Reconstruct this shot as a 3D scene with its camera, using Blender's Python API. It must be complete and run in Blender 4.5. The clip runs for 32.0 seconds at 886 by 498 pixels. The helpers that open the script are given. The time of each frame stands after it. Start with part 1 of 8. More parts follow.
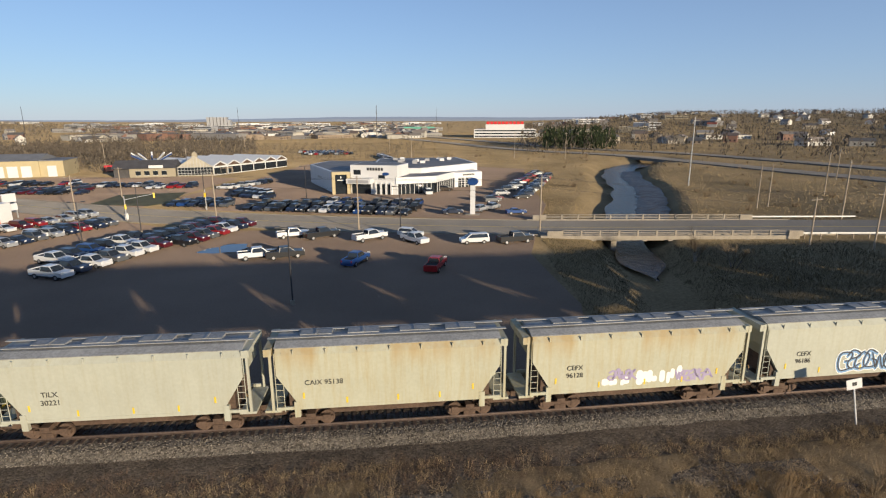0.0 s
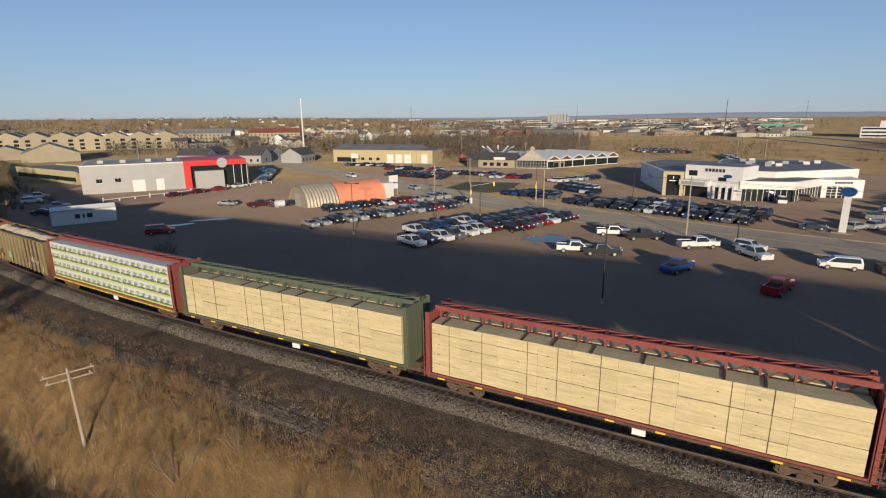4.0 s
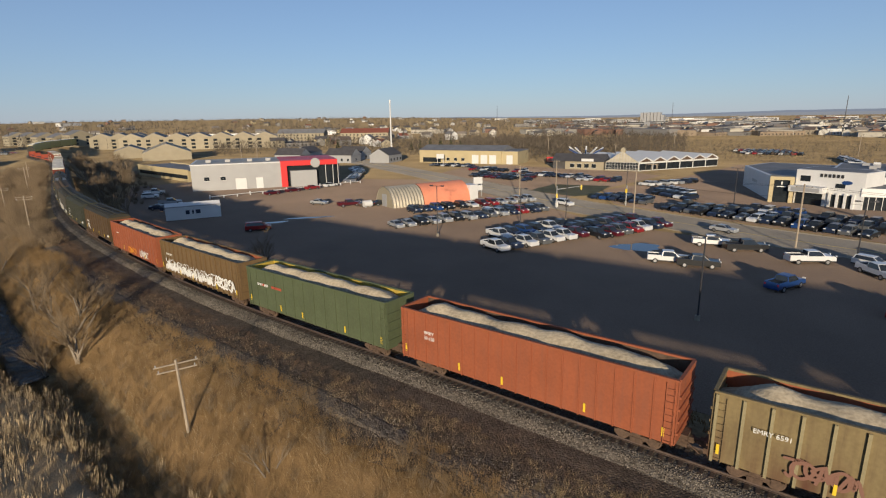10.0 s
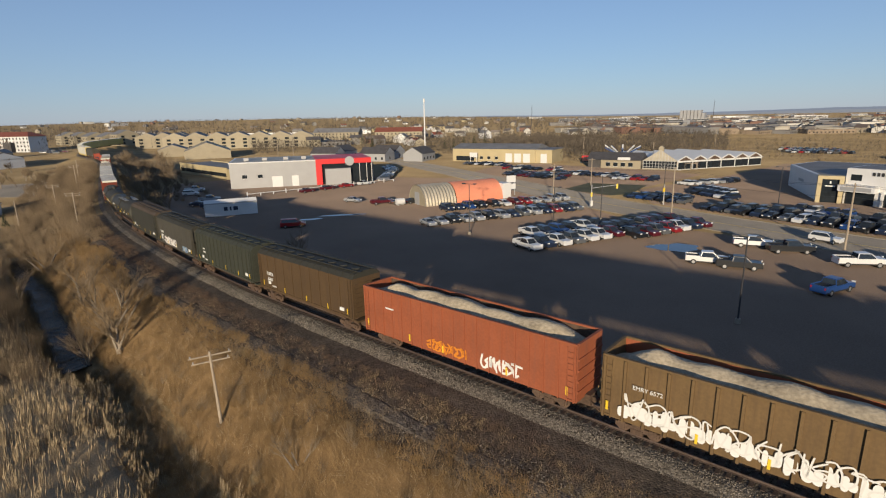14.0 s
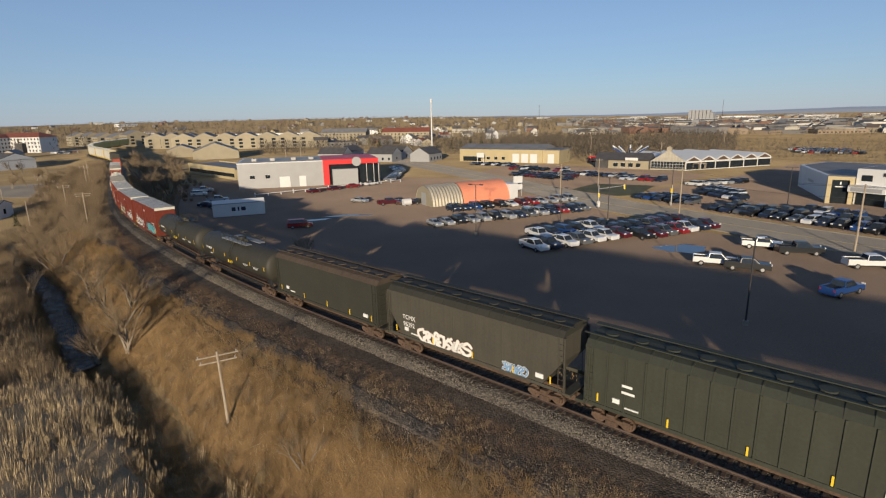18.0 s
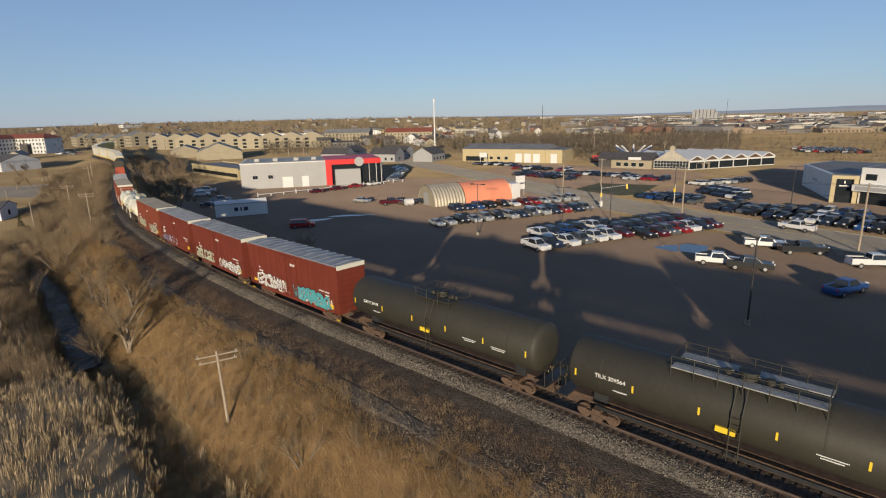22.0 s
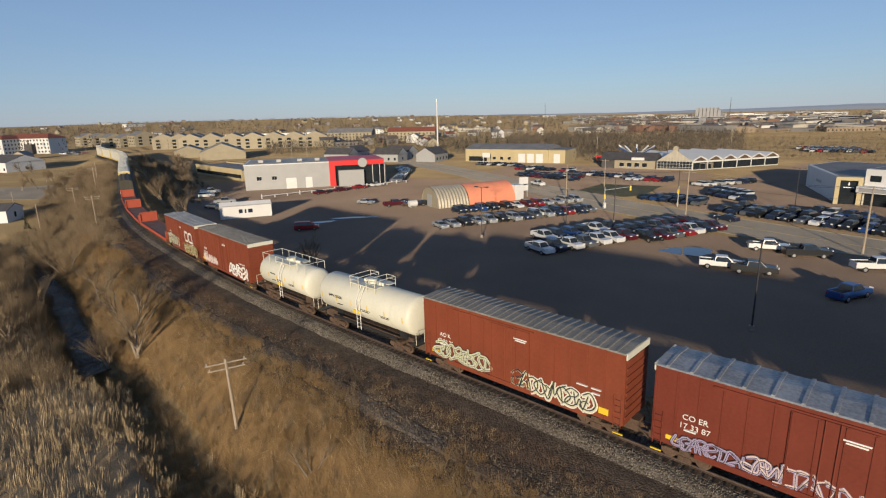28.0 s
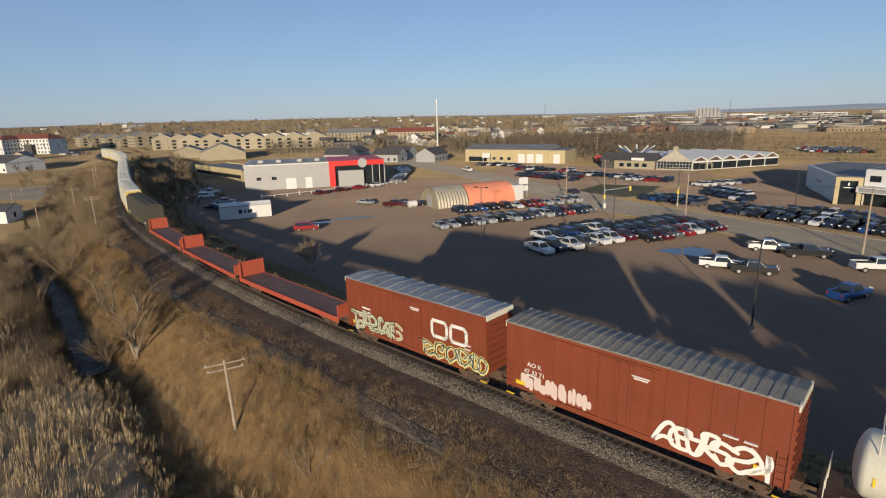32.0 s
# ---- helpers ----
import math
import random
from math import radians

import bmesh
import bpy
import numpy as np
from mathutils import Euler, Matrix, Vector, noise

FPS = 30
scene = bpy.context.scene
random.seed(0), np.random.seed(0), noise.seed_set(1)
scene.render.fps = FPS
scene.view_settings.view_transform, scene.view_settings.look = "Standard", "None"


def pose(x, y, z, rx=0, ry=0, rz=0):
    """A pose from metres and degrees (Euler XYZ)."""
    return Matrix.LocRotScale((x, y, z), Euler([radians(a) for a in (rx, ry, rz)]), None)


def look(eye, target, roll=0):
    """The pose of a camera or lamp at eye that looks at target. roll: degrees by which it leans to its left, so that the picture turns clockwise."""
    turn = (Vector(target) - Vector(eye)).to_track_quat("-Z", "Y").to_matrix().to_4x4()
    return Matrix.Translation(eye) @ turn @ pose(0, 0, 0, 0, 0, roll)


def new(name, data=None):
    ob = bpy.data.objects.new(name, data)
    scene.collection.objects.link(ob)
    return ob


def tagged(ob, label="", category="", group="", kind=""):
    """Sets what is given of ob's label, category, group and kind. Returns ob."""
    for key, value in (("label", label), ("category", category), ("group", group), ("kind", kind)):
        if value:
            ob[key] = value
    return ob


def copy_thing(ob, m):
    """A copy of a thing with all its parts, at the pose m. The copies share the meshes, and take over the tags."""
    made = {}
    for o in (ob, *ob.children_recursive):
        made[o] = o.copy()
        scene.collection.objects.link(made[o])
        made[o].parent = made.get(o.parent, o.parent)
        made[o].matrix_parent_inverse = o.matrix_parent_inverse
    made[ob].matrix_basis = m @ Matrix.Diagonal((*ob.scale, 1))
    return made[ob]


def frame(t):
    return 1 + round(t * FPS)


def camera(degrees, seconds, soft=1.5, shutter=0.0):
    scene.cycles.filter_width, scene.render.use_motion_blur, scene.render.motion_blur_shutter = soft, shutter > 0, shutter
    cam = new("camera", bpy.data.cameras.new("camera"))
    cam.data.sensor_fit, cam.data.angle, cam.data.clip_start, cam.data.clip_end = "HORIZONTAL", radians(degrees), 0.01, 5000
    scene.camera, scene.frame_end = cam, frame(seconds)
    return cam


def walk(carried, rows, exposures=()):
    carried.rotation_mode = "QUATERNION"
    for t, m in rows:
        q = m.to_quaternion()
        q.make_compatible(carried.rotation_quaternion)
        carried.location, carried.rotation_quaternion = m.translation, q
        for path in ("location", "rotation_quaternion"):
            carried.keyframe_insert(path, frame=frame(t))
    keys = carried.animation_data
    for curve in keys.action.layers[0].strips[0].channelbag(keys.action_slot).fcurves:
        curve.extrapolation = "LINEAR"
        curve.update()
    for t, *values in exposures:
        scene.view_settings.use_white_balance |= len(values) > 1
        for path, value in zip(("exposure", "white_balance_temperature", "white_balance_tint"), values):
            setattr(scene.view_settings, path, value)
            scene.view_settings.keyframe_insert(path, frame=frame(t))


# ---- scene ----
cam = camera(79.36, 32.0, 1.2)
# seconds, x, y, z, yaw to the left of +y, pitch, roll
PATH = [
    (0, 1.115, -0.007, 21.441, 0.16, -13.72, -0.19),
    (0.5, 1.121, 0.103, 21.385, 7.22, -13.73, -0.24),
    (1, 1.228, 0.285, 21.219, 13.87, -13.71, -0.26),
    (1.5, 1.298, 0.308, 21.209, 18.51, -13.74, -0.37),
    (2, 1.303, 0.397, 21.237, 22.53, -13.83, -0.41),
    (2.5, 1.258, 0.460, 21.255, 25.69, -13.83, -0.47),
    (3, 1.267, 0.503, 21.252, 28.80, -13.84, -0.52),
    (3.5, 1.250, 0.578, 21.263, 32.10, -13.85, -0.56),
    (4, 1.163, 0.685, 21.325, 34.37, -13.85, -0.55),
    (4.5, 1.112, 0.728, 21.392, 35.35, -13.87, -0.63),
    (6.5, 0.916, 0.843, 21.630, 38.23, -13.84, -0.74),
    (7, 0.873, 0.860, 21.630, 39.86, -13.83, -0.72),
    (7.5, 0.898, 0.869, 21.659, 41.33, -13.83, -0.74),
    (8, 0.845, 0.860, 21.730, 42.00, -13.83, -0.77),
    (9, 0.700, 0.761, 22.035, 42.52, -13.86, -0.81),
    (10, 0.632, 0.911, 22.049, 43.35, -13.84, -0.86),
    (11, 0.514, 1.001, 21.945, 44.05, -13.87, -0.89),
    (12, 0.562, 1.108, 21.884, 45.35, -13.88, -0.99),
    (13, 0.542, 1.202, 21.801, 46.27, -13.85, -0.96),
    (14, 0.570, 1.240, 21.804, 46.96, -13.88, -1.09),
    (16.5, 0.693, 1.250, 21.792, 47.56, -13.86, -1.17),
    (18, 0.669, 1.257, 21.913, 47.72, -13.85, -1.16),
    (19, 0.723, 1.260, 21.924, 47.81, -13.82, -1.19),
    (20, 0.768, 1.392, 21.913, 47.93, -13.88, -1.24),
    (21.5, 0.844, 1.477, 21.848, 48.07, -13.84, -1.30),
    (23, 0.885, 1.548, 21.904, 48.20, -13.87, -1.34),
    (24, 0.880, 1.514, 22.117, 48.27, -13.94, -1.38),
    (25, 0.795, 1.434, 22.278, 48.26, -13.94, -1.37),
    (25.5, 0.801, 1.367, 22.401, 48.30, -13.96, -1.34),
    (27.5, 0.762, 1.233, 22.655, 48.41, -13.98, -1.34),
    (28, 0.766, 1.221, 22.660, 48.38, -13.98, -1.40),
    (29, 0.819, 1.274, 22.701, 48.38, -14.00, -1.36),
    (30.5, 0.838, 1.303, 22.752, 48.43, -14.00, -1.43),
    (32, 0.766, 1.311, 22.657, 48.38, -13.95, -1.42),
]


def aim(x, y, z, yaw, pitch, roll):
    a, b = radians(yaw), radians(pitch)
    return look((x, y, z), (x - math.sin(a) * math.cos(b), y + math.cos(a) * math.cos(b), z + math.sin(b)), roll)


walk(cam, [(t, aim(*r)) for t, *r in PATH], [(0.0, 0.30, 6150, 13), (0.5, 0.12, 6160, 13), (1.0, -0.08, 6180, 13), (2.0, -0.04, 6200, 13), (4.0, 0.02, 6230, 13), (32.0, 0.02, 6230, 13)])


# ---- light: low evening sun from the right behind the camera, clear sky ----
SUN_AZ, SUN_EL = -51.0, 8.6           # the way from the place to the sun: degrees from +x, and above the ground
world = bpy.data.worlds.new("sky")
scene.world = world
world.use_nodes = True
wt = world.node_tree
sky = wt.nodes.new("ShaderNodeTexSky")
sky.sky_type, sky.sun_disc = "NISHITA", False
sky.sun_elevation, sky.sun_rotation = radians(SUN_EL), radians(90 - SUN_AZ)
sky.altitude, sky.air_density, sky.dust_density, sky.ozone_density = 300, 0.9, 0.15, 3.0
soft = wt.nodes.new("ShaderNodeMix")      # pale haze that lies low over the land
soft.data_type = "RGBA"
where, updown, depth = (wt.nodes.new("ShaderNode" + k) for k in ("TexCoord", "SeparateXYZ", "ValToRGB"))
wt.links.new(where.outputs["Generated"], updown.inputs[0])
wt.links.new(updown.outputs["Z"], depth.inputs["Fac"])
depth.color_ramp.elements[0].color = (0.52, 0.52, 0.52, 1)
depth.color_ramp.elements[1].position, depth.color_ramp.elements[1].color = 0.8, (0.16, 0.16, 0.16, 1)
depth.color_ramp.elements.new(0.2).color = (0.34, 0.34, 0.34, 1)
wt.links.new(depth.outputs["Color"], soft.inputs["Factor"])
wt.links.new(sky.outputs["Color"], soft.inputs["A"])
soft.inputs["B"].default_value = (3.55, 4.55, 6.5, 1)
wt.links.new(soft.outputs["Result"], wt.nodes["Background"].inputs["Color"])
wt.nodes["Background"].inputs["Strength"].default_value = 0.104
sun = new("sun", bpy.data.lights.new("sun", "SUN"))
sun.data.energy, sun.data.angle, sun.data.color = 5.0, radians(0.9), (1.0, 0.825, 0.565)
_a, _e = radians(SUN_AZ), radians(SUN_EL)
sun.matrix_world = look((math.cos(_a) * math.cos(_e) * 300, math.sin(_a) * math.cos(_e) * 300, math.sin(_e) * 300), (0, 0, 0))


# ---- materials ----
def mat(name, color, rough=0.7, metal=0.0, vary=0.15, scale=0.6, fine=9.0, bump=0.15, tint=None, rand=0.0, spec=0.4, stretch=(1, 1, 1), deep=0.05, chalky=0.0):
    """A surface with two scales of variation, in metres, and fine relief."""
    m = bpy.data.materials.new(name)
    m.use_nodes = True
    nt = m.node_tree
    n, l = nt.nodes, nt.links
    b = n["Principled BSDF"]
    b.inputs["Roughness"].default_value, b.inputs["Metallic"].default_value = rough, metal
    b.inputs["Specular IOR Level"].default_value = spec
    b.inputs["Diffuse Roughness"].default_value = chalky
    tc = n.new("ShaderNodeTexCoord")
    mp = n.new("ShaderNodeMapping")
    mp.inputs["Scale"].default_value = stretch
    l.new(tc.outputs["Object"], mp.inputs["Vector"])
    big, small = n.new("ShaderNodeTexNoise"), n.new("ShaderNodeTexNoise")
    for t, s, d in ((big, scale, 3.0), (small, fine, 4.0)):
        t.inputs["Scale"].default_value, t.inputs["Detail"].default_value = s, d
        l.new(mp.outputs["Vector"], t.inputs["Vector"])
    add = n.new("ShaderNodeMath")
    add.operation = "ADD"
    l.new(big.outputs["Fac"], add.inputs[0])
    l.new(small.outputs["Fac"], add.inputs[1])
    half = n.new("ShaderNodeMath")
    half.operation = "MULTIPLY_ADD"
    half.inputs[1].default_value, half.inputs[2].default_value = 0.9, -0.4
    l.new(add.outputs[0], half.inputs[0])
    ramp = n.new("ShaderNodeValToRGB")
    c = Vector(color)
    t = Vector(tint) if tint else c * (1 + vary)
    lo, hi = c * (1 - vary), t
    ramp.color_ramp.elements[0].color = (*lo, 1)
    ramp.color_ramp.elements[1].color = (*hi, 1)
    ramp.color_ramp.elements[0].position, ramp.color_ramp.elements[1].position = 0.25, 0.75
    l.new(half.outputs[0], ramp.inputs["Fac"])
    out = ramp.outputs["Color"]
    if rand:
        oi = n.new("ShaderNodeObjectInfo")
        hsv = n.new("ShaderNodeHueSaturation")
        ma = n.new("ShaderNodeMath")
        ma.operation = "MULTIPLY_ADD"
        ma.inputs[1].default_value, ma.inputs[2].default_value = rand, 1 - rand / 2
        l.new(oi.outputs["Random"], ma.inputs[0])
        l.new(ma.outputs[0], hsv.inputs["Value"])
        l.new(out, hsv.inputs["Color"])
        out = hsv.outputs["Color"]
    l.new(out, b.inputs["Base Color"])
    if bump:
        bp = n.new("ShaderNodeBump")
        bp.inputs["Strength"].default_value, bp.inputs["Distance"].default_value = bump, deep
        l.new(small.outputs["Fac"], bp.inputs["Height"])
        l.new(bp.outputs["Normal"], b.inputs["Normal"])
    return m


def plain(name, color, rough=0.5, metal=0.0):
    m = bpy.data.materials.new(name)
    m.use_nodes = True
    b = m.node_tree.nodes["Principled BSDF"]
    b.inputs["Base Color"].default_value = (*color, 1)
    b.inputs["Roughness"].default_value, b.inputs["Metallic"].default_value = rough, metal
    return m


def island(name, lo, hi, rough=0.9, soft=False, patch=0.0, size=0.4):
    """Stalks and twigs: each island of the mesh takes its own shade between two colours, and stands differ patch by patch."""
    m = bpy.data.materials.new(name)
    m.use_nodes = True
    n, l = m.node_tree.nodes, m.node_tree.links
    b = n["Principled BSDF"]
    b.inputs["Roughness"].default_value, b.inputs["Specular IOR Level"].default_value = rough, 0.15
    g = n.new("ShaderNodeNewGeometry")
    r = n.new("ShaderNodeValToRGB")
    r.color_ramp.elements[0].color, r.color_ramp.elements[1].color = (*lo, 1), (*hi, 1)
    l.new(g.outputs["Random Per Island"], r.inputs["Fac"])
    out = r.outputs["Color"]
    if patch:
        tc, no, mr, hsv = (n.new("ShaderNode" + k) for k in ("TexCoord", "TexNoise", "MapRange", "HueSaturation"))
        no.inputs["Scale"].default_value, no.inputs["Detail"].default_value = size, 4.0
        l.new(tc.outputs["Object"], no.inputs["Vector"])
        mr.inputs["From Min"].default_value, mr.inputs["From Max"].default_value = 0.3, 0.7
        mr.inputs["To Min"].default_value, mr.inputs["To Max"].default_value = 1 - patch, 1 + patch
        l.new(no.outputs["Fac"], mr.inputs["Value"])
        l.new(mr.outputs["Result"], hsv.inputs["Value"])
        l.new(out, hsv.inputs["Color"])
        out = hsv.outputs["Color"]
    if soft:                                # normals are bent toward the sun, so every stalk shades evenly bright
        sc, ad, no = (n.new("ShaderNodeVectorMath") for _ in range(3))
        sc.operation, ad.operation, no.operation = "SCALE", "ADD", "NORMALIZE"
        sc.inputs["Scale"].default_value = 0.22
        l.new(g.outputs["Normal"], sc.inputs[0])
        l.new(sc.outputs[0], ad.inputs[0])
        ad.inputs[1].default_value = (0.35, -0.48, 0.32)
        l.new(ad.outputs[0], no.inputs[0])
        l.new(no.outputs[0], b.inputs["Normal"])
    l.new(out, b.inputs["Base Color"])
    return m


def streaked(name, color, dirt, rough=0.75, amount=0.55, rust=None, grain=0.13):
    """Railway paint: base colour with vertical dirt runs, blotches and, where given, rust along the foot."""
    m = mat(name, color, rough, 0, grain, 0.5, 6.0, 0.04)
    n, l = m.node_tree.nodes, m.node_tree.links
    b = n["Principled BSDF"]
    base = b.inputs["Base Color"].links[0].from_socket
    tc = n.new("ShaderNodeTexCoord")
    mp = n.new("ShaderNodeMapping")
    mp.inputs["Scale"].default_value = (1.6, 1.6, 0.16)
    l.new(tc.outputs["Object"], mp.inputs["Vector"])
    no = n.new("ShaderNodeTexNoise")
    no.inputs["Scale"].default_value, no.inputs["Detail"].default_value, no.inputs["Roughness"].default_value = 1.6, 6.0, 0.65
    l.new(mp.outputs["Vector"], no.inputs["Vector"])
    mr = n.new("ShaderNodeMapRange")
    mr.inputs["From Min"].default_value, mr.inputs["From Max"].default_value = 0.45, 0.72
    mr.inputs["To Max"].default_value = amount
    l.new(no.outputs["Fac"], mr.inputs["Value"])
    mx = n.new("ShaderNodeMix")
    mx.data_type = "RGBA"
    l.new(mr.outputs["Result"], mx.inputs["Factor"])
    l.new(base, mx.inputs["A"])
    mx.inputs["B"].default_value = (*dirt, 1)
    out = mx.outputs["Result"]
    if rust:                                # rust that has run down from the eave
        colour, zlo, zhi = rust
        sp, mz, ml, m2 = n.new("ShaderNodeSeparateXYZ"), n.new("ShaderNodeMapRange"), n.new("ShaderNodeMath"), n.new("ShaderNodeMix")
        l.new(tc.outputs["Object"], sp.inputs[0])
        mz.inputs["From Min"].default_value, mz.inputs["From Max"].default_value = zlo, zhi
        l.new(sp.outputs["Z"], mz.inputs["Value"])
        n2, m3 = n.new("ShaderNodeTexNoise"), n.new("ShaderNodeMapRange")
        n2.inputs["Scale"].default_value, n2.inputs["Detail"].default_value = 0.55, 5.0
        l.new(mp.outputs["Vector"], n2.inputs["Vector"])
        m3.inputs["From Min"].default_value, m3.inputs["From Max"].default_value = 0.42, 0.66
        l.new(n2.outputs["Fac"], m3.inputs["Value"])
        ml.operation = "MULTIPLY"
        l.new(mz.outputs["Result"], ml.inputs[0])
        l.new(m3.outputs["Result"], ml.inputs[1])
        m2.data_type = "RGBA"
        l.new(ml.outputs[0], m2.inputs["Factor"])
        l.new(out, m2.inputs["A"])
        m2.inputs["B"].default_value = (*colour, 1)
        out = m2.outputs["Result"]
    l.new(out, b.inputs["Base Color"])
    return m


def stones(name, lo, hi, scale):
    """Broken stone: each cell of a fine pattern takes its own shade, and stands proud of the gaps."""
    m = bpy.data.materials.new(name)
    m.use_nodes = True
    n, l = m.node_tree.nodes, m.node_tree.links
    b = n["Principled BSDF"]
    b.inputs["Roughness"].default_value, b.inputs["Specular IOR Level"].default_value = 0.95, 0.2
    tc = n.new("ShaderNodeTexCoord")
    v = n.new("ShaderNodeTexVoronoi")
    v.inputs["Scale"].default_value = scale
    l.new(tc.outputs["Object"], v.inputs["Vector"])
    no = n.new("ShaderNodeTexNoise")
    no.inputs["Scale"].default_value, no.inputs["Detail"].default_value = 0.7, 5.0
    l.new(tc.outputs["Object"], no.inputs["Vector"])
    sep = n.new("ShaderNodeSeparateColor")
    l.new(v.outputs["Color"], sep.inputs[0])
    mx = n.new("ShaderNodeMath")
    mx.operation = "MULTIPLY_ADD"
    mx.inputs[1].default_value = 0.75
    l.new(sep.outputs[0], mx.inputs[0])
    sc = n.new("ShaderNodeMath")
    sc.operation = "MULTIPLY_ADD"
    sc.inputs[1].default_value, sc.inputs[2].default_value = 1.0, -0.38
    l.new(no.outputs["Fac"], sc.inputs[0])
    l.new(sc.outputs[0], mx.inputs[2])
    r = n.new("ShaderNodeValToRGB")
    r.color_ramp.elements[0].color, r.color_ramp.elements[1].color = (*lo, 1), (*hi, 1)
    l.new(mx.outputs[0], r.inputs["Fac"])
    l.new(r.outputs["Color"], b.inputs["Base Color"])
    bp = n.new("ShaderNodeBump")
    bp.inputs["Strength"].default_value, bp.inputs["Distance"].default_value = 1.0, 0.05
    bp.invert = True
    l.new(v.outputs["Distance"], bp.inputs["Height"])
    l.new(bp.outputs["Normal"], b.inputs["Normal"])
    return m


ASPHALT_LOT = mat("lot_gravel_asphalt", (0.20, 0.148, 0.11), 0.95, 0, 0.2, 0.05, 7.0, 1.0, spec=0.15, deep=0.06, chalky=1.0)
ASPHALT_ROAD = mat("road_asphalt", (0.215, 0.195, 0.165), 0.9, 0, 0.15, 0.08, 4.0, 1.0, spec=0.2, deep=0.15, chalky=1.0)
GRASS = mat("dry_grass", (0.185, 0.138, 0.074), 0.95, 0, 0.25, 0.05, 2.6, 0.8, tint=(0.28, 0.212, 0.118), spec=0.1, deep=0.06, chalky=1.0)
GRAVEL = stones("ballast", (0.042, 0.035, 0.028), (0.245, 0.212, 0.168), 8.0)
DIRT = stones("cinder", (0.05, 0.039, 0.029), (0.17, 0.134, 0.098), 9.0)
WAYGRAVEL = stones("way_gravel", (0.055, 0.045, 0.035), (0.215, 0.178, 0.137), 8.0)
MUD = mat("wet_mud", (0.045, 0.035, 0.026), 0.45, 0, 0.4, 0.3, 3.0, 0.8, deep=0.15)
GREEN = mat("lawn", (0.14, 0.125, 0.055), 0.95, 0, 0.3, 0.2, 2.0, 0.4)
CONCRETE = mat("concrete", (0.30, 0.262, 0.205), 0.85, 0, 0.2, 0.6, 6.0, 0.15)
WATER = mat("creek_water", (0.025, 0.025, 0.025), 0.16, 0, 0.4, 0.3, 1.1, 1.0, spec=0.22, deep=0.6, stretch=(1, 0.6, 1))
PUDDLE = mat("puddle_water", (0.015, 0.017, 0.02), 0.03, 0, 0.1, 0.3, 3.0, 0.0, spec=1.0)
WHITE = mat("white_cladding", (0.66, 0.655, 0.64), 0.5, 0, 0.06, 0.3, 4.0, 0.03)
GREY = mat("grey_metal_cladding", (0.36, 0.36, 0.36), 0.5, 0.1, 0.06, 0.3, 4.0, 0.03)
RED = mat("red_panel", (0.62, 0.03, 0.03), 0.45, 0, 0.08, 0.3, 4.0, 0.03)
ORANGE = mat("salmon_tarp", (0.78, 0.28, 0.16), 0.7, 0, 0.1, 0.3, 3.0, 0.1)
GALV = mat("galvanised_sheet", (0.42, 0.38, 0.30), 0.55, 0.3, 0.2, 0.5, 5.0, 0.1)
TAN = mat("tan_cladding", (0.46, 0.38, 0.22), 0.6, 0, 0.08, 0.3, 4.0, 0.05)
TANLIGHT = mat("cream_wall", (0.33, 0.285, 0.20), 0.7, 0, 0.08, 0.3, 4.0, 0.05, rand=0.2)
ROOFGREY = mat("roof_membrane", (0.20, 0.20, 0.20), 0.85, 0, 0.2, 0.2, 2.0, 0.1)
ROOFDARK = mat("dark_shingle", (0.09, 0.085, 0.085), 0.9, 0, 0.25, 0.4, 5.0, 0.2, rand=0.3)
ROOFRED = mat("red_brown_roof", (0.25, 0.08, 0.05), 0.8, 0, 0.2, 0.4, 5.0, 0.1)
GLASS = mat("dark_glass", (0.02, 0.025, 0.03), 0.06, 0, 0.2, 0.5, 2.0, 0.0, spec=0.7)
POLY = mat("greenhouse_sheet", (0.64, 0.64, 0.62), 0.45, 0, 0.06, 0.3, 3.0, 0.05)
BLACK = mat("black_paint", (0.025, 0.025, 0.027), 0.5, 0, 0.3, 0.8, 6.0, 0.05)
YELLOW = plain("yellow_reflector", (0.75, 0.52, 0.03), 0.5)
WOOD = mat("weathered_pole", (0.34, 0.28, 0.21), 0.9, 0, 0.25, 1.0, 8.0, 0.3, stretch=(4, 4, 0.4))
STEELDARK = mat("dark_steel_pole", (0.05, 0.05, 0.055), 0.5, 0.4, 0.2, 1.0, 8.0, 0.05)
STEEL = mat("galvanised_pole", (0.45, 0.45, 0.44), 0.5, 0.3, 0.15, 1.0, 8.0, 0.05)
RAIL = mat("rail_steel", (0.16, 0.12, 0.10), 0.5, 0.6, 0.3, 1.0, 8.0, 0.1)
TIE = mat("creosote_tie", (0.09, 0.065, 0.05), 0.9, 0, 0.35, 1.0, 8.0, 0.4, rand=0.5)
BOGIE = mat("bogie_rust", (0.10, 0.065, 0.045), 0.85, 0.1, 0.35, 1.5, 8.0, 0.2)
TYRE = plain("tyre", (0.02, 0.02, 0.02), 0.8)
RIM = plain("wheel_rim", (0.4, 0.4, 0.41), 0.35, 0.7)
LAMPRED = plain("tail_lamp", (0.4, 0.02, 0.02), 0.3)
LAMPWHITE = plain("head_lamp", (0.7, 0.7, 0.68), 0.2)
INK = plain("lettering_black", (0.03, 0.03, 0.03), 0.6)
INKW = plain("lettering_white", (0.75, 0.75, 0.72), 0.6)


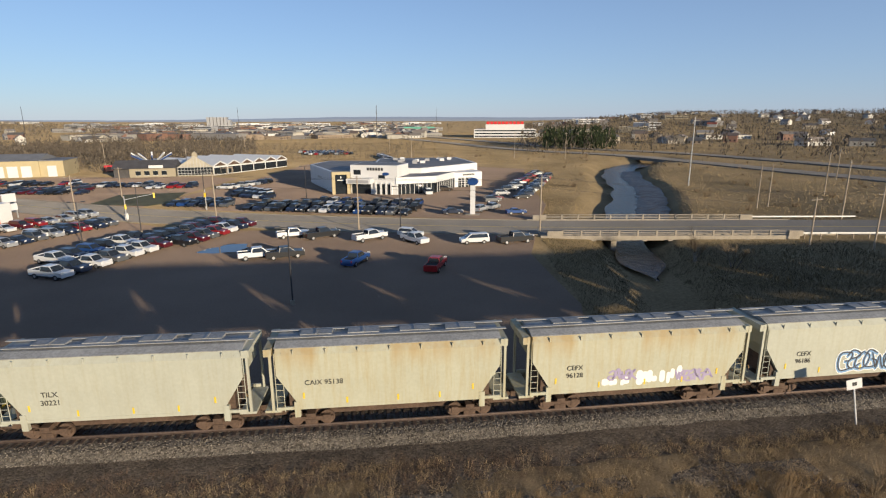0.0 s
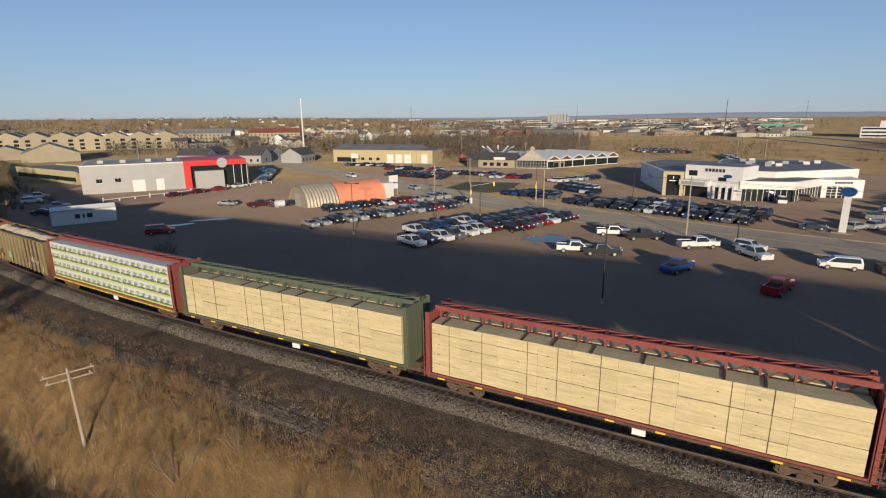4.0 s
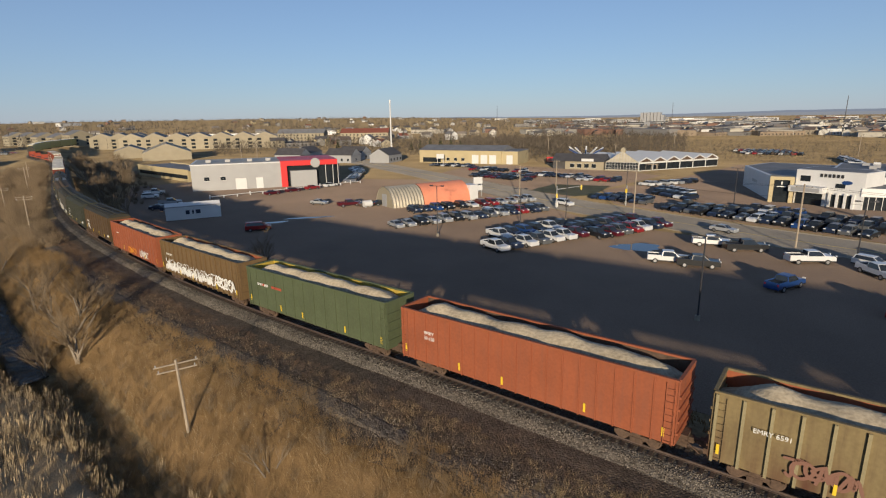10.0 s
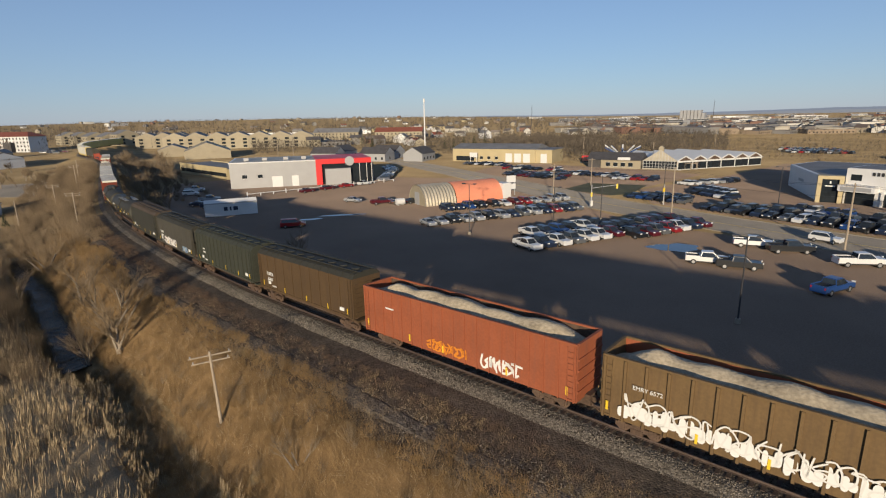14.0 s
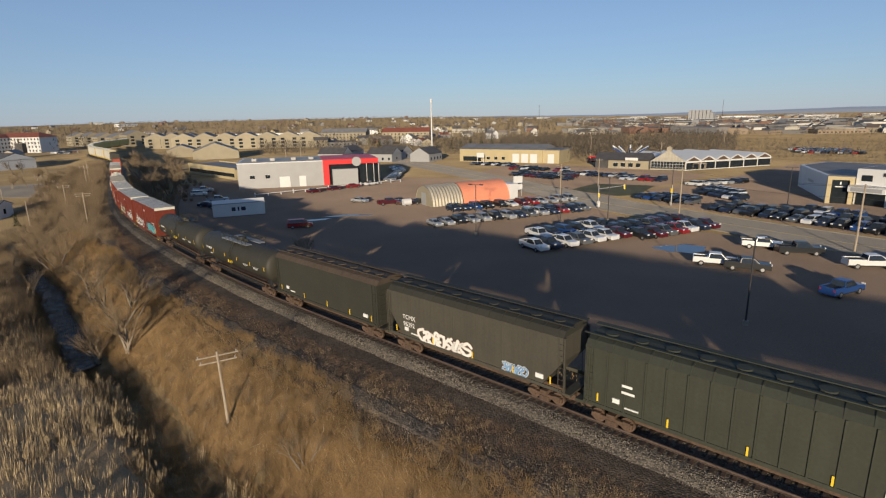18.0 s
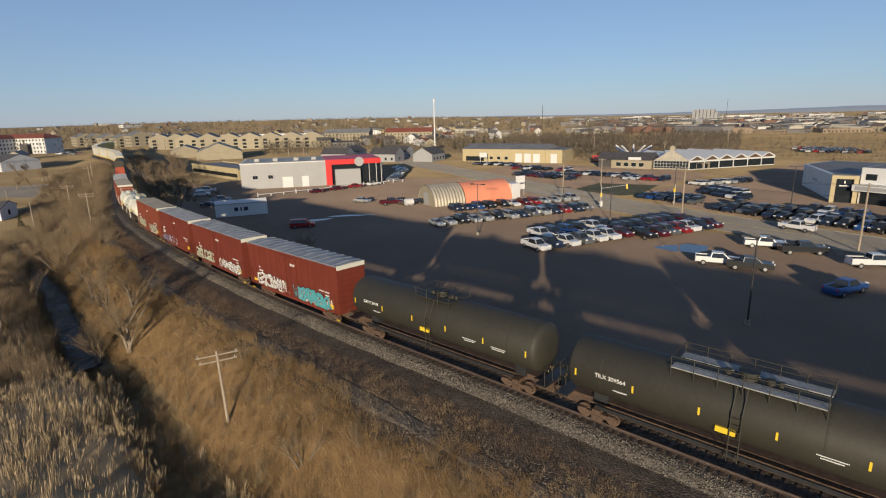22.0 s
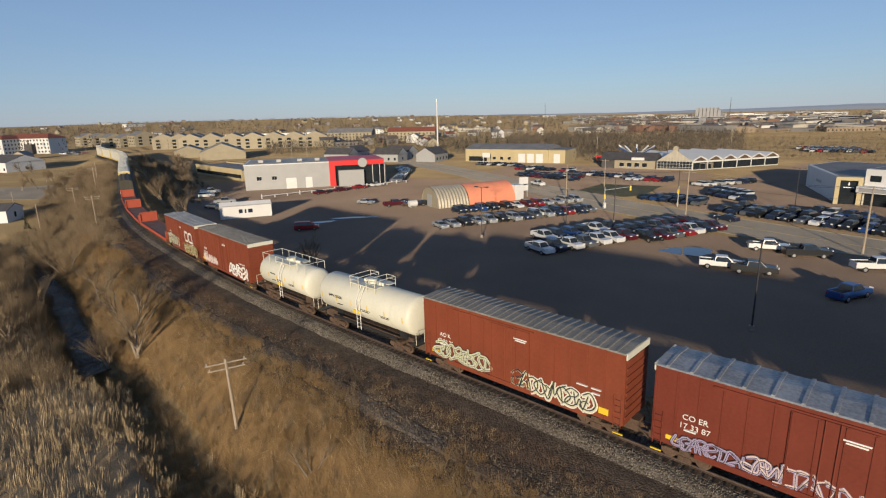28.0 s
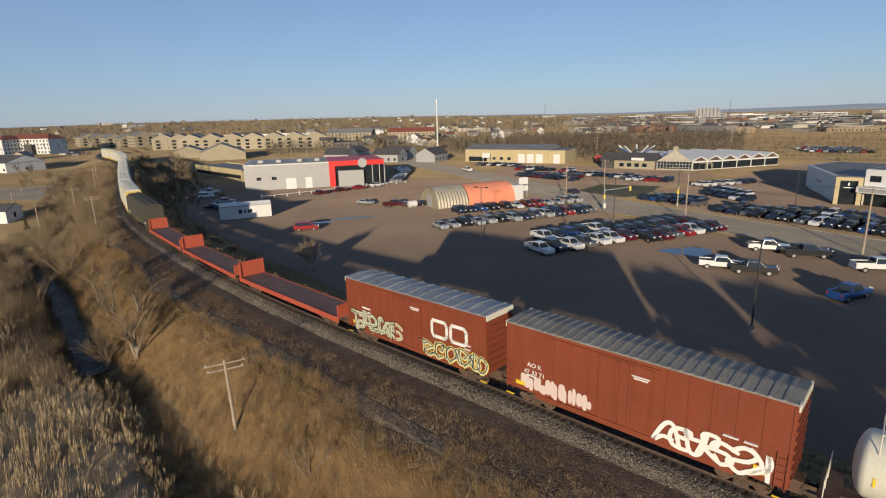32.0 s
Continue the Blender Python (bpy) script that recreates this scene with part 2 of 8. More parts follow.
def shades(name, colours, rough=0.8):
    """Each island of the mesh takes one of the given colours."""
    m = bpy.data.materials.new(name)
    m.use_nodes = True
    n, l = m.node_tree.nodes, m.node_tree.links
    b = n["Principled BSDF"]
    b.inputs["Roughness"].default_value = rough
    g, r = n.new("ShaderNodeNewGeometry"), n.new("ShaderNodeValToRGB")
    r.color_ramp.interpolation = "CONSTANT"
    e = r.color_ramp.elements
    e[0].color, e[1].position, e[1].color = (*colours[0], 1), 1 / len(colours), (*colours[1], 1)
    for k, c in enumerate(colours[2:], 2):
        e.new(k / len(colours)).color = (*c, 1)
    l.new(g.outputs["Random Per Island"], r.inputs["Fac"])
    l.new(r.outputs["Color"], b.inputs["Base Color"])
    return m


HOUSEWALL = shades("town_walls", [(0.55, 0.53, 0.48), (0.36, 0.31, 0.235), (0.22, 0.21, 0.20), (0.60, 0.59, 0.56), (0.28, 0.215, 0.15), (0.20, 0.11, 0.08), (0.25, 0.24, 0.22), (0.42, 0.39, 0.33)])
HOUSEROOF = shades("town_roofs", [(0.10, 0.095, 0.09), (0.17, 0.15, 0.13), (0.22, 0.21, 0.20), (0.13, 0.10, 0.085), (0.26, 0.22, 0.18)])


# ---- mesh helpers ----
def part(name, bm, material, parent=None, label="", kind="", smooth=False):
    """Links a bmesh as one mesh object, under a thing or a part where one is given."""
    me = bpy.data.meshes.new(name)
    bm.to_mesh(me)
    bm.free()
    me.materials.append(material)
    if smooth:
        me.shade_smooth()
    ob = new(name, me)
    if parent is not None:
        ob.parent = parent
    return tagged(ob, label, kind=kind)


def share(name, me, parent, m, label=""):
    """One more object on a mesh that exists, under a thing."""
    ob = new(name, me)
    ob.parent, ob.matrix_basis = parent, m
    return tagged(ob, label)


def thing(name, label, category, group="", m=None, kind=""):
    e = new(name)
    e.empty_display_size = 0.2
    if m is not None:
        e.matrix_world = m
    return tagged(e, label, category, group, kind)


def box(bm, x0, x1, y0, y1, z0, z1):
    v = [bm.verts.new(p) for p in ((x0, y0, z0), (x1, y0, z0), (x1, y1, z0), (x0, y1, z0), (x0, y0, z1), (x1, y0, z1), (x1, y1, z1), (x0, y1, z1))]
    for f in ((3, 2, 1, 0), (4, 5, 6, 7), (0, 1, 5, 4), (1, 2, 6, 5), (2, 3, 7, 6), (3, 0, 4, 7)):
        bm.faces.new([v[i] for i in f])
    return bm


def B(*boxes):
    bm = bmesh.new()
    for b in boxes:
        box(bm, *b)
    return bm


def rod(bm, p, q, r0, r1=None, n=8):
    p, q = Vector(p), Vector(q)
    r1 = r0 if r1 is None else r1
    d = (q - p).normalized()
    u = d.orthogonal().normalized()
    w = d.cross(u)
    rings = []
    for c, r in ((p, r0), (q, r1)):
        rings.append([bm.verts.new(c + (u * math.cos(2 * math.pi * k / n) + w * math.sin(2 * math.pi * k / n)) * r) for k in range(n)])
    for k in range(n):
        bm.faces.new((rings[0][k], rings[0][(k + 1) % n], rings[1][(k + 1) % n], rings[1][k]))
    bm.faces.new(rings[0][::-1])
    bm.faces.new(rings[1])
    return bm


def loft(bm, sections, caps=True, closed=True):
    """Skins a row of sections, each a list of the same number of points."""
    rows = [[bm.verts.new(p) for p in s] for s in sections]
    n = len(rows[0])
    for a, b in zip(rows, rows[1:]):
        for k in range(n if closed else n - 1):
            bm.faces.new((a[k], a[(k + 1) % n], b[(k + 1) % n], b[k]))
    if caps and closed:
        bm.faces.new(rows[0][::-1])
        bm.faces.new(rows[-1])
    return bm


def along_x(profile, xs):
    """Sections of a (y, z) profile at the given x."""
    return [[(x, y, z) for y, z in profile] for x in xs]


def poly(bm, pts):
    return bm.faces.new([bm.verts.new(p) for p in pts])


def slab(bm, pts, z0, z1):
    """A flat plate over an outline (counter-clockwise), from z0 to z1."""
    a, b = [bm.verts.new((x, y, z0)) for x, y in pts], [bm.verts.new((x, y, z1)) for x, y in pts]
    bm.faces.new(a[::-1])
    bm.faces.new(b)
    n = len(pts)
    for k in range(n):
        bm.faces.new((a[k], a[(k + 1) % n], b[(k + 1) % n], b[k]))
    return bm


def fix(bm):
    bmesh.ops.recalc_face_normals(bm, faces=bm.faces)
    return bm


def text(name, words, size, material, parent, m, label=""):
    cu = bpy.data.curves.new(name, "FONT")
    cu.body, cu.size, cu.extrude, cu.align_x, cu.align_y = words, size, 0.01, "CENTER", "CENTER"
    tmp = bpy.data.objects.new("tmp", cu)
    me = bpy.data.meshes.new_from_object(tmp)
    bpy.data.objects.remove(tmp)
    me.materials.clear()
    me.materials.append(material)
    ob = new(name, me)
    ob.parent, ob.matrix_basis = parent, m
    return tagged(ob, label)


# ---- the plan: the railway's centre line ----
LINE = [(-900, 330), (-700, 215), (-560, 128), (-470, 85), (-390, 67.5), (-355.88, 65.85), (-326.6, 64.34), (-296.8, 60.35), (-266.77, 54.77), (-237.27, 48.35), (-208.6, 42.48), (-178.63, 36.52), (-149.51, 31), (-119.77, 27.03), (-99.58, 25.84), (-87.69, 25.34), (-75.66, 25.01), (-63.66, 24.99), (-51.77, 25.31), (-39.82, 26.01), (-27.75, 26.97), (-15.96, 27.98), (-3.75, 29.19), (0.05, 29.61), (10.11, 30.8), (30, 33.4), (59.25, 36.81), (109.5, 43.23), (178.01, 52.25), (267.5, 64.49), (700, 124.5)]


def spline(pts, step=24):
    P = [np.array(p, float) for p in pts]
    P = [2 * P[0] - P[1]] + P + [2 * P[-1] - P[-2]]
    out = []
    for i in range(1, len(P) - 2):
        d0, d1, d2 = (np.linalg.norm(P[i + k] - P[i + k - 1]) for k in (0, 1, 2))
        m1 = ((P[i] - P[i - 1]) / d0 * d1 + (P[i + 1] - P[i]) / d1 * d0) / (d0 + d1)
        m2 = ((P[i + 1] - P[i]) / d1 * d2 + (P[i + 2] - P[i + 1]) / d2 * d1) / (d1 + d2)
        for k in range(step):
            t = k / step
            out.append((2 * t**3 - 3 * t * t + 1) * P[i] + (t**3 - 2 * t * t + t) * d1 * m1 + (3 * t * t - 2 * t**3) * P[i + 1] + (t**3 - t * t) * d1 * m2)
    return np.array(out + [P[-2]])


TRK = spline(LINE)
ARC = np.r_[0, np.cumsum(np.linalg.norm(np.diff(TRK, axis=0), axis=1))]
ARC -= np.interp(0.0, TRK[:, 0], ARC)
DIRT_ = np.gradient(TRK, axis=0)
DIRT_ /= np.linalg.norm(DIRT_, axis=1)[:, None]


def rail_z(x):
    return 4.0 - 1.0 * np.clip((-20 - x) / 80, 0, 1)


def on_track(s, side=0.0):
    x, y = np.interp(s, ARC, TRK[:, 0]), np.interp(s, ARC, TRK[:, 1])
    dx, dy = np.interp(s, ARC, DIRT_[:, 0]), np.interp(s, ARC, DIRT_[:, 1])
    return np.array([x - dy * side, y + dx * side, rail_z(x)])


def offset(x, y):
    """Signed distance from the centre line: negative towards the marsh, positive towards the car lots."""
    x, y = np.asarray(x, float), np.asarray(y, float)
    shape = x.shape
    q = np.c_[x.ravel(), y.ravel()]
    out = np.empty(len(q))
    T, N = TRK[::3], DIRT_[::3]
    for a in range(0, len(q), 4000):
        d = q[a:a + 4000, None] - T[None]
        k = (d**2).sum(-1).argmin(1)
        dd = d[np.arange(len(k)), k]
        out[a:a + 4000] = N[k, 0] * dd[:, 1] - N[k, 1] * dd[:, 0]
    return out.reshape(shape)


def smooth(a, b, v):
    t = np.clip((v - a) / (b - a), 0, 1)
    return t * t * (3 - 2 * t)


# ---- ground: one sheet to the horizon ----
CREEK = spline([(30, 36), (31, 55), (33, 75), (37, 100), (42, 116), (49, 136), (58, 160), (65, 182), (74, 225), (88, 262), (120, 300)], 12)
SWALE = spline([(-150, 2), (-118, 9), (-104, 8.3), (-92, 9.0), (-84, 8.4), (-74, 8.3), (-66, 8.0), (-60, 8.0), (-54, 9.4), (-44, 9.6), (-35, 9.3), (-22, 8)], 12)


def near_path(P, x, y):
    q = np.c_[np.ravel(x), np.ravel(y)]
    out = np.full(len(q), 1e9)
    for p in P[::2]:
        out = np.minimum(out, np.hypot(q[:, 0] - p[0], q[:, 1] - p[1]))
    return out.reshape(np.shape(x))


def ground_z(x, y):
    x, y = np.asarray(x, float), np.asarray(y, float)
    o, rz = offset(x, y), rail_z(x)
    wet = -1.6 + 1.6 * smooth(-105, -150, x)
    near = np.where(o > -3.0, rz - 0.55, np.where(o > -9.5, rz - 0.55 - 0.75 * (-3.0 - o) / 6.5, 0))
    foot = rz - 1.3
    near = np.where(o <= -8.0, np.minimum(near + 9 * (o <= -9.5), foot + (wet - foot) * smooth(-8.0, -16.5, o)), near)
    low = np.where((x > 14) & (x < 110), -1.3 * smooth(14, 30, x) * (1 - smooth(85, 110, x)) * (1 - smooth(92, 100, y) + smooth(112, 122, y)) * (1 - smooth(200, 300, y)), 0)
    far = np.where(o < 3.5, rz - 0.55, (rz - 0.55) + (low - rz + 0.55) * smooth(3.5, 11.5, o))
    z = np.where(o < 0, near, far)
    z = np.where(o > 11.5, low, z)
    c = near_path(CREEK, x, y)
    z = np.where((o > 9), z - (z + 3.2) * (1 - smooth(3.2 + 5.5 * smooth(112, 132, y), 8 + 6.5 * smooth(112, 132, y), c)), z)
    s = near_path(SWALE, x, y)
    z = np.where(o < -12, z - 1.2 * (1 - smooth(0.9, 2.6, s)) * (0.35 + 0.65 * smooth(-54, -62, x)), z)
    d = np.hypot(x, y)
    yaw = np.degrees(np.arctan2(-x, y))
    hill = 25 * smooth(500, 2400, d) * smooth(24, 55, yaw) * (1 - 0.45 * smooth(76, 90, yaw)) + 30 * smooth(350, 1500, d) * smooth(-6, -24, yaw) * (yaw > -150)
    return z + hill + 2 * smooth(2500, 4400, d)


def axis(lo, hi, far):
    a = list(np.arange(lo, hi + 0.1, 2.0))
    v, st = hi, 3.0
    while v < far:
        v += st
        a.append(v)
        st *= 1.07
    v, st = lo, 3.0
    while v > -far:
        v -= st
        a.insert(0, v)
        st *= 1.07
    return np.array(a)


def sheet(name, xs, ys, zf, material, label, category):
    X, Y = np.meshgrid(xs, ys)
    Z = zf(X, Y)
    n, k = X.shape
    i = np.arange(n * k).reshape(n, k)
    f = np.stack([i[:-1, :-1], i[:-1, 1:], i[1:, 1:], i[1:, :-1]], -1).reshape(-1, 4)
    me = bpy.data.meshes.new(name)
    me.from_pydata(np.stack([X, Y, Z], -1).reshape(-1, 3).tolist(), [], f.tolist())
    me.materials.append(material)
    me.shade_smooth()
    return tagged(new(name, me), label, category, kind="structure")


GX, GY = axis(-180, 110, 4600), axis(-50, 130, 4600)
sheet("ground", GX, GY, ground_z, GRASS, "brown dry grass ground of early spring", "ground")


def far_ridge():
    """The hills at the end of the land, their haze painted as blue-grey glow."""
    m = bpy.data.materials.new("hills_painted_haze")
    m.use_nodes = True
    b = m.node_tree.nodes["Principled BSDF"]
    # grey-blue colour plus emission stand in for the haze of distance
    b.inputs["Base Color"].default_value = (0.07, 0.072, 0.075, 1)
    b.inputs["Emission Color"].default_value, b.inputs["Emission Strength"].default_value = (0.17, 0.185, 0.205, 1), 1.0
    rows = []
    for yaw in np.arange(-60, 100, 0.25):
        a = radians(yaw)
        top = 22 + 9 * noise.noise((yaw * 0.05, 0, 0)) + 3 * noise.noise((yaw * 0.4, 5, 0)) + 1.2 * noise.noise((yaw * 2.3, 9, 0)) + 12 * float(smooth(24, 4, yaw))
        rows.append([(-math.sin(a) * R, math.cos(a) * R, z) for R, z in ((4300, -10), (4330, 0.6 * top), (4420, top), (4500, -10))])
    tagged(part("backdrop", loft(bmesh.new(), rows, closed=False), m), "wooded hills on the horizon, haze painted in as a blue-grey glow", "hills", kind="structure")


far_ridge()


def paved(name, pts, z, material, label, category):
    bm = slab(bmesh.new(), pts, z - 0.3, z)
    bmesh.ops.triangulate(bm, faces=[f for f in bm.faces if len(f.verts) > 4])
    return tagged(part(name, fix(bm), material), label, category, kind="structure")


lot_foot = [tuple(on_track(s, 12.0)[:2]) for s in np.arange(16, -165, -6)]
paved("parking_lot", [tuple(p) for p in lot_foot] + [(-205, 62), (-205, 84), (-168, 122), (-140, 138), (-110, 131), (-80, 118), (-66, 112), (-52, 104.5), (-22, 102.5), (3, 100), (18.5, 99), (15.2, 84), (16.3, 71), (17.3, 60)][::1], 0.03, ASPHALT_LOT, "brown gravelly asphalt car lot", "parking lot")
ROAD = spline([(300, 92), (160, 101), (100, 105), (75, 106), (20, 106), (-20, 110.5), (-50, 116.5), (-70, 121.5), (-100, 133), (-150, 152), (-220, 176), (-330, 210), (-520, 270)], 10)


def ribbon(name, path, w, z, material, label, category, thick=0.3):
    d = np.gradient(path, axis=0)
    d /= np.linalg.norm(d, axis=1)[:, None]
    n = np.c_[-d[:, 1], d[:, 0]]
    sec = []
    for p, q in zip(path, n):
        a, b = p - q * w / 2, p + q * w / 2
        sec.append([(*a, z), (*b, z), (*b, z - thick), (*a, z - thick)])
    return tagged(part(name, fix(loft(bmesh.new(), sec)), material), label, category, kind="structure")


ribbon("road", ROAD, 14.5, 0.06, ASPHALT_ROAD, "grey asphalt main road between the car lots", "road")
paved("dealer_lot", [(-60, 129), (-40, 124.4), (-22, 120.6), (0, 116.8), (22, 114.6), (27, 135), (30, 190), (36, 235), (-10, 262), (-66, 262), (-68, 200), (-74, 150)], 0.025, ASPHALT_LOT, "brown asphalt lot round the white showroom", "parking lot")
paved("siding_lot", [(-262, 8), (-225, 6), (-205, 22), (-212, 30), (-256, 32)], 0.06, ASPHALT_ROAD, "grey asphalt yard beside the cottages", "parking lot")
paved("nursery_lot", [(-75, 131), (-76, 200), (-90, 206), (-150, 204), (-160, 186), (-150, 160), (-110, 145)], 0.02, ASPHALT_LOT, "brown asphalt lot before the garden centre", "parking lot")


# ---- railway ----
def build_rail():
    ss = np.arange(-480, 240, 4.0)
    prof = [(-3.4, -0.82), (-2.0, -0.24), (-1.45, -0.2), (1.45, -0.2), (2.0, -0.24), (3.1, -0.75), (3.0, -1.2), (-3.3, -1.2)]
    sec = [[tuple(on_track(s, y) + np.array([0, 0, z])) for y, z in prof] for s in ss]
    tagged(part("ballast", fix(loft(bmesh.new(), sec)), GRAVEL), "grey crushed stone ballast bed under the track", "ballast", kind="structure")
    ss = np.arange(-480, 240, 2.0)
    track = thing("railway_track", "single railway track with rusty rails on dark wooden ties", "railway track", kind="structure")
    for side in (-0.7525, 0.7525):
        prof = [(-0.07, -0.17), (0.07, -0.17), (0.07, -0.15), (0.012, -0.13), (0.012, -0.04), (0.036, -0.03), (0.036, 0.0), (-0.036, 0.0), (-0.036, -0.03), (-0.012, -0.04), (-0.012, -0.13), (-0.07, -0.15)]
        sec = [[tuple(on_track(s, side + y) + np.array([0, 0, z])) for y, z in prof] for s in ss]
        part("rail", fix(loft(bmesh.new(), sec)), RAIL, track)
    me = None
    for k, s in enumerate(np.arange(-110, 42, 0.52)):
        p, q = on_track(s), on_track(s + 0.5)
        a = math.degrees(math.atan2(q[1] - p[1], q[0] - p[0]))
        if me is None:
            bm = B((-0.11, 0.11, -1.3, 1.3, -0.32, -0.165))
            bmesh.ops.bevel(bm, geom=bm.edges[:], offset=0.015, segments=1)
            me = bpy.data.meshes.new("tie")
            bm.to_mesh(me)
            me.materials.append(TIE)
        share("tie", me, track, pose(*p, 0, 0, a))
    # a gravel service way below the track
    sec = []
    for s in np.arange(-135, 70, 2.0):
        row = []
        for o in np.arange(-10.6, -2.4, 0.8):
            p = on_track(s, o + 0.4 * math.sin(s * 0.23) * (o < -4))
            row.append((p[0], p[1], float(ground_z(p[0], p[1])) + 0.05 + 0.06 * noise.noise((p[0] * 0.8, p[1] * 0.8, 0))))
        sec.append(row)
    tagged(part("service_way", loft(bmesh.new(), sec, closed=False), DIRT), "grey cinder service way along the embankment", "path", kind="structure")
    sec = []
    for s in np.arange(-120, 60, 1.0):
        mid, half = -7.1 + 0.35 * math.sin(s * 0.11), 0.85 + 0.3 * noise.noise((s * 0.35, 4.0, 0))
        row = []
        for k in (-1, -0.5, 0, 0.5, 1):
            p = on_track(s, mid + half * k + 0.15 * noise.noise((s * 0.9, k * 3.0, 2)))
            row.append((p[0], p[1], float(ground_z(p[0], p[1])) + (0.13 if abs(k) < 1 else 0.0) + 0.05 * noise.noise((p[0] * 0.8, p[1] * 0.8, 0))))
        sec.append(row)
    tagged(part("gravel_strip", loft(bmesh.new(), sec, closed=False), WAYGRAVEL), "pale worn gravel of the service way", "path", kind="structure")


build_rail()


# ---- the train ----
CREAM = streaked("hopper_cream", (0.405, 0.41, 0.335), (0.32, 0.29, 0.19), 0.75, 0.4, grain=0.06)
CREAM2 = streaked("hopper_rusty_cream", (0.41, 0.405, 0.305), (0.34, 0.265, 0.115), 0.75, 0.55, ((0.36, 0.24, 0.085), 3.6, 5.6), grain=0.06)
ROOFCAR = mat("car_roof_grey", (0.30, 0.30, 0.29), 0.7, 0.2, 0.25, 0.6, 6.0, 0.1)
BOXRED = streaked("boxcar_red", (0.146, 0.026, 0.0125), (0.17, 0.04, 0.022), 0.7, 0.35)
BOXRED2 = streaked("boxcar_brick_red", (0.197, 0.045, 0.0185), (0.21, 0.062, 0.032), 0.7, 0.4)
GONRED = streaked("gondola_red", (0.29, 0.083, 0.035), (0.20, 0.08, 0.05), 0.75, 0.5)
GONBROWN = streaked("gondola_brown", (0.2, 0.152, 0.072), (0.09, 0.055, 0.035), 0.8, 0.5, ((0.10, 0.045, 0.025), 3.4, 1.4))
GONBROWN2 = streaked("gondola_brown_dark", (0.15, 0.095, 0.041), (0.08, 0.05, 0.03), 0.8, 0.5)
GONGREEN = streaked("gondola_green", (0.082, 0.102, 0.052), (0.065, 0.072, 0.04), 0.75, 0.4)
GONPOST = streaked("gondola_post_olive", (0.27, 0.23, 0.13), (0.14, 0.09, 0.05), 0.8, 0.6)
HOPBROWN = streaked("hopper_brown", (0.085, 0.052, 0.023), (0.06, 0.038, 0.024), 0.75, 0.6)
HOPGREEN = streaked("hopper_dark_green", (0.04, 0.044, 0.031), (0.032, 0.029, 0.024), 0.75, 0.5)
HOPGREY = streaked("hopper_dark_grey", (0.066, 0.061, 0.047), (0.042, 0.038, 0.029), 0.75, 0.5)
HOPBLACK = streaked("hopper_black", (0.036, 0.035, 0.026), (0.028, 0.026, 0.02), 0.75, 0.35)
HOPDUST = streaked("hopper_dusty_roof", (0.075, 0.055, 0.038), (0.045, 0.036, 0.028), 0.85, 0.5)
TANKBLACK = streaked("tank_black", (0.037, 0.035, 0.026), (0.027, 0.025, 0.019), 0.62, 0.4)
TANKWHITE = streaked("tank_white", (0.65, 0.635, 0.53), (0.50, 0.44, 0.31), 0.5, 0.14, grain=0.04)
LUMBER = mat("sawn_lumber_pack", (0.545, 0.46, 0.27), 0.85, 0, 0.16, 1.6, 12.0, 0.15, rand=0.1, stretch=(0.5, 1, 4))
WRAP = mat("white_lumber_wrap", (0.58, 0.61, 0.58), 0.45, 0, 0.07, 1.2, 6.0, 0.1, rand=0.08)
WRAPY = plain("wrap_yellow_green", (0.50, 0.56, 0.08), 0.5)
WRAPG = plain("wrap_green_print", (0.10, 0.16, 0.10), 0.5)
BEAMRED = streaked("centre_beam_red", (0.24, 0.06, 0.05), (0.12, 0.05, 0.04), 0.7, 0.4)
BEAMGREEN = streaked("centre_beam_green", (0.10, 0.12, 0.08), (0.06, 0.06, 0.05), 0.7, 0.4)
BEAMYEL = streaked("centre_beam_yellow", (0.45, 0.33, 0.05), (0.2, 0.12, 0.05), 0.7, 0.4)
FLATRED = streaked("flat_car_red", (0.38, 0.075, 0.04), (0.25, 0.09, 0.06), 0.7, 0.4)
DECK = mat("flat_car_deck", (0.17, 0.10, 0.08), 0.85, 0, 0.25, 0.8, 7.0, 0.3)
SANDLOAD = mat("sand_load", (0.34, 0.285, 0.20), 0.95, 0, 0.35, 0.5, 5.0, 0.8, tint=(0.47, 0.40, 0.29), chalky=1.0)
ROOFDUST = mat("boxcar_roof_dusty", (0.25, 0.235, 0.205), 0.75, 0.15, 0.25, 0.7, 6.0, 0.05)
ROOFZINC = mat("boxcar_roof_zinc", (0.32, 0.328, 0.336), 0.5, 0.4, 0.3, 0.7, 6.0, 0.05)
RACKWHITE = streaked("autorack_white", (0.60, 0.58, 0.50), (0.36, 0.32, 0.22), 0.6, 0.3)
RACKYEL = streaked("autorack_yellow", (0.55, 0.42, 0.12), (0.36, 0.28, 0.12), 0.6, 0.3)
GONRUST = streaked("gondola_rust_panel", (0.085, 0.042, 0.026), (0.05, 0.03, 0.022), 0.85, 0.6)
PAINTS = {k: plain("spray_" + k, c, 0.6) for k, c in dict(scribble=(0.68, 0.67, 0.63), rust=(0.20, 0.10, 0.07), white=(0.75, 0.74, 0.70), cyan=(0.10, 0.45, 0.50), orange=(0.65, 0.22, 0.02), lilac=(0.33, 0.28, 0.42), pale=(0.55, 0.56, 0.40), pink=(0.62, 0.50, 0.46), blue=(0.16, 0.30, 0.50), black=(0.03, 0.03, 0.035), green=(0.25, 0.55, 0.36), yellow=(0.6, 0.5, 0.08)).items()}

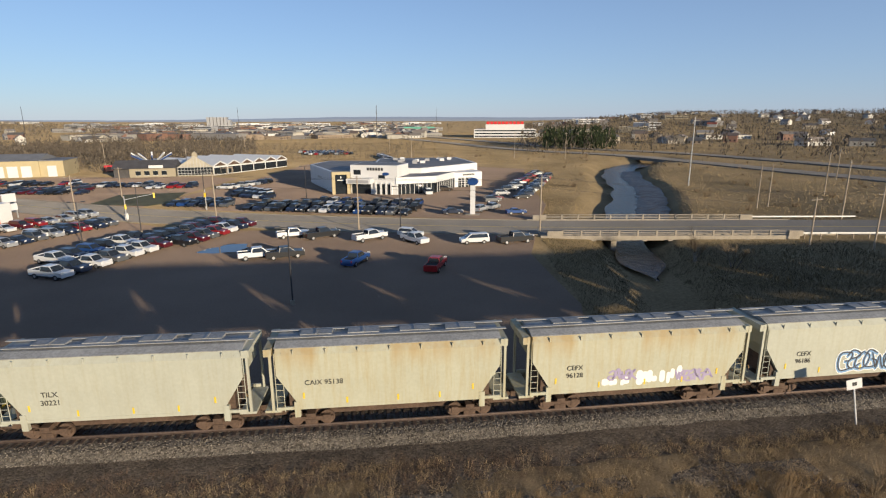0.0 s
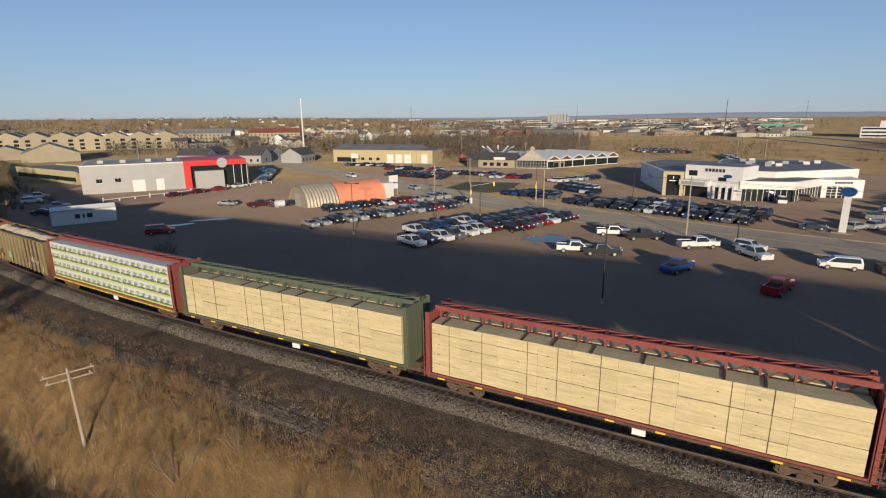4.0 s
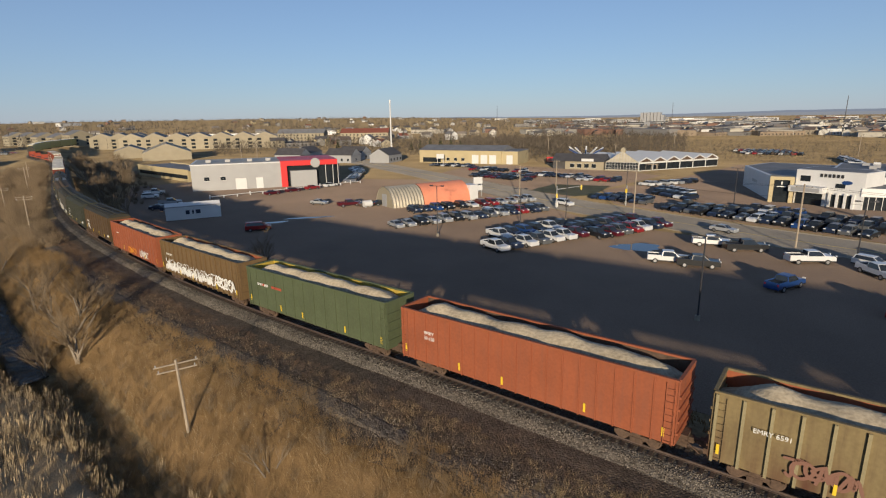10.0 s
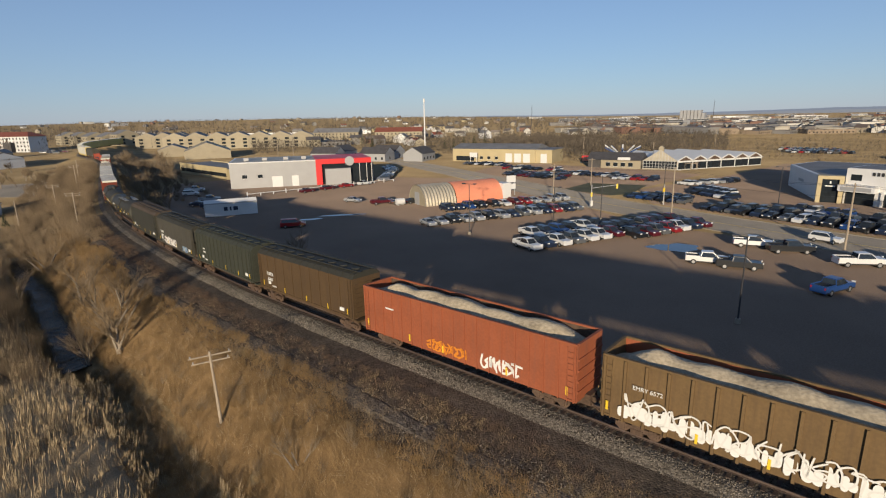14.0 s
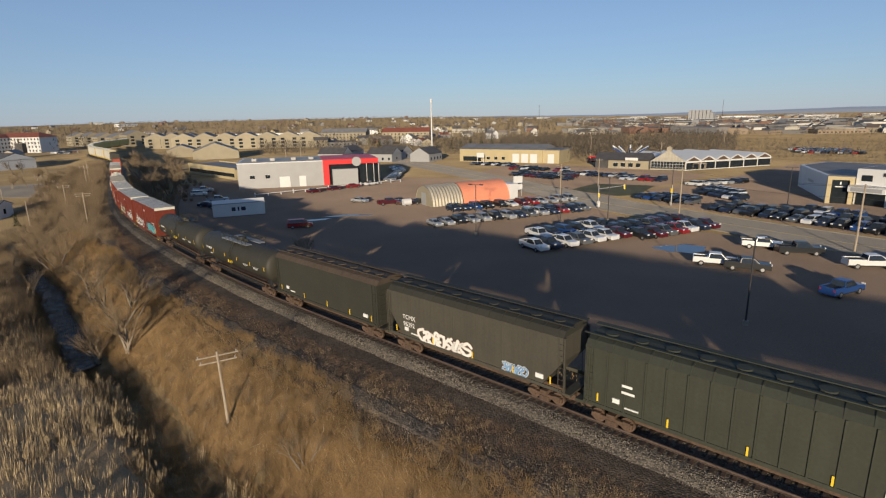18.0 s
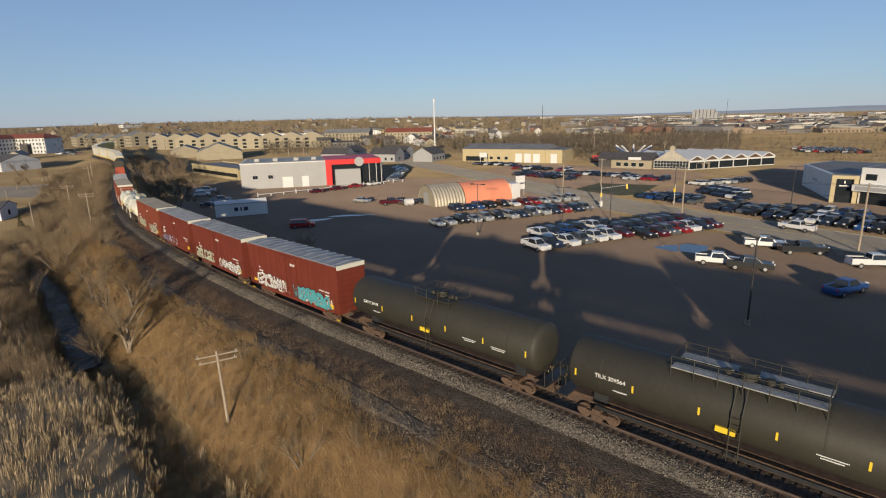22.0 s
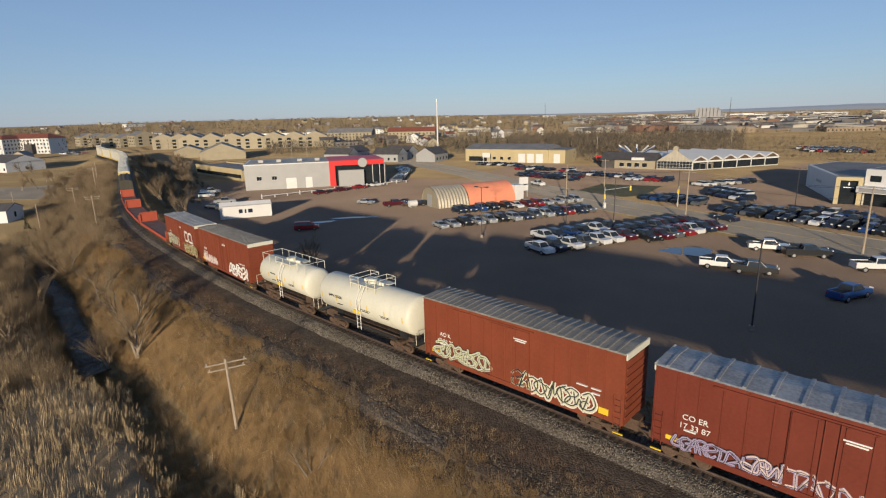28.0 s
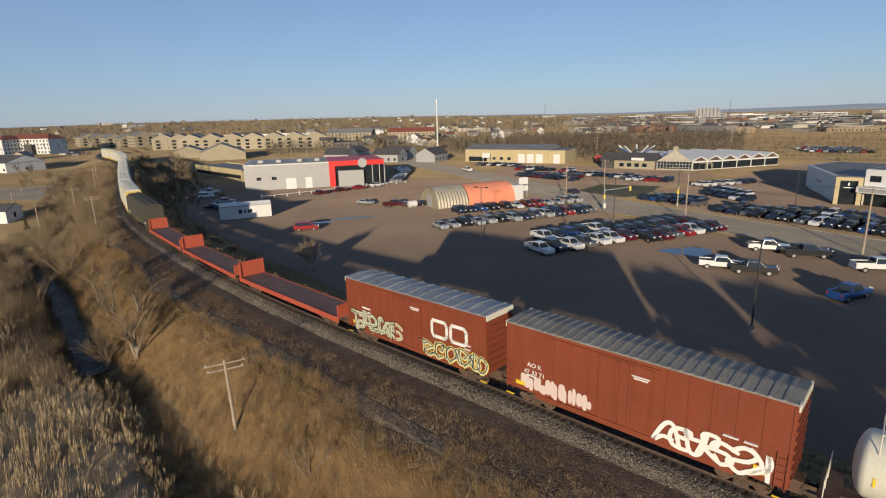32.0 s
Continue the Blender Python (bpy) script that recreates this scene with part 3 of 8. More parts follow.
_ = bmesh.new()
for y in (-0.95, 0.95):
    loft(_, along_x([(y - 0.09, 0.36), (y + 0.09, 0.36), (y + 0.09, 0.62), (y - 0.09, 0.62)], (-1.25, 1.25)))
    loft(_, along_x([(y - 0.12, 0.15), (y + 0.12, 0.15), (y + 0.12, 0.45), (y - 0.12, 0.45)], (-0.35, 0.35)))
    for x in (-0.89, 0.89):
        box(_, x - 0.2, x + 0.2, y - 0.13, y + 0.13, 0.3, 0.7)
    for x in (-0.18, 0, 0.18):
        rod(_, (x, y, 0.42), (x, y, 0.72), 0.08, n=6)
box(_, -0.25, 0.25, -1.2, 1.2, 0.66, 0.9)
for x in (-0.89, 0.89):
    rod(_, (x, -0.8, 0.44), (x, 0.8, 0.44), 0.08, n=6)
BOGIE_ME = bpy.data.meshes.new("bogie")
fix(_).to_mesh(BOGIE_ME)
BOGIE_ME.materials.append(BOGIE)
_ = bmesh.new()
rod(_, (0, -0.07, 0), (0, 0.07, 0), 0.44, n=18)
rod(_, (0, 0.06, 0), (0, 0.1, 0), 0.36, 0.2, n=18)
WHEEL_ME = bpy.data.meshes.new("wheel")
fix(_).to_mesh(WHEEL_ME)
WHEEL_ME.materials.append(BOGIE)
_ = bmesh.new()
box(_, -0.1, 0.75, -0.12, 0.12, 0.75, 0.98)
box(_, 0.6, 0.95, -0.2, 0.16, 0.7, 1.05)
rod(_, (0.0, -0.5, 0.95), (0.7, -0.55, 0.45), 0.035, n=5)
COUPLER_ME = bpy.data.meshes.new("coupler")
fix(_).to_mesh(COUPLER_ME)
COUPLER_ME.materials.append(BOGIE)


def running_gear(car, L, wheelbase):
    for sx in (-1, 1):
        x = sx * wheelbase / 2
        bg = share("bogie", BOGIE_ME, car, pose(x, 0, 0), "rusty brown bogie frame")
        for wx in (-0.89, 0.89):
            for wy, rz in ((-0.75, 180), (0.75, 0)):
                share("wheel", WHEEL_ME, bg, pose(wx, wy, 0.44, 0, 0, rz))
        share("coupler", COUPLER_ME, car, pose(sx * (L / 2 - 0.35), 0, 0, 0, 0, 0 if sx > 0 else 180))
    part("centre_sill", B((-L / 2 + 0.3, L / 2 - 0.3, -0.45, 0.45, 0.5, 1.2)), BOGIE, car)


def ladder(name, car, x, y, z0, z1, w, material, label=""):
    bm = bmesh.new()
    for k in (-1, 1):
        rod(bm, (x + k * w / 2, y, z0), (x + k * w / 2, y, z1), 0.025, n=5)
    for z in np.arange(z0 + 0.2, z1, 0.38):
        rod(bm, (x - w / 2, y, z), (x + w / 2, y, z), 0.02, n=5)
    return part(name, bm, material, car, label)


def lettering(car, words, x, z, size, material, y=-1.56):
    for k, w in enumerate(words):
        if w.startswith("="):
            part("lettering_bar", B((x, x + len(w) * size * 0.3, y - 0.012, y, z - k * size * 0.8 + size * 0.1, z - k * size * 0.8 + size * 0.4)), material, car, "marking too faint to read, drawn as a bar")
            continue
        text("lettering", w, size, material, car, pose(x, y - 0.012, z - k * size * 1.15, 90, 0, 0))


def small_marks(car, spots, material, y=-1.56, w=0.10, h=0.5):
    for x, z in spots:
        part("reflector", B((x - w / 2, x + w / 2, y - 0.012, y, z, z + h)), material, car, "yellow reflector strip" if material is YELLOW else "")


GLYPHS = [
    [(0.9, 0.8), (0.5, 1.0), (0.1, 0.8), (0.3, 0.55), (0.8, 0.42), (0.9, 0.15), (0.45, 0.0), (0.05, 0.2)],
    [(0.1, 0.0), (0.15, 0.6), (0.3, 1.0), (0.7, 0.95), (0.8, 0.6), (0.4, 0.48), (0.9, 0.0)],
    [(0.0, 0.05), (0.35, 0.95), (0.6, 0.95), (0.95, 0.0), (0.75, 0.38), (0.25, 0.36)],
    [(0.85, 0.9), (0.3, 1.0), (0.05, 0.5), (0.3, 0.02), (0.9, 0.1), (0.85, 0.45), (0.5, 0.45)],
    [(0.0, 0.95), (0.3, 0.1), (0.5, 0.75), (0.72, 0.05), (1.0, 1.0)],
    [(0.1, 1.0), (0.15, 0.0), (0.2, 0.5), (0.8, 1.0), (0.35, 0.5), (0.9, 0.0)],
    [(0.5, 1.0), (0.1, 0.7), (0.1, 0.25), (0.5, 0.0), (0.9, 0.3), (0.85, 0.75), (0.5, 1.0)],
    [(0.05, 0.9), (0.95, 0.95), (0.55, 0.9), (0.5, 0.0), (0.3, 0.1)],
]


def brush(bm, pts, t, y):
    """A thick round-ended stroke through the points, laid flat in the plane y."""
    q = []
    P = [Vector((a, 0, b)) for a, b in pts]
    for i in range(len(P) - 1):
        p0, p1, p2, p3 = P[max(i - 1, 0)], P[i], P[i + 1], P[min(i + 2, len(P) - 1)]
        for k in range(4):
            u = k / 4
            q.append(0.5 * (2 * p1 + (p2 - p0) * u + (2 * p0 - 5 * p1 + 4 * p2 - p3) * u * u + (3 * p1 - p0 - 3 * p2 + p3) * u**3))
    q.append(P[-1])
    lo, hi = [], []
    for i, c in enumerate(q):
        d = (q[min(i + 1, len(q) - 1)] - q[max(i - 1, 0)]).normalized()
        w = t / 2 * (0.75 if i in (0, len(q) - 1) else 1.0)
        n = Vector((-d.z, 0, d.x)) * w
        e = d * (t * 0.4 if i == len(q) - 1 else -t * 0.4 if i == 0 else 0)
        lo.append(bm.verts.new((c.x - n.x + e.x, y, c.z - n.z + e.z)))
        hi.append(bm.verts.new((c.x + n.x + e.x, y, c.z + n.z + e.z)))
    for i in range(len(q) - 1):
        bm.faces.new((lo[i], lo[i + 1], hi[i + 1], hi[i]))


def graffiti(car, x0, x1, z0, z1, colours, seed, y=-1.56):
    """Sprayed shapes that cannot be read: fat rounded strokes with an outline and thin highlights."""
    r = random.Random(seed)
    H = (z1 - z0) * 0.85
    n = max(3, int((x1 - x0) / (H * 0.46)))
    cw = (x1 - x0) / n
    shapes = []
    for k in range(n):
        g = r.choice(GLYPHS)
        fx, fz = r.random() < 0.5, r.random() < 0.5
        g = [((1 - a if fx else a) + r.uniform(-0.12, 0.12), (1 - b if fz else b) + r.uniform(-0.08, 0.08)) for a, b in g]
        tilt, s, zz = r.uniform(-0.12, 0.28), r.uniform(0.78, 1.0), r.uniform(0, 0.18) * H
        shapes.append([(x0 + cw * (k + (0.04 + a * 1.8 - 0.35 + tilt * b)), z0 + min(zz, H * (1 - s)) + b * s * H) for a, b in g])
    main, line = colours[0], (colours[1] if len(colours) > 1 else None)
    layers = []
    if line is not None:
        layers.append((line, H * 0.26, 0.0))
    layers.append((main, H * (0.07 if main == "scribble" else 0.175), 0.0))
    if len(colours) > 2:
        layers.append((colours[2], H * 0.07, 0.04))
    if line == "black":
        layers.append((line, H * 0.03, -0.02))
    for ci, (c, t, dz) in enumerate(layers):
        bm = bmesh.new()
        for k, sh in enumerate(shapes):
            brush(bm, [(a, b + dz * H) for a, b in sh], t, y - 0.006 - 0.004 * ci - 0.0006 * (k % 3))
        part("graffiti", bm, PAINTS[c], car, f"{'white' if c == 'scribble' else c} sprayed graffiti", kind="stuff")


def paint_out(car, x0, x1, z0, z1, colour, seed, y=-1.56, label=""):
    """A ragged rolled-over patch: overlapping upright daubs of unequal height."""
    r = random.Random(seed)
    bm = bmesh.new()
    n = max(4, int((x1 - x0) / 0.3))
    for k in range(n):
        c = x0 + (x1 - x0) * (k + 0.5) / n + r.uniform(-0.1, 0.1)
        w, lo, hi = r.uniform(0.25, 0.5), z0 + r.uniform(0, 0.25) * (z1 - z0), z1 - r.uniform(0, 0.45) * (z1 - z0)
        poly(bm, [(c + w * 0.5 * math.cos(a), y + 0.001 - 0.0004 * (k % 5), (lo + hi) / 2 + (hi - lo) / 2 * (abs(math.sin(a))**0.5) * (1 if math.sin(a) > 0 else -1)) for a in np.linspace(0, 2 * math.pi, 15)[:-1]])
    part("paint_patch", bm, PAINTS[colour], car, label or f"{colour} rolled paint patch", kind="stuff")


def ribs(name, car, xs, y, z0, z1, w, d, material):
    me = bpy.data.meshes.new(name)
    bm = box(bmesh.new(), -w / 2, w / 2, -d, 0.02, z0, z1)
    bm.to_mesh(me)
    bm.free()
    me.materials.append(material)
    far = bmesh.new()
    for x in xs:
        share(name, me, car, pose(x, y, 0))
        box(far, x - w / 2, x + w / 2, -y - 0.02, -y + d, z0, z1)
    return part(name + "_far_side", far, material, car, kind="stuff")


def short_hopper(label, paint, words, L=14.2, seed=0, tags=None):
    car = thing("covered_hopper_car", label, "freight car", "hopper cars of the train")
    running_gear(car, L, 9.3)
    h = L / 2 - 0.75
    prof = [(-h, 4.75), (-h, 3.55), (-h + 1.25, 1.55), (h - 1.25, 1.55), (h, 3.55), (h, 4.75)]
    bm = bmesh.new()
    loft(bm, [[(x, y, z) for x, z in prof] for y in (-1.55, 1.55)])
    part("body", fix(bm), paint, car)
    for x in (-2.6, 2.6):
        part("hopper_gate", fix(loft(bmesh.new(), [[(x - w, -d, z), (x + w, -d, z), (x + w, d, z), (x - w, d, z)] for w, d, z in ((0.45, 0.5, 0.7), (1.1, 1.0, 1.56))])), BOGIE, car)
    pr = [(-1.57, 4.752), (-1.30, 5.12), (-0.75, 5.26), (0, 5.3), (0.75, 5.26), (1.30, 5.12), (1.57, 4.752)]
    part("top_slope", fix(loft(bmesh.new(), along_x(pr, (-h, h)))), paint, car)
    pr = [(-1.36, 5.13), (-0.78, 5.30), (0, 5.34), (0.78, 5.30), (1.36, 5.13), (1.34, 5.08), (-1.34, 5.08)]
    part("roof", fix(loft(bmesh.new(), along_x(pr, (-h - 0.05, h + 0.05)))), ROOFCAR, car, "grey weathered roof")
    for y in (-0.55, 0.55):
        part("running_board", B((-h - 0.5, h + 0.5, y - 0.12, y + 0.12, 5.40, 5.44)), ROOFCAR, car)
    for x in (-4.2, -1.5, 1.5, 4.2):
        part("hatch", B((x - 0.9, x + 0.9, -0.35, 0.35, 5.33, 5.47), (x - 0.06, x + 0.06, -0.4, 0.4, 5.47, 5.51)), ROOFCAR, car)
    ribs("roof_rib", car, np.linspace(-h + 1, h - 1, 7), -1.50, 4.78, 5.05, 0.06, 0.06, paint)
    part("side_sill", B((-h - 0.1, h + 0.1, -1.56, -1.44, 1.42, 1.6), (-h - 0.1, h + 0.1, 1.44, 1.56, 1.42, 1.6)), paint, car)
    for sx in (-1, 1):
        part("end_platform", B((sx * (L / 2 - 0.55) - 0.55, sx * (L / 2 - 0.55) + 0.35, -1.5, 1.5, 1.28, 1.42)), paint, car)
        for y in (-1.46, 1.46):
            part("corner_post", B((sx * (h + 0.28) - 0.07, sx * (h + 0.28) + 0.07, y - 0.07, y + 0.07, 1.4, 5.15)), paint, car)
            part("jack_pad", B((sx * (h - 1.05) - 0.16, sx * (h - 1.05) + 0.16, y - 0.12, y + 0.12, 0.95, 1.9)), paint, car)
        part("end_frame", B((sx * (h + 0.3) - 0.3, sx * (h + 0.3) + 0.12, -1.52, 1.52, 4.7, 5.12)), paint, car)
        ladder("ladder", car, sx * (h - 0.15), -1.5, 1.3, 4.9, 0.42, paint)
        part("slope_sheet_brace", B((sx * (h - 1.0) - 0.4, sx * (h - 1.0) + 0.4, -1.35, 1.35, 1.42, 2.6)), BOGIE, car)
    lettering(car, words, -h + 2.6, 3.05, 0.42, INK)
    small_marks(car, [(-h + 1.45, 2.1), (h - 1.6, 2.1)] + [(x, 1.7) for x in (-2.5, 0.4, 2.8)], YELLOW, h=0.36)
    if tags:
        for t in tags:
            graffiti(car, *t)
    return car


def long_hopper(label, paint, words, L=17.1, ribbed=10, sloped=False, roofmat=None, tags=None, ink=INKW, rib_d=0.07):
    car = thing("covered_hopper_car", label, "freight car", "hopper cars of the train")
    running_gear(car, L, 12.6)
    h = L / 2 - 0.62
    roofmat = roofmat or paint
    prof = [(-h, 4.95), (-h, 3.4 if sloped else 1.5), (-h + (1.5 if sloped else 0.01), 1.45), (h - (1.5 if sloped else 0.01), 1.45), (h, 3.4 if sloped else 1.5), (h, 4.95)]
    part("body", fix(loft(bmesh.new(), [[(x, y, z) for x, z in prof] for y in (-1.52, 1.52)])), paint, car)
    pr = [(-1.53, 4.952), (-1.2, 5.30), (-0.6, 5.46), (0, 5.5), (0.6, 5.46), (1.2, 5.30), (1.53, 4.952)]
    part("roof", fix(loft(bmesh.new(), along_x(pr, (-h - 0.02, h + 0.02)))), roofmat, car)
    for x in np.linspace(-h + 0.5, h - 0.5, 15):
        part("roof_rib", fix(loft(bmesh.new(), along_x([(-1.56, 4.94), (-1.22, 5.34), (-0.62, 5.50), (-0.6, 5.44), (-1.18, 5.27), (-1.5, 4.94)], (x - 0.05, x + 0.05)))), roofmat, car)
    part("running_board", B((-h - 0.4, h + 0.4, 0.5, 0.95, 5.55, 5.6), (-h - 0.4, h + 0.4, -0.95, -0.78, 5.5, 5.55)), roofmat, car)
    for x in np.linspace(-h + 1, h - 1, 9):
        part("hatch", rod(bmesh.new(), (x, -0.25, 5.42), (x, -0.25, 5.58), 0.38, n=12), roofmat, car)
    if ribbed:
        ribs("side_post", car, np.linspace(-h + 0.3, h - 0.3, ribbed), -1.52, 1.5, 4.93, 0.09 if rib_d > 0.03 else 0.04, rib_d, paint)
    part("side_sill", B((-h, h, -1.58, -1.50, 1.36, 1.58), (-h, h, 1.50, 1.58, 1.36, 1.58)), paint, car)
    for x in (-4.2, -1.4, 1.4, 4.2):
        part("hopper_gate", fix(loft(bmesh.new(), [[(x - w, -d, z), (x + w, -d, z), (x + w, d, z), (x - w, d, z)] for w, d, z in ((0.5, 0.5, 0.7), (1.0, 0.9, 1.5))])), BOGIE, car)
    for sx in (-1, 1):
        part("end_platform", B((sx * (h + 0.25) - 0.3, sx * (h + 0.25) + 0.3, -1.5, 1.5, 1.25, 1.4)), paint, car)
        ladder("ladder", car, sx * (h - 0.05 if sloped else h - 0.35), -1.6, 1.3, 4.9, 0.42, paint)
        if sloped:
            for y in (-1.46, 1.46):
                part("corner_post", B((sx * (h + 0.1) - 0.06, sx * (h + 0.1) + 0.06, y - 0.06, y + 0.06, 1.3, 4.95)), paint, car)
        else:
            bm = bmesh.new()
            for z in np.arange(1.9, 4.8, 0.42):
                box(bm, sx * h - 0.06, sx * h + 0.06, -1.3, 1.3, z - 0.06, z + 0.06)
            part("end_corrugation", bm, paint, car)
    lettering(car, words, -h + 2.3, 3.1, 0.5, ink, -1.56 - (0.05 if rib_d > 0.03 else 0))
    small_marks(car, [(-h + 0.9, 1.75), (-3.0, 1.62), (0.8, 1.62), (4.2, 1.62), (h - 0.8, 1.75)], YELLOW, y=-1.59, h=0.5)
    for x, z, w, hh in ((-h + 2.0, 2.0, 0.4, 0.28), (-h + 2.9, 1.85, 0.8, 0.08), (h - 1.6, 1.9, 0.55, 0.3)):
        part("stencil_block", B((x - w / 2, x + w / 2, -1.60, -1.53, z, z + hh)), INKW, car, "white stencilled block too small to read")
    if tags:
        for t in tags:
            graffiti(car, *t, y=-1.61 if rib_d > 0.03 else -1.56)
    return car


def boxcar(label, paint, words, L=17.9, tags=None, sign=None, H=5.55, capwhite=True, seams=13, top=None):
    top = top or ROOFZINC
    car = thing("boxcar", label, "freight car", "boxcars of the train")
    running_gear(car, L, 12.2)
    h = L / 2 - 0.78
    part("body", B((-h, h, -1.5, 1.5, 1.15, H)), paint, car)
    pr = [(-1.56, H), (-1.5, H + 0.07), (0, H + 0.2), (1.5, H + 0.07), (1.56, H)]
    part("roof", fix(loft(bmesh.new(), along_x(pr, (-h - 0.03, h + 0.03)))), top, car, "grey galvanised roof with raised seams")
    bm = bmesh.new()
    tall = 0.07 if seams < 20 else 0.035
    for x in np.linspace(-h + 0.6, h - 0.6, seams):
        loft(bm, along_x([(-1.5, H + 0.07), (0, H + 0.2), (1.5, H + 0.07), (1.5, H + 0.07 + tall), (0, H + 0.2 + tall), (-1.5, H + 0.07 + tall)], (x - 0.08, x + 0.08)))
    part("roof_seam", fix(bm), top, car)
    if capwhite:
        for x in (-h - 0.025, h + 0.025):
            part("roof_end_cap", B((x - 0.045, x + 0.045, -1.5, 1.5, H - 0.3, H + 0.1)), TANKWHITE, car)
    posts = [x for x in np.linspace(-h + 0.1, h - 0.1, 15) if not -1.7 < x < 1.7]
    ribs("side_post", car, posts, -1.5, 1.2, H - 0.1, 0.10, 0.035, paint)
    door = part("sliding_door", B((-1.6, 1.6, -1.575, -1.5, 1.3, H - 0.35)), paint, car)
    for x in (-1.5, -0.5, 0.5, 1.5):
        part("door_brace", B((x - 0.05, x + 0.05, -1.61, -1.57, 1.35, H - 0.4)), paint, door)
    for x in (-0.28, 0.28):
        part("lock_rod", rod(bmesh.new(), (x, -1.62, 1.3), (x, -1.62, H - 0.3), 0.025, n=5), paint, door)
    part("door_rail", B((-4.9, 1.9, -1.58, -1.5, H - 0.32, H - 0.22)), paint, car)
    part("door_rail", B((-4.9, 1.9, -1.6, -1.5, 1.16, 1.28)), paint, car)
    part("side_sill", B((-h + 2.3, h - 2.3, -1.52, -1.42, 0.9, 1.16), (-h + 2.3, h - 2.3, 1.42, 1.52, 0.9, 1.16)), paint, car)
    for sx in (-1, 1):
        bm = bmesh.new()
        for z in np.arange(1.6, H - 0.4, 0.5):
            box(bm, sx * h - 0.07, sx * h + 0.07, -1.35, 1.35, z - 0.09, z + 0.09)
        part("end_corrugation", bm, paint, car)
        ladder("ladder", car, sx * (h - 0.35), -1.56, 1.0, 3.0, 0.45, paint)
    part("end_step", B((-h, -h + 0.6, -1.52, -1.44, 0.55, 0.62), (h - 0.6, h, -1.52, -1.44, 0.55, 0.62)), YELLOW, car)
    lettering(car, words, -h + 2.2, 3.1, 0.44, INKW, -1.55)
    part("stencil_block", B(*[(x - w / 2, x + w / 2, -1.62, -1.5, z, z + 0.07) for x, z, w in ((0.9, 4.55, 1.0), (0.9, 4.42, 0.8), (h - 2.6, 2.9, 0.7), (h - 1.7, 2.9, 0.6), (h - 1.7, 2.6, 0.5), (-h + 2.0, 2.35, 0.6))]), INKW, car, "small white stencilled lines")
    part("hazard_placard", B((-h + 0.8, -h + 1.5, -1.56, -1.49, 1.5, 1.75), (h - 1.5, h - 0.9, -1.56, -1.49, 1.5, 1.9)), YELLOW, car)
    if tags:
        for t in tags:
            graffiti(car, *t, y=-1.565)
    if sign:
        sign(car)
    return car


def gondola(label, paint, words, inner, L=20.6, H=4.75, posts=17, tags=None, ink=INKW, thin=False, endpaint=None):
    car = thing("gondola_car", label, "freight car", "gondola cars of the train")
    running_gear(car, L, 15.0)
    h = L / 2 - 0.7
    part("side_wall", B((-h, h, -1.55, -1.46, 1.1, H)), paint, car)
    part("side_wall", B((-h, h, 1.46, 1.55, 1.1, H)), inner, car)
    for sx in (-1, 1):
        part("end_wall", B((sx * h - 0.05, sx * h + 0.05, -1.55, 1.55, 1.1, H)), paint, car)
        if endpaint:
            part("end_lining", B((sx * (h - 0.05) - 0.01, sx * (h - 0.05) + 0.01, -1.46, 1.46, 1.15, H - 0.02)), endpaint, car, "yellow inner end")
        bm = bmesh.new()
        for z in (1.7, 2.4, 3.1, 3.8):
            box(bm, sx * h - 0.13, sx * h + 0.13, -1.5, 1.5, z - 0.07, z + 0.07)
        part("end_stiffener", bm, paint, car)
        ladder("ladder", car, sx * (h - 0.35), -1.62, 1.0, H - 0.2, 0.45, paint)
    part("floor_plate", B((-h, h, -1.5, 1.5, 1.0, 1.12)), paint, car)
    bm = bmesh.new()
    for y in (-1.53, 1.53):
        box(bm, -h, h, y - 0.09, y + 0.09, H - 0.06, H + 0.06)
    for x in (-h, h):
        box(bm, x - 0.09, x + 0.09, -1.44, 1.44, H - 0.06, H + 0.06)
    part("top_chord", bm, paint, car)
    ribs("side_post", car, np.linspace(-h + 0.15, h - 0.15, posts), -1.55, 1.0, H - 0.06, 0.08 if thin else 0.14, 0.05 if thin else 0.14, paint if thin or paint is GONBROWN2 else GONPOST)
    # the mound of fine stone inside
    nx, ny = 60, 8
    sec = []
    r = random.Random(len(words[-1]) + int(H * 10) + posts)
    ph = [r.uniform(0, 6) for _ in range(4)]
    for i in range(nx + 1):
        x = -h + 0.05 + (2 * h - 0.1) * i / nx
        e = min(1, (h - abs(x)) / 2.2)
        top = H - 0.65 + 0.85 * e + 0.08 * math.sin(x * 0.7 + ph[0]) + 0.07 * math.sin(x * 1.9 + ph[1])
        sec.append([(x, -1.46 + 2.92 * j / ny, min(H + 0.3, top - 0.55 * (abs(j - ny / 2) / (ny / 2))**1.5 + 0.07 * noise.noise((x * 1.5, j * 0.9, ph[2])))) for j in range(ny + 1)])
    part("load", loft(bmesh.new(), sec, closed=False), SANDLOAD, car, "heaped pale crushed stone", smooth=True)
    lettering(car, words, -h + 2.6, 3.35, 0.34, ink, -1.72 if not thin else -1.6)
    small_marks(car, [(-h + 0.4, 1.5), (-h + 5.2, 1.3), (-1.0, 1.3), (4.6, 1.3), (h - 0.6, 1.4)], YELLOW, y=-1.70 if not thin else -1.59, h=0.55, w=0.14)
    if tags:
        for t in tags:
            graffiti(car, *t, y=-1.69 if not thin else -1.58)
    return car


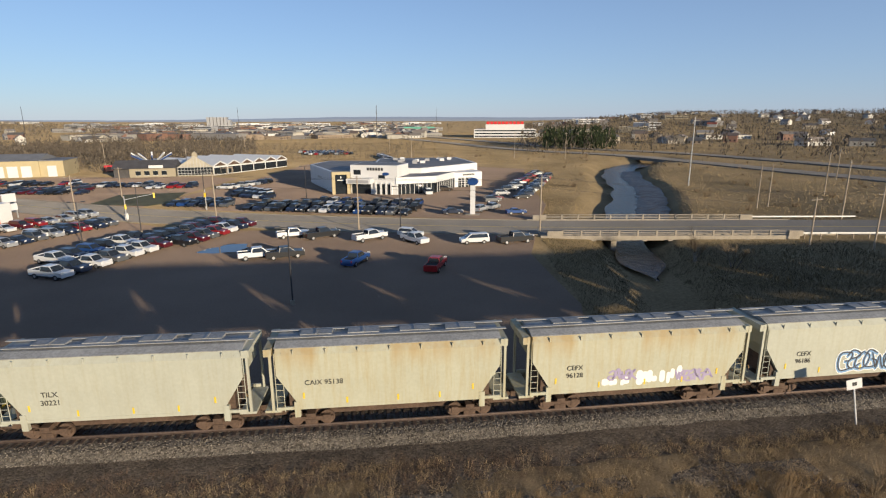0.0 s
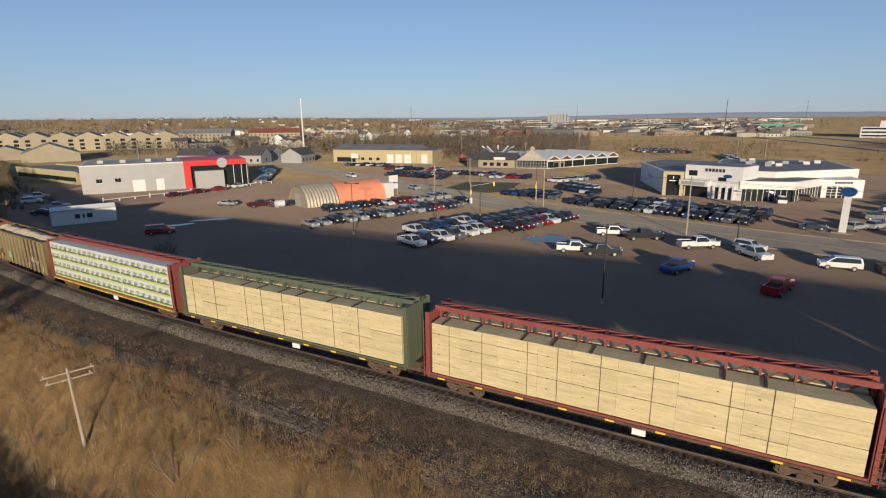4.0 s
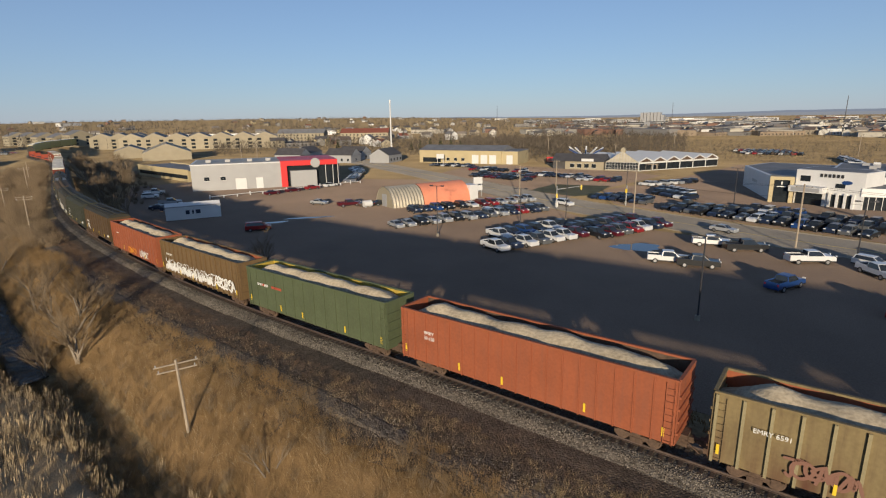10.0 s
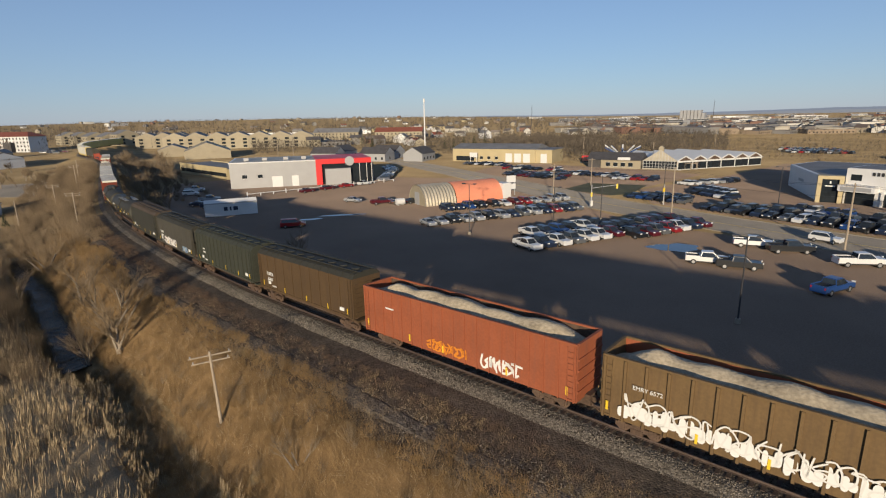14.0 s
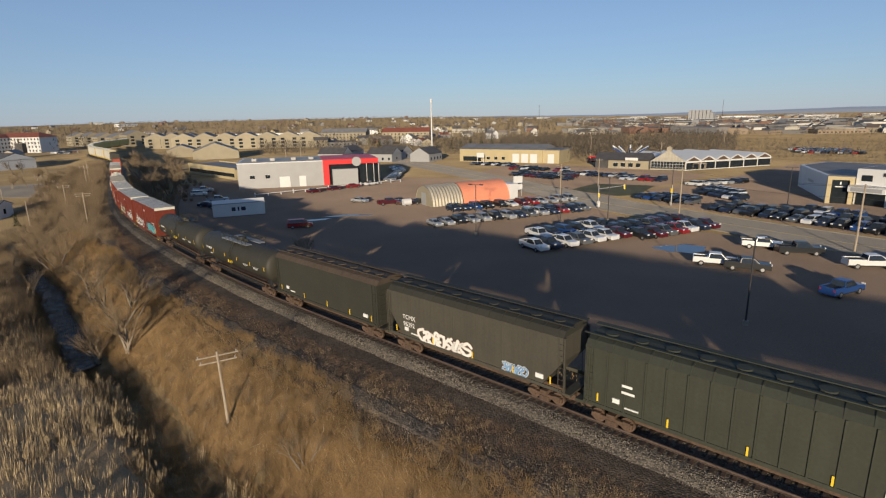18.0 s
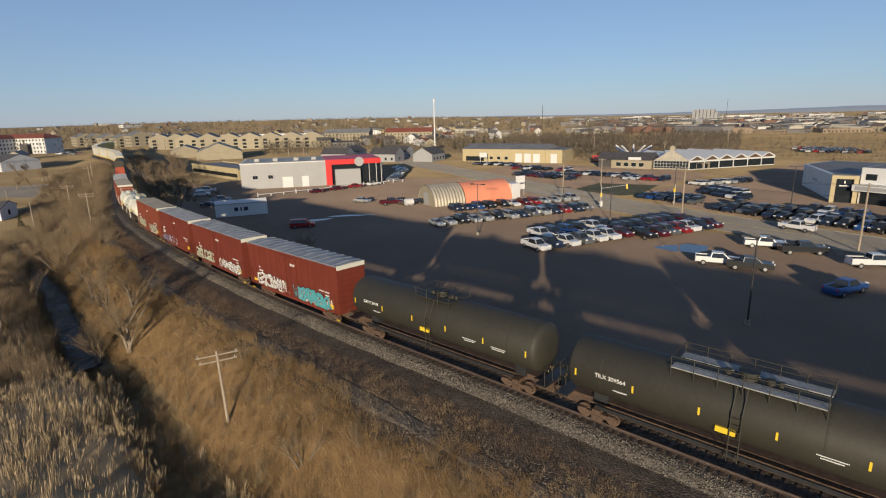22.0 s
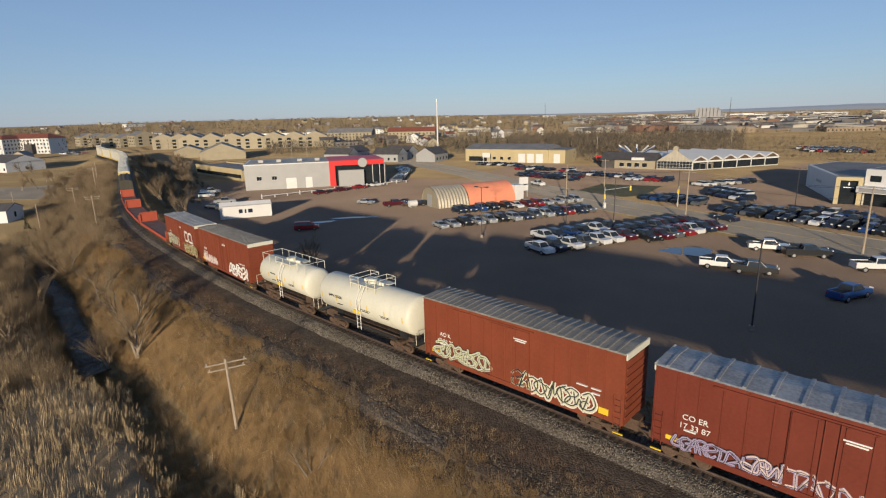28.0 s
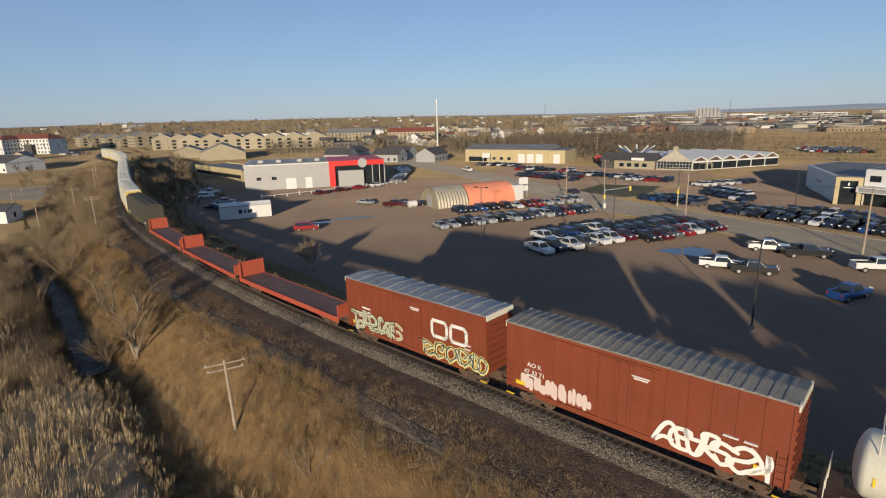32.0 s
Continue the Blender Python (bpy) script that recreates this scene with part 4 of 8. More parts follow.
def dome_profile(R, half, n=5, bulge=0.55):
    """Stations x and radii of a tank with rounded ends."""
    out = []
    for k in range(n + 1):
        a = math.pi / 2 * k / n
        out.append((-half - bulge * math.cos(a), R * max(0.02, math.sin(a))))
    return out + [(-x, r) for x, r in reversed(out)]


def tank_car(label, paint, words, L=20.6, R=1.66, zc=3.24, white=False, rails="mid", ink=INKW, sill=True):
    car = thing("tank_car", label, "freight car", "tank cars of the train")
    wb = L - 5.6
    running_gear(car, L, wb)
    half = L / 2 - 1.35 if not rails == "full" else L / 2 - 1.75
    ring = 28
    sec = [[(x, r * math.cos(2 * math.pi * k / ring), zc + r * math.sin(2 * math.pi * k / ring)) for k in range(ring)] for x, r in dome_profile(R, half)]
    part("tank", fix(loft(bmesh.new(), sec)), paint, car, smooth=True)
    bm = bmesh.new()
    for x in np.linspace(-half + 1.8, half - 1.8, 5):
        s = [(x + dx, (R + 0.012) * math.cos(2 * math.pi * k / ring), zc + (R + 0.012) * math.sin(2 * math.pi * k / ring)) for dx in (-0.04,) for k in range(ring)]
        t = [(p[0] + 0.08, p[1], p[2]) for p in s]
        loft(bm, [s, t], caps=False)
    part("weld_band", fix(bm), paint, car)
    under = BLACK if sill else BOGIE
    for sx in (-1, 1):
        part("saddle", B((sx * wb / 2 - 0.45, sx * wb / 2 + 0.45, -0.6, 0.6, 1.0, zc - R * 0.8)), under, car)
        part("end_platform", B((sx * (L / 2 - 0.65) - 0.45, sx * (L / 2 - 0.65) + 0.35, -1.45, 1.45, 1.22, 1.32)), under, car)
        bm = bmesh.new()
        for y in (-1.4, -0.5, 0.5, 1.4):
            rod(bm, (sx * (L / 2 - 0.4), y, 1.3), (sx * (L / 2 - 0.4), y, 2.3), 0.025, n=5)
        rod(bm, (sx * (L / 2 - 0.4), -1.4, 2.3), (sx * (L / 2 - 0.4), 1.4, 2.3), 0.025, n=5)
        part("end_railing", bm, paint, car)
    part("side_sill", B((-wb / 2, wb / 2, -1.35, -1.2, 1.08, 1.3), (-wb / 2, wb / 2, 1.2, 1.35, 1.08, 1.3)), under, car)
    bm = bmesh.new()
    rod(bm, (0, 0, zc + R - 0.1), (0, 0, zc + R + 0.38), 0.42, n=16)
    rod(bm, (0, 0, zc + R + 0.38), (0, 0, zc + R + 0.44), 0.48, n=16)
    for x, r in ((-0.95, 0.17), (0.95, 0.2), (1.4, 0.12)):
        rod(bm, (x, 0, zc + R - 0.08), (x, 0, zc + R + 0.25), r, n=10)
    part("manway", bm, paint, car)
    pl = 3.4 if rails == "long" else 1.7
    for y in (-0.785, 0.785):
        part("top_platform", B((-pl, pl, y - 0.365, y + 0.365, zc + R - 0.02, zc + R + 0.04)), ROOFCAR if rails == "long" else paint, car)
    bm = bmesh.new()
    zt = zc + R
    span = [(-1.7, -0.55), (0.55, 1.7)] if rails == "mid" else [(-3.4, 3.4)] if rails == "long" else [(-half + 0.3, half - 0.3)]
    up = 0.5 if rails == "full" else 0.62
    for y in (-1.15, 1.15):
        for a, b in span:
            for x in ([a, b] if rails == "mid" else np.linspace(a, b, 7)):
                rod(bm, (x, y, zt - 0.45), (x, y, zt + up), 0.026, n=5)
            rod(bm, (a, y, zt + up), (b, y, zt + up), 0.028, n=5)
            if rails != "full":
                rod(bm, (a, y, zt + 0.32), (b, y, zt + 0.32), 0.02, n=5)
    for a, b in span:
        for x in (a, b):
            rod(bm, (x, -1.15, zt + up), (x, 1.15, zt + up), 0.028, n=5)
    part("top_railing", bm, paint, car)
    bm = bmesh.new()
    for x in (-0.24, 0.24):
        rod(bm, (x, -R - 0.1, 1.1), (x, -R - 0.1, zc + 0.4), 0.03, n=5)
        rod(bm, (x, -R - 0.1, zc + 0.4), (x, -1.1, zt + 0.02), 0.03, n=5)
    for z in np.arange(1.3, zc + 0.5, 0.36):
        rod(bm, (-0.24, -R - 0.1, z), (0.24, -R - 0.1, z), 0.02, n=5)
    part("ladder", bm, INKW if white else paint, car)
    lettering(car, words, -half + 2.4, zc + 0.15, 0.34, ink, -R - 0.015)
    small_marks(car, [(x, zc - 0.25) for x in np.linspace(-half + 0.3, half - 0.3, 6)], YELLOW, y=-R - 0.012, h=0.42)
    part("stencil_block", B(*[(x - w / 2, x + w / 2, -R - 0.012, -R * 0.9, z, z + 0.035) for x, z, w in ((half - 5.0, zc - 0.3, 1.2), (half - 5.0, zc - 0.42, 0.9), (half - 2.5, zc - 0.3, 1.2), (half - 2.5, zc - 0.42, 1.0), (-half + 3.0, zc - 0.5, 0.8))]), ink, car, "lines of small stencilled writing")
    part("placard", B((-0.9, 0.0, -R - 0.02, -R * 0.9, zc - 0.8, zc - 0.5)), YELLOW, car)
    return car


def centre_beam(label, paint, kind, words, L=24.5, ends=None):
    """Centre-beam flat car with lumber packs on both sides of its spine."""
    car = thing("centre_beam_car", label, "freight car", "lumber cars of the train")
    running_gear(car, L, 18.3)
    h = L / 2 - 0.75
    part("deck", B((-h, h, -1.5, 1.5, 1.05, 1.3)), BEAMYEL if kind == "wrap" and paint is not BEAMRED else paint, car)
    for y in (-0.38, 0.38):
        part("top_chord", B((-h, h, y - 0.07, y + 0.07, 5.25, 5.55)), paint, car)
    bm = bmesh.new()
    xs = np.linspace(-h + 0.2, h - 0.2, 16)
    for x in xs:
        box(bm, x - 0.06, x + 0.06, -0.14, 0.14, 1.3, 5.42)
    for a, b in zip(xs, xs[1:]):
        rod(bm, (a, 0, 4.5), (b, 0, 5.4), 0.05, n=5)
        rod(bm, (a, -0.36, 5.5), (b, 0.36, 5.5), 0.05, n=5)
        box(bm, a - 0.09, a + 0.09, -0.32, 0.32, 5.4, 5.52)
    part("spine_truss", bm, paint, car)
    for sx in (-1, 1):
        e = part("end_bulkhead", B((sx * h - 0.06, sx * h + 0.06, -1.5, 1.5, 1.3, 5.3), (sx * h - 0.14, sx * h + 0.14, -1.52, -1.40, 1.1, 5.4), (sx * h - 0.14, sx * h + 0.14, 1.40, 1.52, 1.1, 5.4)), ends or paint, car)
        ladder("ladder", car, sx * (h + 0.1), -1.56, 1.0, 4.9, 0.3, ends or paint)
    part("chain_rail", B((-h, h, -1.56, -1.48, 1.0, 1.16)), BEAMYEL if kind == "wrap" else BOGIE, car)
    small_marks(car, [(x, 1.02) for x in np.linspace(-h + 1, h - 1, 9)], YELLOW, y=-1.57, w=0.5, h=0.11)
    part("stencil_block", B((1.2, 1.9, -1.585, -1.5, 0.62, 0.98)), INKW, car)
    r = random.Random(len(label))
    z0, z1 = 1.33, 4.72
    if kind == "wrap":
        rows, z1 = 4, 5.15
        widths = [2.05] * 11
    else:
        rows = 5
        widths = [r.choice((2.4, 3.0, 3.6)) for _ in range(9)]
    k = (2 * h - 0.6) / sum(widths)
    x = -h + 0.3
    dz = (z1 - z0) / rows
    for i, w in enumerate(widths):
        w *= k
        for j in range(rows):
            for side in (-1, 1):
                jit = r.uniform(-0.012, 0.012)
                ya, yb = (-1.46 + jit, -0.18) if side < 0 else (0.18, 1.46 + jit)
                zz = z0 + j * dz + (r.uniform(-0.015, 0.015) if kind != "wrap" else 0)
                bm = B((x + 0.004, x + w - 0.004, ya, yb, zz + 0.014, zz + dz - 0.003))
                pk = part("lumber_pack", bm, WRAP if kind == "wrap" else LUMBER, car)
                if kind == "wrap" and side < 0:
                    part("wrap_edge", B((x + 0.012, x + w - 0.012, ya - 0.008, ya, zz + 0.03, zz + 0.16)), WRAPY, pk)
                    bm = bmesh.new()
                    a = x + 0.04
                    zb = zz + 0.17
                    top = []
                    while a < x + w - 0.05:
                        f = (a - x) / w
                        top.append((a, ya - 0.006, zb + 0.06 + (0.10 + 0.16 * abs(math.sin(f * math.pi * 2 + 0.6))) * r.uniform(0.3, 1.0)))
                        a += 0.055
                    vs = [bm.verts.new(p) for p in top]
                    lo = [bm.verts.new((p[0], p[1], zb)) for p in top]
                    for q in range(len(vs) - 1):
                        bm.faces.new((lo[q], lo[q + 1], vs[q + 1], vs[q]))
                    for fx in (0.27, 0.75):
                        ve, ve2 = ([bm.verts.new((x + w * fx + (0.36 - k) * math.cos(t), ya - 0.007, zz + 0.56 + (0.14 - k) * math.sin(t))) for t in np.linspace(0, 2 * math.pi, 13)[:-1]] for k in (0.0, 0.05))
                        for q in range(12):
                            bm.faces.new((ve[q], ve[(q + 1) % 12], ve2[(q + 1) % 12], ve2[q]))
                        bm.faces.new([bm.verts.new((x + w * fx + u, ya - 0.007, zz + 0.56 + v)) for u, v in ((-0.2, -0.035), (0.2, -0.035), (0.2, 0.035), (-0.2, 0.035))])
                    part("wrap_print", bm, WRAPG, pk)
        x += w
        if i % 2 and kind != "wrap":
            bm = bmesh.new()
            for xx in (x - w * 0.4, x - w * 1.3):
                box(bm, xx - 0.008, xx + 0.008, -1.50, -1.47, z0, z1)
            part("strap", bm, BOGIE, car)
            part("bearer", B(*[(xx - 0.05, xx + 0.05, -1.475, -1.40, z0 + dz * j - 0.012, z0 + dz * j + 0.03) for j in range(1, rows) for xx in (x - w * 0.7, x - w * 1.6)], *[(xx - 0.06, xx + 0.06, -1.47, -0.3, z1, z1 + 0.05) for xx in (x - w * 0.6, x - w * 1.5)]), BOGIE, car, "dark timber bearers between the packs", kind="stuff")
    return car


def bulkhead_flat(label, L=21.8):
    car = thing("bulkhead_flat_car", label, "freight car", "empty flat cars of the train")
    running_gear(car, L, 15.5)
    h = L / 2 - 0.6
    part("deck", B((-h, h, -1.45, 1.45, 1.2, 1.32)), DECK, car, "worn dark deck boards")
    part("side_sill", B((-h, h, -1.55, -1.45, 0.85, 1.36), (-h, h, 1.45, 1.55, 0.85, 1.36)), FLATRED, car)
    part("bulkhead", B((-h, -h + 0.16, -1.5, 1.5, 1.32, 3.1), (-h + 0.16, -h + 0.34, -1.5, -1.36, 1.32, 3.15), (-h + 0.16, -h + 0.34, 1.36, 1.5, 1.32, 3.15), (-h + 0.16, -h + 0.3, -1.36, 1.36, 2.9, 3.15)), FLATRED, car, "bright red end bulkhead")
    part("bulkhead_brace", B(*[(-h - 0.3, -h, y - 0.07, y + 0.07, 1.2, 3.0) for y in (-1.3, -0.45, 0.45, 1.3)]), FLATRED, car)
    part("bulkhead", B((h - 0.16, h, -1.5, 1.5, 1.32, 2.5)), FLATRED, car)
    part("stake_pocket", B(*[(x - 0.1, x + 0.1, -1.62, -1.55, 0.95, 1.3) for x in np.linspace(-h + 1, h - 1, 13)]), FLATRED, car)
    return car


def autorack(label, L=27.6):
    car = thing("autorack_car", label, "freight car", "autorack cars of the train")
    running_gear(car, L, 19.5)
    h = L / 2 - 0.5
    part("body", B((-h, h, -1.5, 1.5, 1.0, 5.75)), RACKYEL, car)
    part("side_screen", B(*[(-h + 0.5 + k * (2 * h - 1) / 12 + 0.06, -h + 0.5 + (k + 1) * (2 * h - 1) / 12 - 0.06, -1.54, -1.5, 1.7, 5.55) for k in range(12)]), RACKWHITE, car, "pale perforated side screens")
    pr = [(-1.54, 5.75), (-1.1, 6.0), (0, 6.08), (1.1, 6.0), (1.54, 5.75)]
    part("roof", fix(loft(bmesh.new(), along_x(pr, (-h, h)))), RACKWHITE, car, "white ribbed roof")
    bm = bmesh.new()
    for x in np.linspace(-h + 1, h - 1, 12):
        loft(bm, along_x([(-1.54, 5.76), (-1.1, 6.02), (0, 6.1), (1.1, 6.02), (1.54, 5.76), (1.1, 6.06), (0, 6.14), (-1.1, 6.06)], (x - 0.06, x + 0.06)))
    part("roof_rib", fix(bm), RACKWHITE, car)
    part("end_door", B((h - 0.02, h + 0.08, -1.4, -0.02, 1.2, 5.6), (h - 0.02, h + 0.08, 0.02, 1.4, 1.2, 5.6)), RACKYEL, car)
    return car


def big_emblem(car):
    """A wide rounded line emblem on the boxcar's side."""
    bm = bmesh.new()
    y, x0, z0, s, w = -1.565, 2.4, 2.75, 1.45, 0.26
    def bar(a, b):
        d = Vector((b[0] - a[0], 0, b[1] - a[1])).normalized()
        q = Vector((-d.z, 0, d.x)) * w / 2
        poly(bm, [(p.x, y, p.z) for p in (Vector((a[0], 0, a[1])) - q - d * w / 3, Vector((b[0], 0, b[1])) - q + d * w / 3, Vector((b[0], 0, b[1])) + q + d * w / 3, Vector((a[0], 0, a[1])) + q - d * w / 3)])
    pts = [(0.3, 1.1), (0.45, 1.35), (1.6, 1.35), (1.8, 1.1), (1.8, 0.35), (1.6, 0.1), (0.45, 0.1), (0.3, 0.35), (0.3, 1.1)]
    pts2 = [(2.2, 1.1), (2.35, 1.35), (3.5, 1.35), (3.7, 1.1), (3.7, 0.35), (3.5, 0.1), (2.35, 0.1), (2.2, 0.35), (2.2, 1.1)]
    for P in (pts, pts2):
        for a, b in zip(P, P[1:]):
            bar((x0 + a[0], z0 + a[1]), (x0 + b[0], z0 + b[1]))
    part("emblem", bm, INKW, car, "white rounded line emblem")


# front end of each car along the train back from a mark at the head; the cars follow one another
def build_train():
    t = []

    def add(front, rear, car, base=0.0):
        t.append(((front + rear) / 2, car, front - rear))

    lead = short_hopper("cream covered hopper further up the train", CREAM, ["=====", "====="])
    add(49.2, 34.7, lead)
    for k in range(1, 6):
        add(49.2 + 14.6 * k, 34.7 + 14.6 * k, copy_thing(lead, pose(0, 0, 0)))
    add(34.4, 20.3, short_hopper("cream covered hopper with blue graffiti and rust streaks", CREAM, ["CEFX", "96186"], tags=[(-1.2, 5.2, 1.65, 3.2, ["blue", "white", "black"], 3)]))
    add(20.3, 5.2, short_hopper("cream covered hopper with rust along the eave and white paint-outs", CREAM2, ["CEFX", "96128"], 14.8, tags=[(-1.9, -0.3, 2.1, 2.9, ["lilac"], 4), (2.4, 4.6, 1.8, 2.6, ["lilac"], 5)]))
    for x0, x1, z1, sd in ((-2.2, -0.6, 2.3, 1), (-0.2, 1.2, 2.7, 2), (1.4, 2.7, 2.9, 3)):
        paint_out(t[-1][1], x0, x1, 1.65, z1, "white", sd)
    add(5.0, -9.3, short_hopper("rust-stained cream covered hopper", CREAM2, ["CAIX 95138"], 14.2))
    add(-9.4, -23.9, short_hopper("clean cream covered hopper with open end ladders", CREAM, ["TILX", "30221"], 14.3))
    add(-23.9, -48.8, centre_beam("centre-beam car stacked with white and green wrapped lumber", ROOFCAR, "wrap", [""], ends=BEAMGREEN))
    add(-48.8, -73.5, centre_beam("red centre-beam car stacked with pale sawn lumber", BEAMRED, "raw", [""]))
    add(-73.5, -98.1, centre_beam("dark green centre-beam car stacked with pale lumber", BEAMGREEN, "raw", [""]))
    add(-98.1, -122.6, centre_beam("red centre-beam car of white and green wrapped lumber", BEAMRED, "wrap", [""]))
    add(-122.6, -143.4, gondola("weathered olive-brown gondola heaped with crushed stone", GONBROWN, ["EMRY 6591"], GONRED, tags=[(-6.4, -3.6, 1.6, 2.7, ["rust"], 11), (-2.0, -0.9, 1.7, 2.5, ["green"], 12), (5.6, 6.8, 2.1, 2.8, ["scribble"], 13), (7.0, 7.7, 2.0, 2.5, ["scribble"], 14)]))
    px = np.linspace(-9.45, 9.45, 17)
    for k in range(11, 15):
        part("rust_panel", B((px[k] + 0.08, px[k + 1] - 0.08, -1.556, -1.54, 1.15, 4.66)), GONRUST, t[-1][1], "dark rust-brown side panel")
    add(-143.4, -164.2, gondola("brick red gondola heaped with crushed stone", GONRED, ["EMRY", "33 620"], BOGIE, posts=19, thin=True))
    add(-164.2, -184.5, gondola("dark green gondola with yellow inside and heaped stone", GONGREEN, ["EMRY  6809"], BEAMYEL, L=20.2, posts=14, thin=True, endpaint=BEAMYEL))
    for x in (-6.75, -4.7):
        part("faded_strip", B((x - 0.75 if x > -5 else x - 0.25, x + 0.75 if x > -5 else x + 0.25, -1.6, -1.55, 3.24, 3.46)), FLATRED, t[-1][1], "red painted strip")
    add(-184.5, -204.9, gondola("rusty brown gondola covered with white graffiti", GONBROWN2, ["EMRY 6572"], GONRED, L=20.3, tags=[(-8.0, 4.0, 1.5, 3.0, ["scribble"], 21), (4.3, 8.4, 1.6, 2.9, ["white"], 22)]))
    paint_out(t[-1][1], -8.4, 3.8, 1.3, 2.55, "white", 24, y=-1.69)
    add(-204.9, -225.7, gondola("brick red gondola with orange and white graffiti", GONRED, ["========="], BOGIE, posts=19, thin=True, tags=[(-2.5, 1.0, 1.3, 2.2, ["orange"], 31), (2.6, 5.6, 1.3, 2.4, ["white"], 32)]))
    add(-225.7, -242.9, long_hopper("brown ribbed covered hopper with a dark roof", HOPBROWN, ["FURX", "6041"], 17.0, 11, roofmat=HOPBLACK))
    add(-242.9, -260.1, long_hopper("dark green ribbed covered hopper", HOPGREEN, ["====", "====="], 17.0, 15))
    add(-260.1, -277.1, long_hopper("dark grey covered hopper with white graffiti on its flank", HOPGREY, ["TCMX", "96292"], 16.9, 8, True, HOPBLACK, [(-4.4, 0.4, 1.55, 2.7, ["white", "pink"], 41), (3.4, 5.2, 1.55, 2.3, ["blue", "white"], 42)], rib_d=0.015))
    add(-277.1, -294.5, long_hopper("smooth black covered hopper with a dusty roof", HOPBLACK, ["", ""], 17.2, 0, False, HOPDUST))
    add(-294.5, -315.0, tank_car("black tank car with yellow reflectors", TANKBLACK, ["TILX 309564"], 20.4, rails="long"))
    add(-315.0, -335.8, tank_car("long black tank car with a railed top platform", TANKBLACK, ["GATX 24191"], 20.6))
    add(-335.8, -354.4, boxcar("dark red boxcar with black and turquoise graffiti", BOXRED, ["==", "======"], 18.4, [(-6.6, -0.4, 1.3, 2.8, ["white", "black"], 51), (1.0, 7.0, 1.3, 2.8, ["cyan", "black"], 52)]))
    paint_out(t[-1][1], -0.6, 7.4, 1.22, 2.5, "pink", 59)
    add(-354.4, -372.4, boxcar("dark red boxcar with long white graffiti", BOXRED, ["==", "======"], 17.9, [(-7.2, -0.8, 1.3, 2.8, ["pale", "black"], 53), (0.4, 7.0, 1.3, 2.5, ["white", "black"], 54)]))
    add(-372.4, -389.6, boxcar("dark red boxcar with grey and green graffiti", BOXRED, ["CO ER", "17 33 87"], 17.2, [(-6.6, -3.4, 1.25, 2.2, ["lilac", "black"], 55), (-3.2, 1.2, 1.25, 2.5, ["lilac", "black", "pink"], 58)]))
    add(-389.6, -407.1, boxcar("brick red boxcar with pale yellow graffiti", BOXRED2, ["AO K", "47 33 25"], 17.5, [(-6.8, -1.8, 1.3, 2.8, ["pale", "black"], 56), (0.4, 6.0, 1.2, 2.6, ["pale", "white", "black"], 57)], seams=27, top=ROOFDUST))
    add(-407.1, -421.3, tank_car("white tank car with a dome and a ladder amidships", TANKWHITE, ["SHPX 215228"], 14.4, 1.66, 3.2, True, "mid", INK))
    add(-421.3, -434.1, tank_car("short white tank car railed along its whole top", TANKWHITE, ["=========="], 12.7, 1.55, 3.1, True, "full", INK, False))
    add(-434.1, -452.0, boxcar("brick red boxcar with white graffiti and paint-outs", BOXRED2, ["AO K", "47 33 71"], 17.8, [(2.0, 7.0, 1.2, 2.8, ["white"], 62)], seams=27, top=ROOFDUST))
    paint_out(t[-1][1], -6.9, -2.0, 1.25, 2.6, "pink", 61)
    add(-452.0, -469.4, boxcar("red boxcar with a big white line emblem and pale graffiti", BOXRED2, ["========", "========"], 17.3, [(-7.2, -1.0, 1.2, 3.0, ["pale", "black"], 63), (1.4, 7.6, 1.2, 2.6, ["pale", "yellow", "black"], 64)], sign=big_emblem, H=5.45))
    for k in range(3):
        add(-469.4 - 21.9 * k, -491.3 - 21.9 * k, bulkhead_flat("empty red bulkhead flat car"))
    add(-535.1, -558.0, long_hopper("dark grey covered hopper behind the flat cars", HOPGREY, ["", ""], 22.6, 0, False, HOPGREY))
    f = -558.0
    for k in range(9):
        add(f, f - 27.8, autorack("tall pale yellow autorack"))
        f -= 27.8
    return t


TRAIN = build_train()


# ---- road vehicles ----
CARPAINT = {k: mat("car_" + k, c, 0.28, 0.15, 0.05, 0.8, 4.0, 0.0, spec=0.6) for k, c in dict(white=(0.72, 0.72, 0.71), black=(0.018, 0.019, 0.022), navy=(0.02, 0.03, 0.06), blue=(0.02, 0.065, 0.22), grey=(0.12, 0.125, 0.13), silver=(0.36, 0.37, 0.38), red=(0.28, 0.02, 0.025), maroon=(0.10, 0.012, 0.02), brown=(0.10, 0.075, 0.055), bright=(0.34, 0.018, 0.02)).items()}
_ = bmesh.new()
rod(_, (0, -0.11, 0), (0, 0.11, 0), 0.36, n=14)
_n = len(_.faces)
rod(_, (0, 0.09, 0), (0, 0.122, 0), 0.24, 0.2, n=10)
_.faces.ensure_lookup_table()
for _f in _.faces[_n:]:
    _f.material_index = 1
TYRE_ME = bpy.data.meshes.new("wheel")
fix(_).to_mesh(TYRE_ME)
TYRE_ME.materials.append(TYRE)
TYRE_ME.materials.append(RIM)

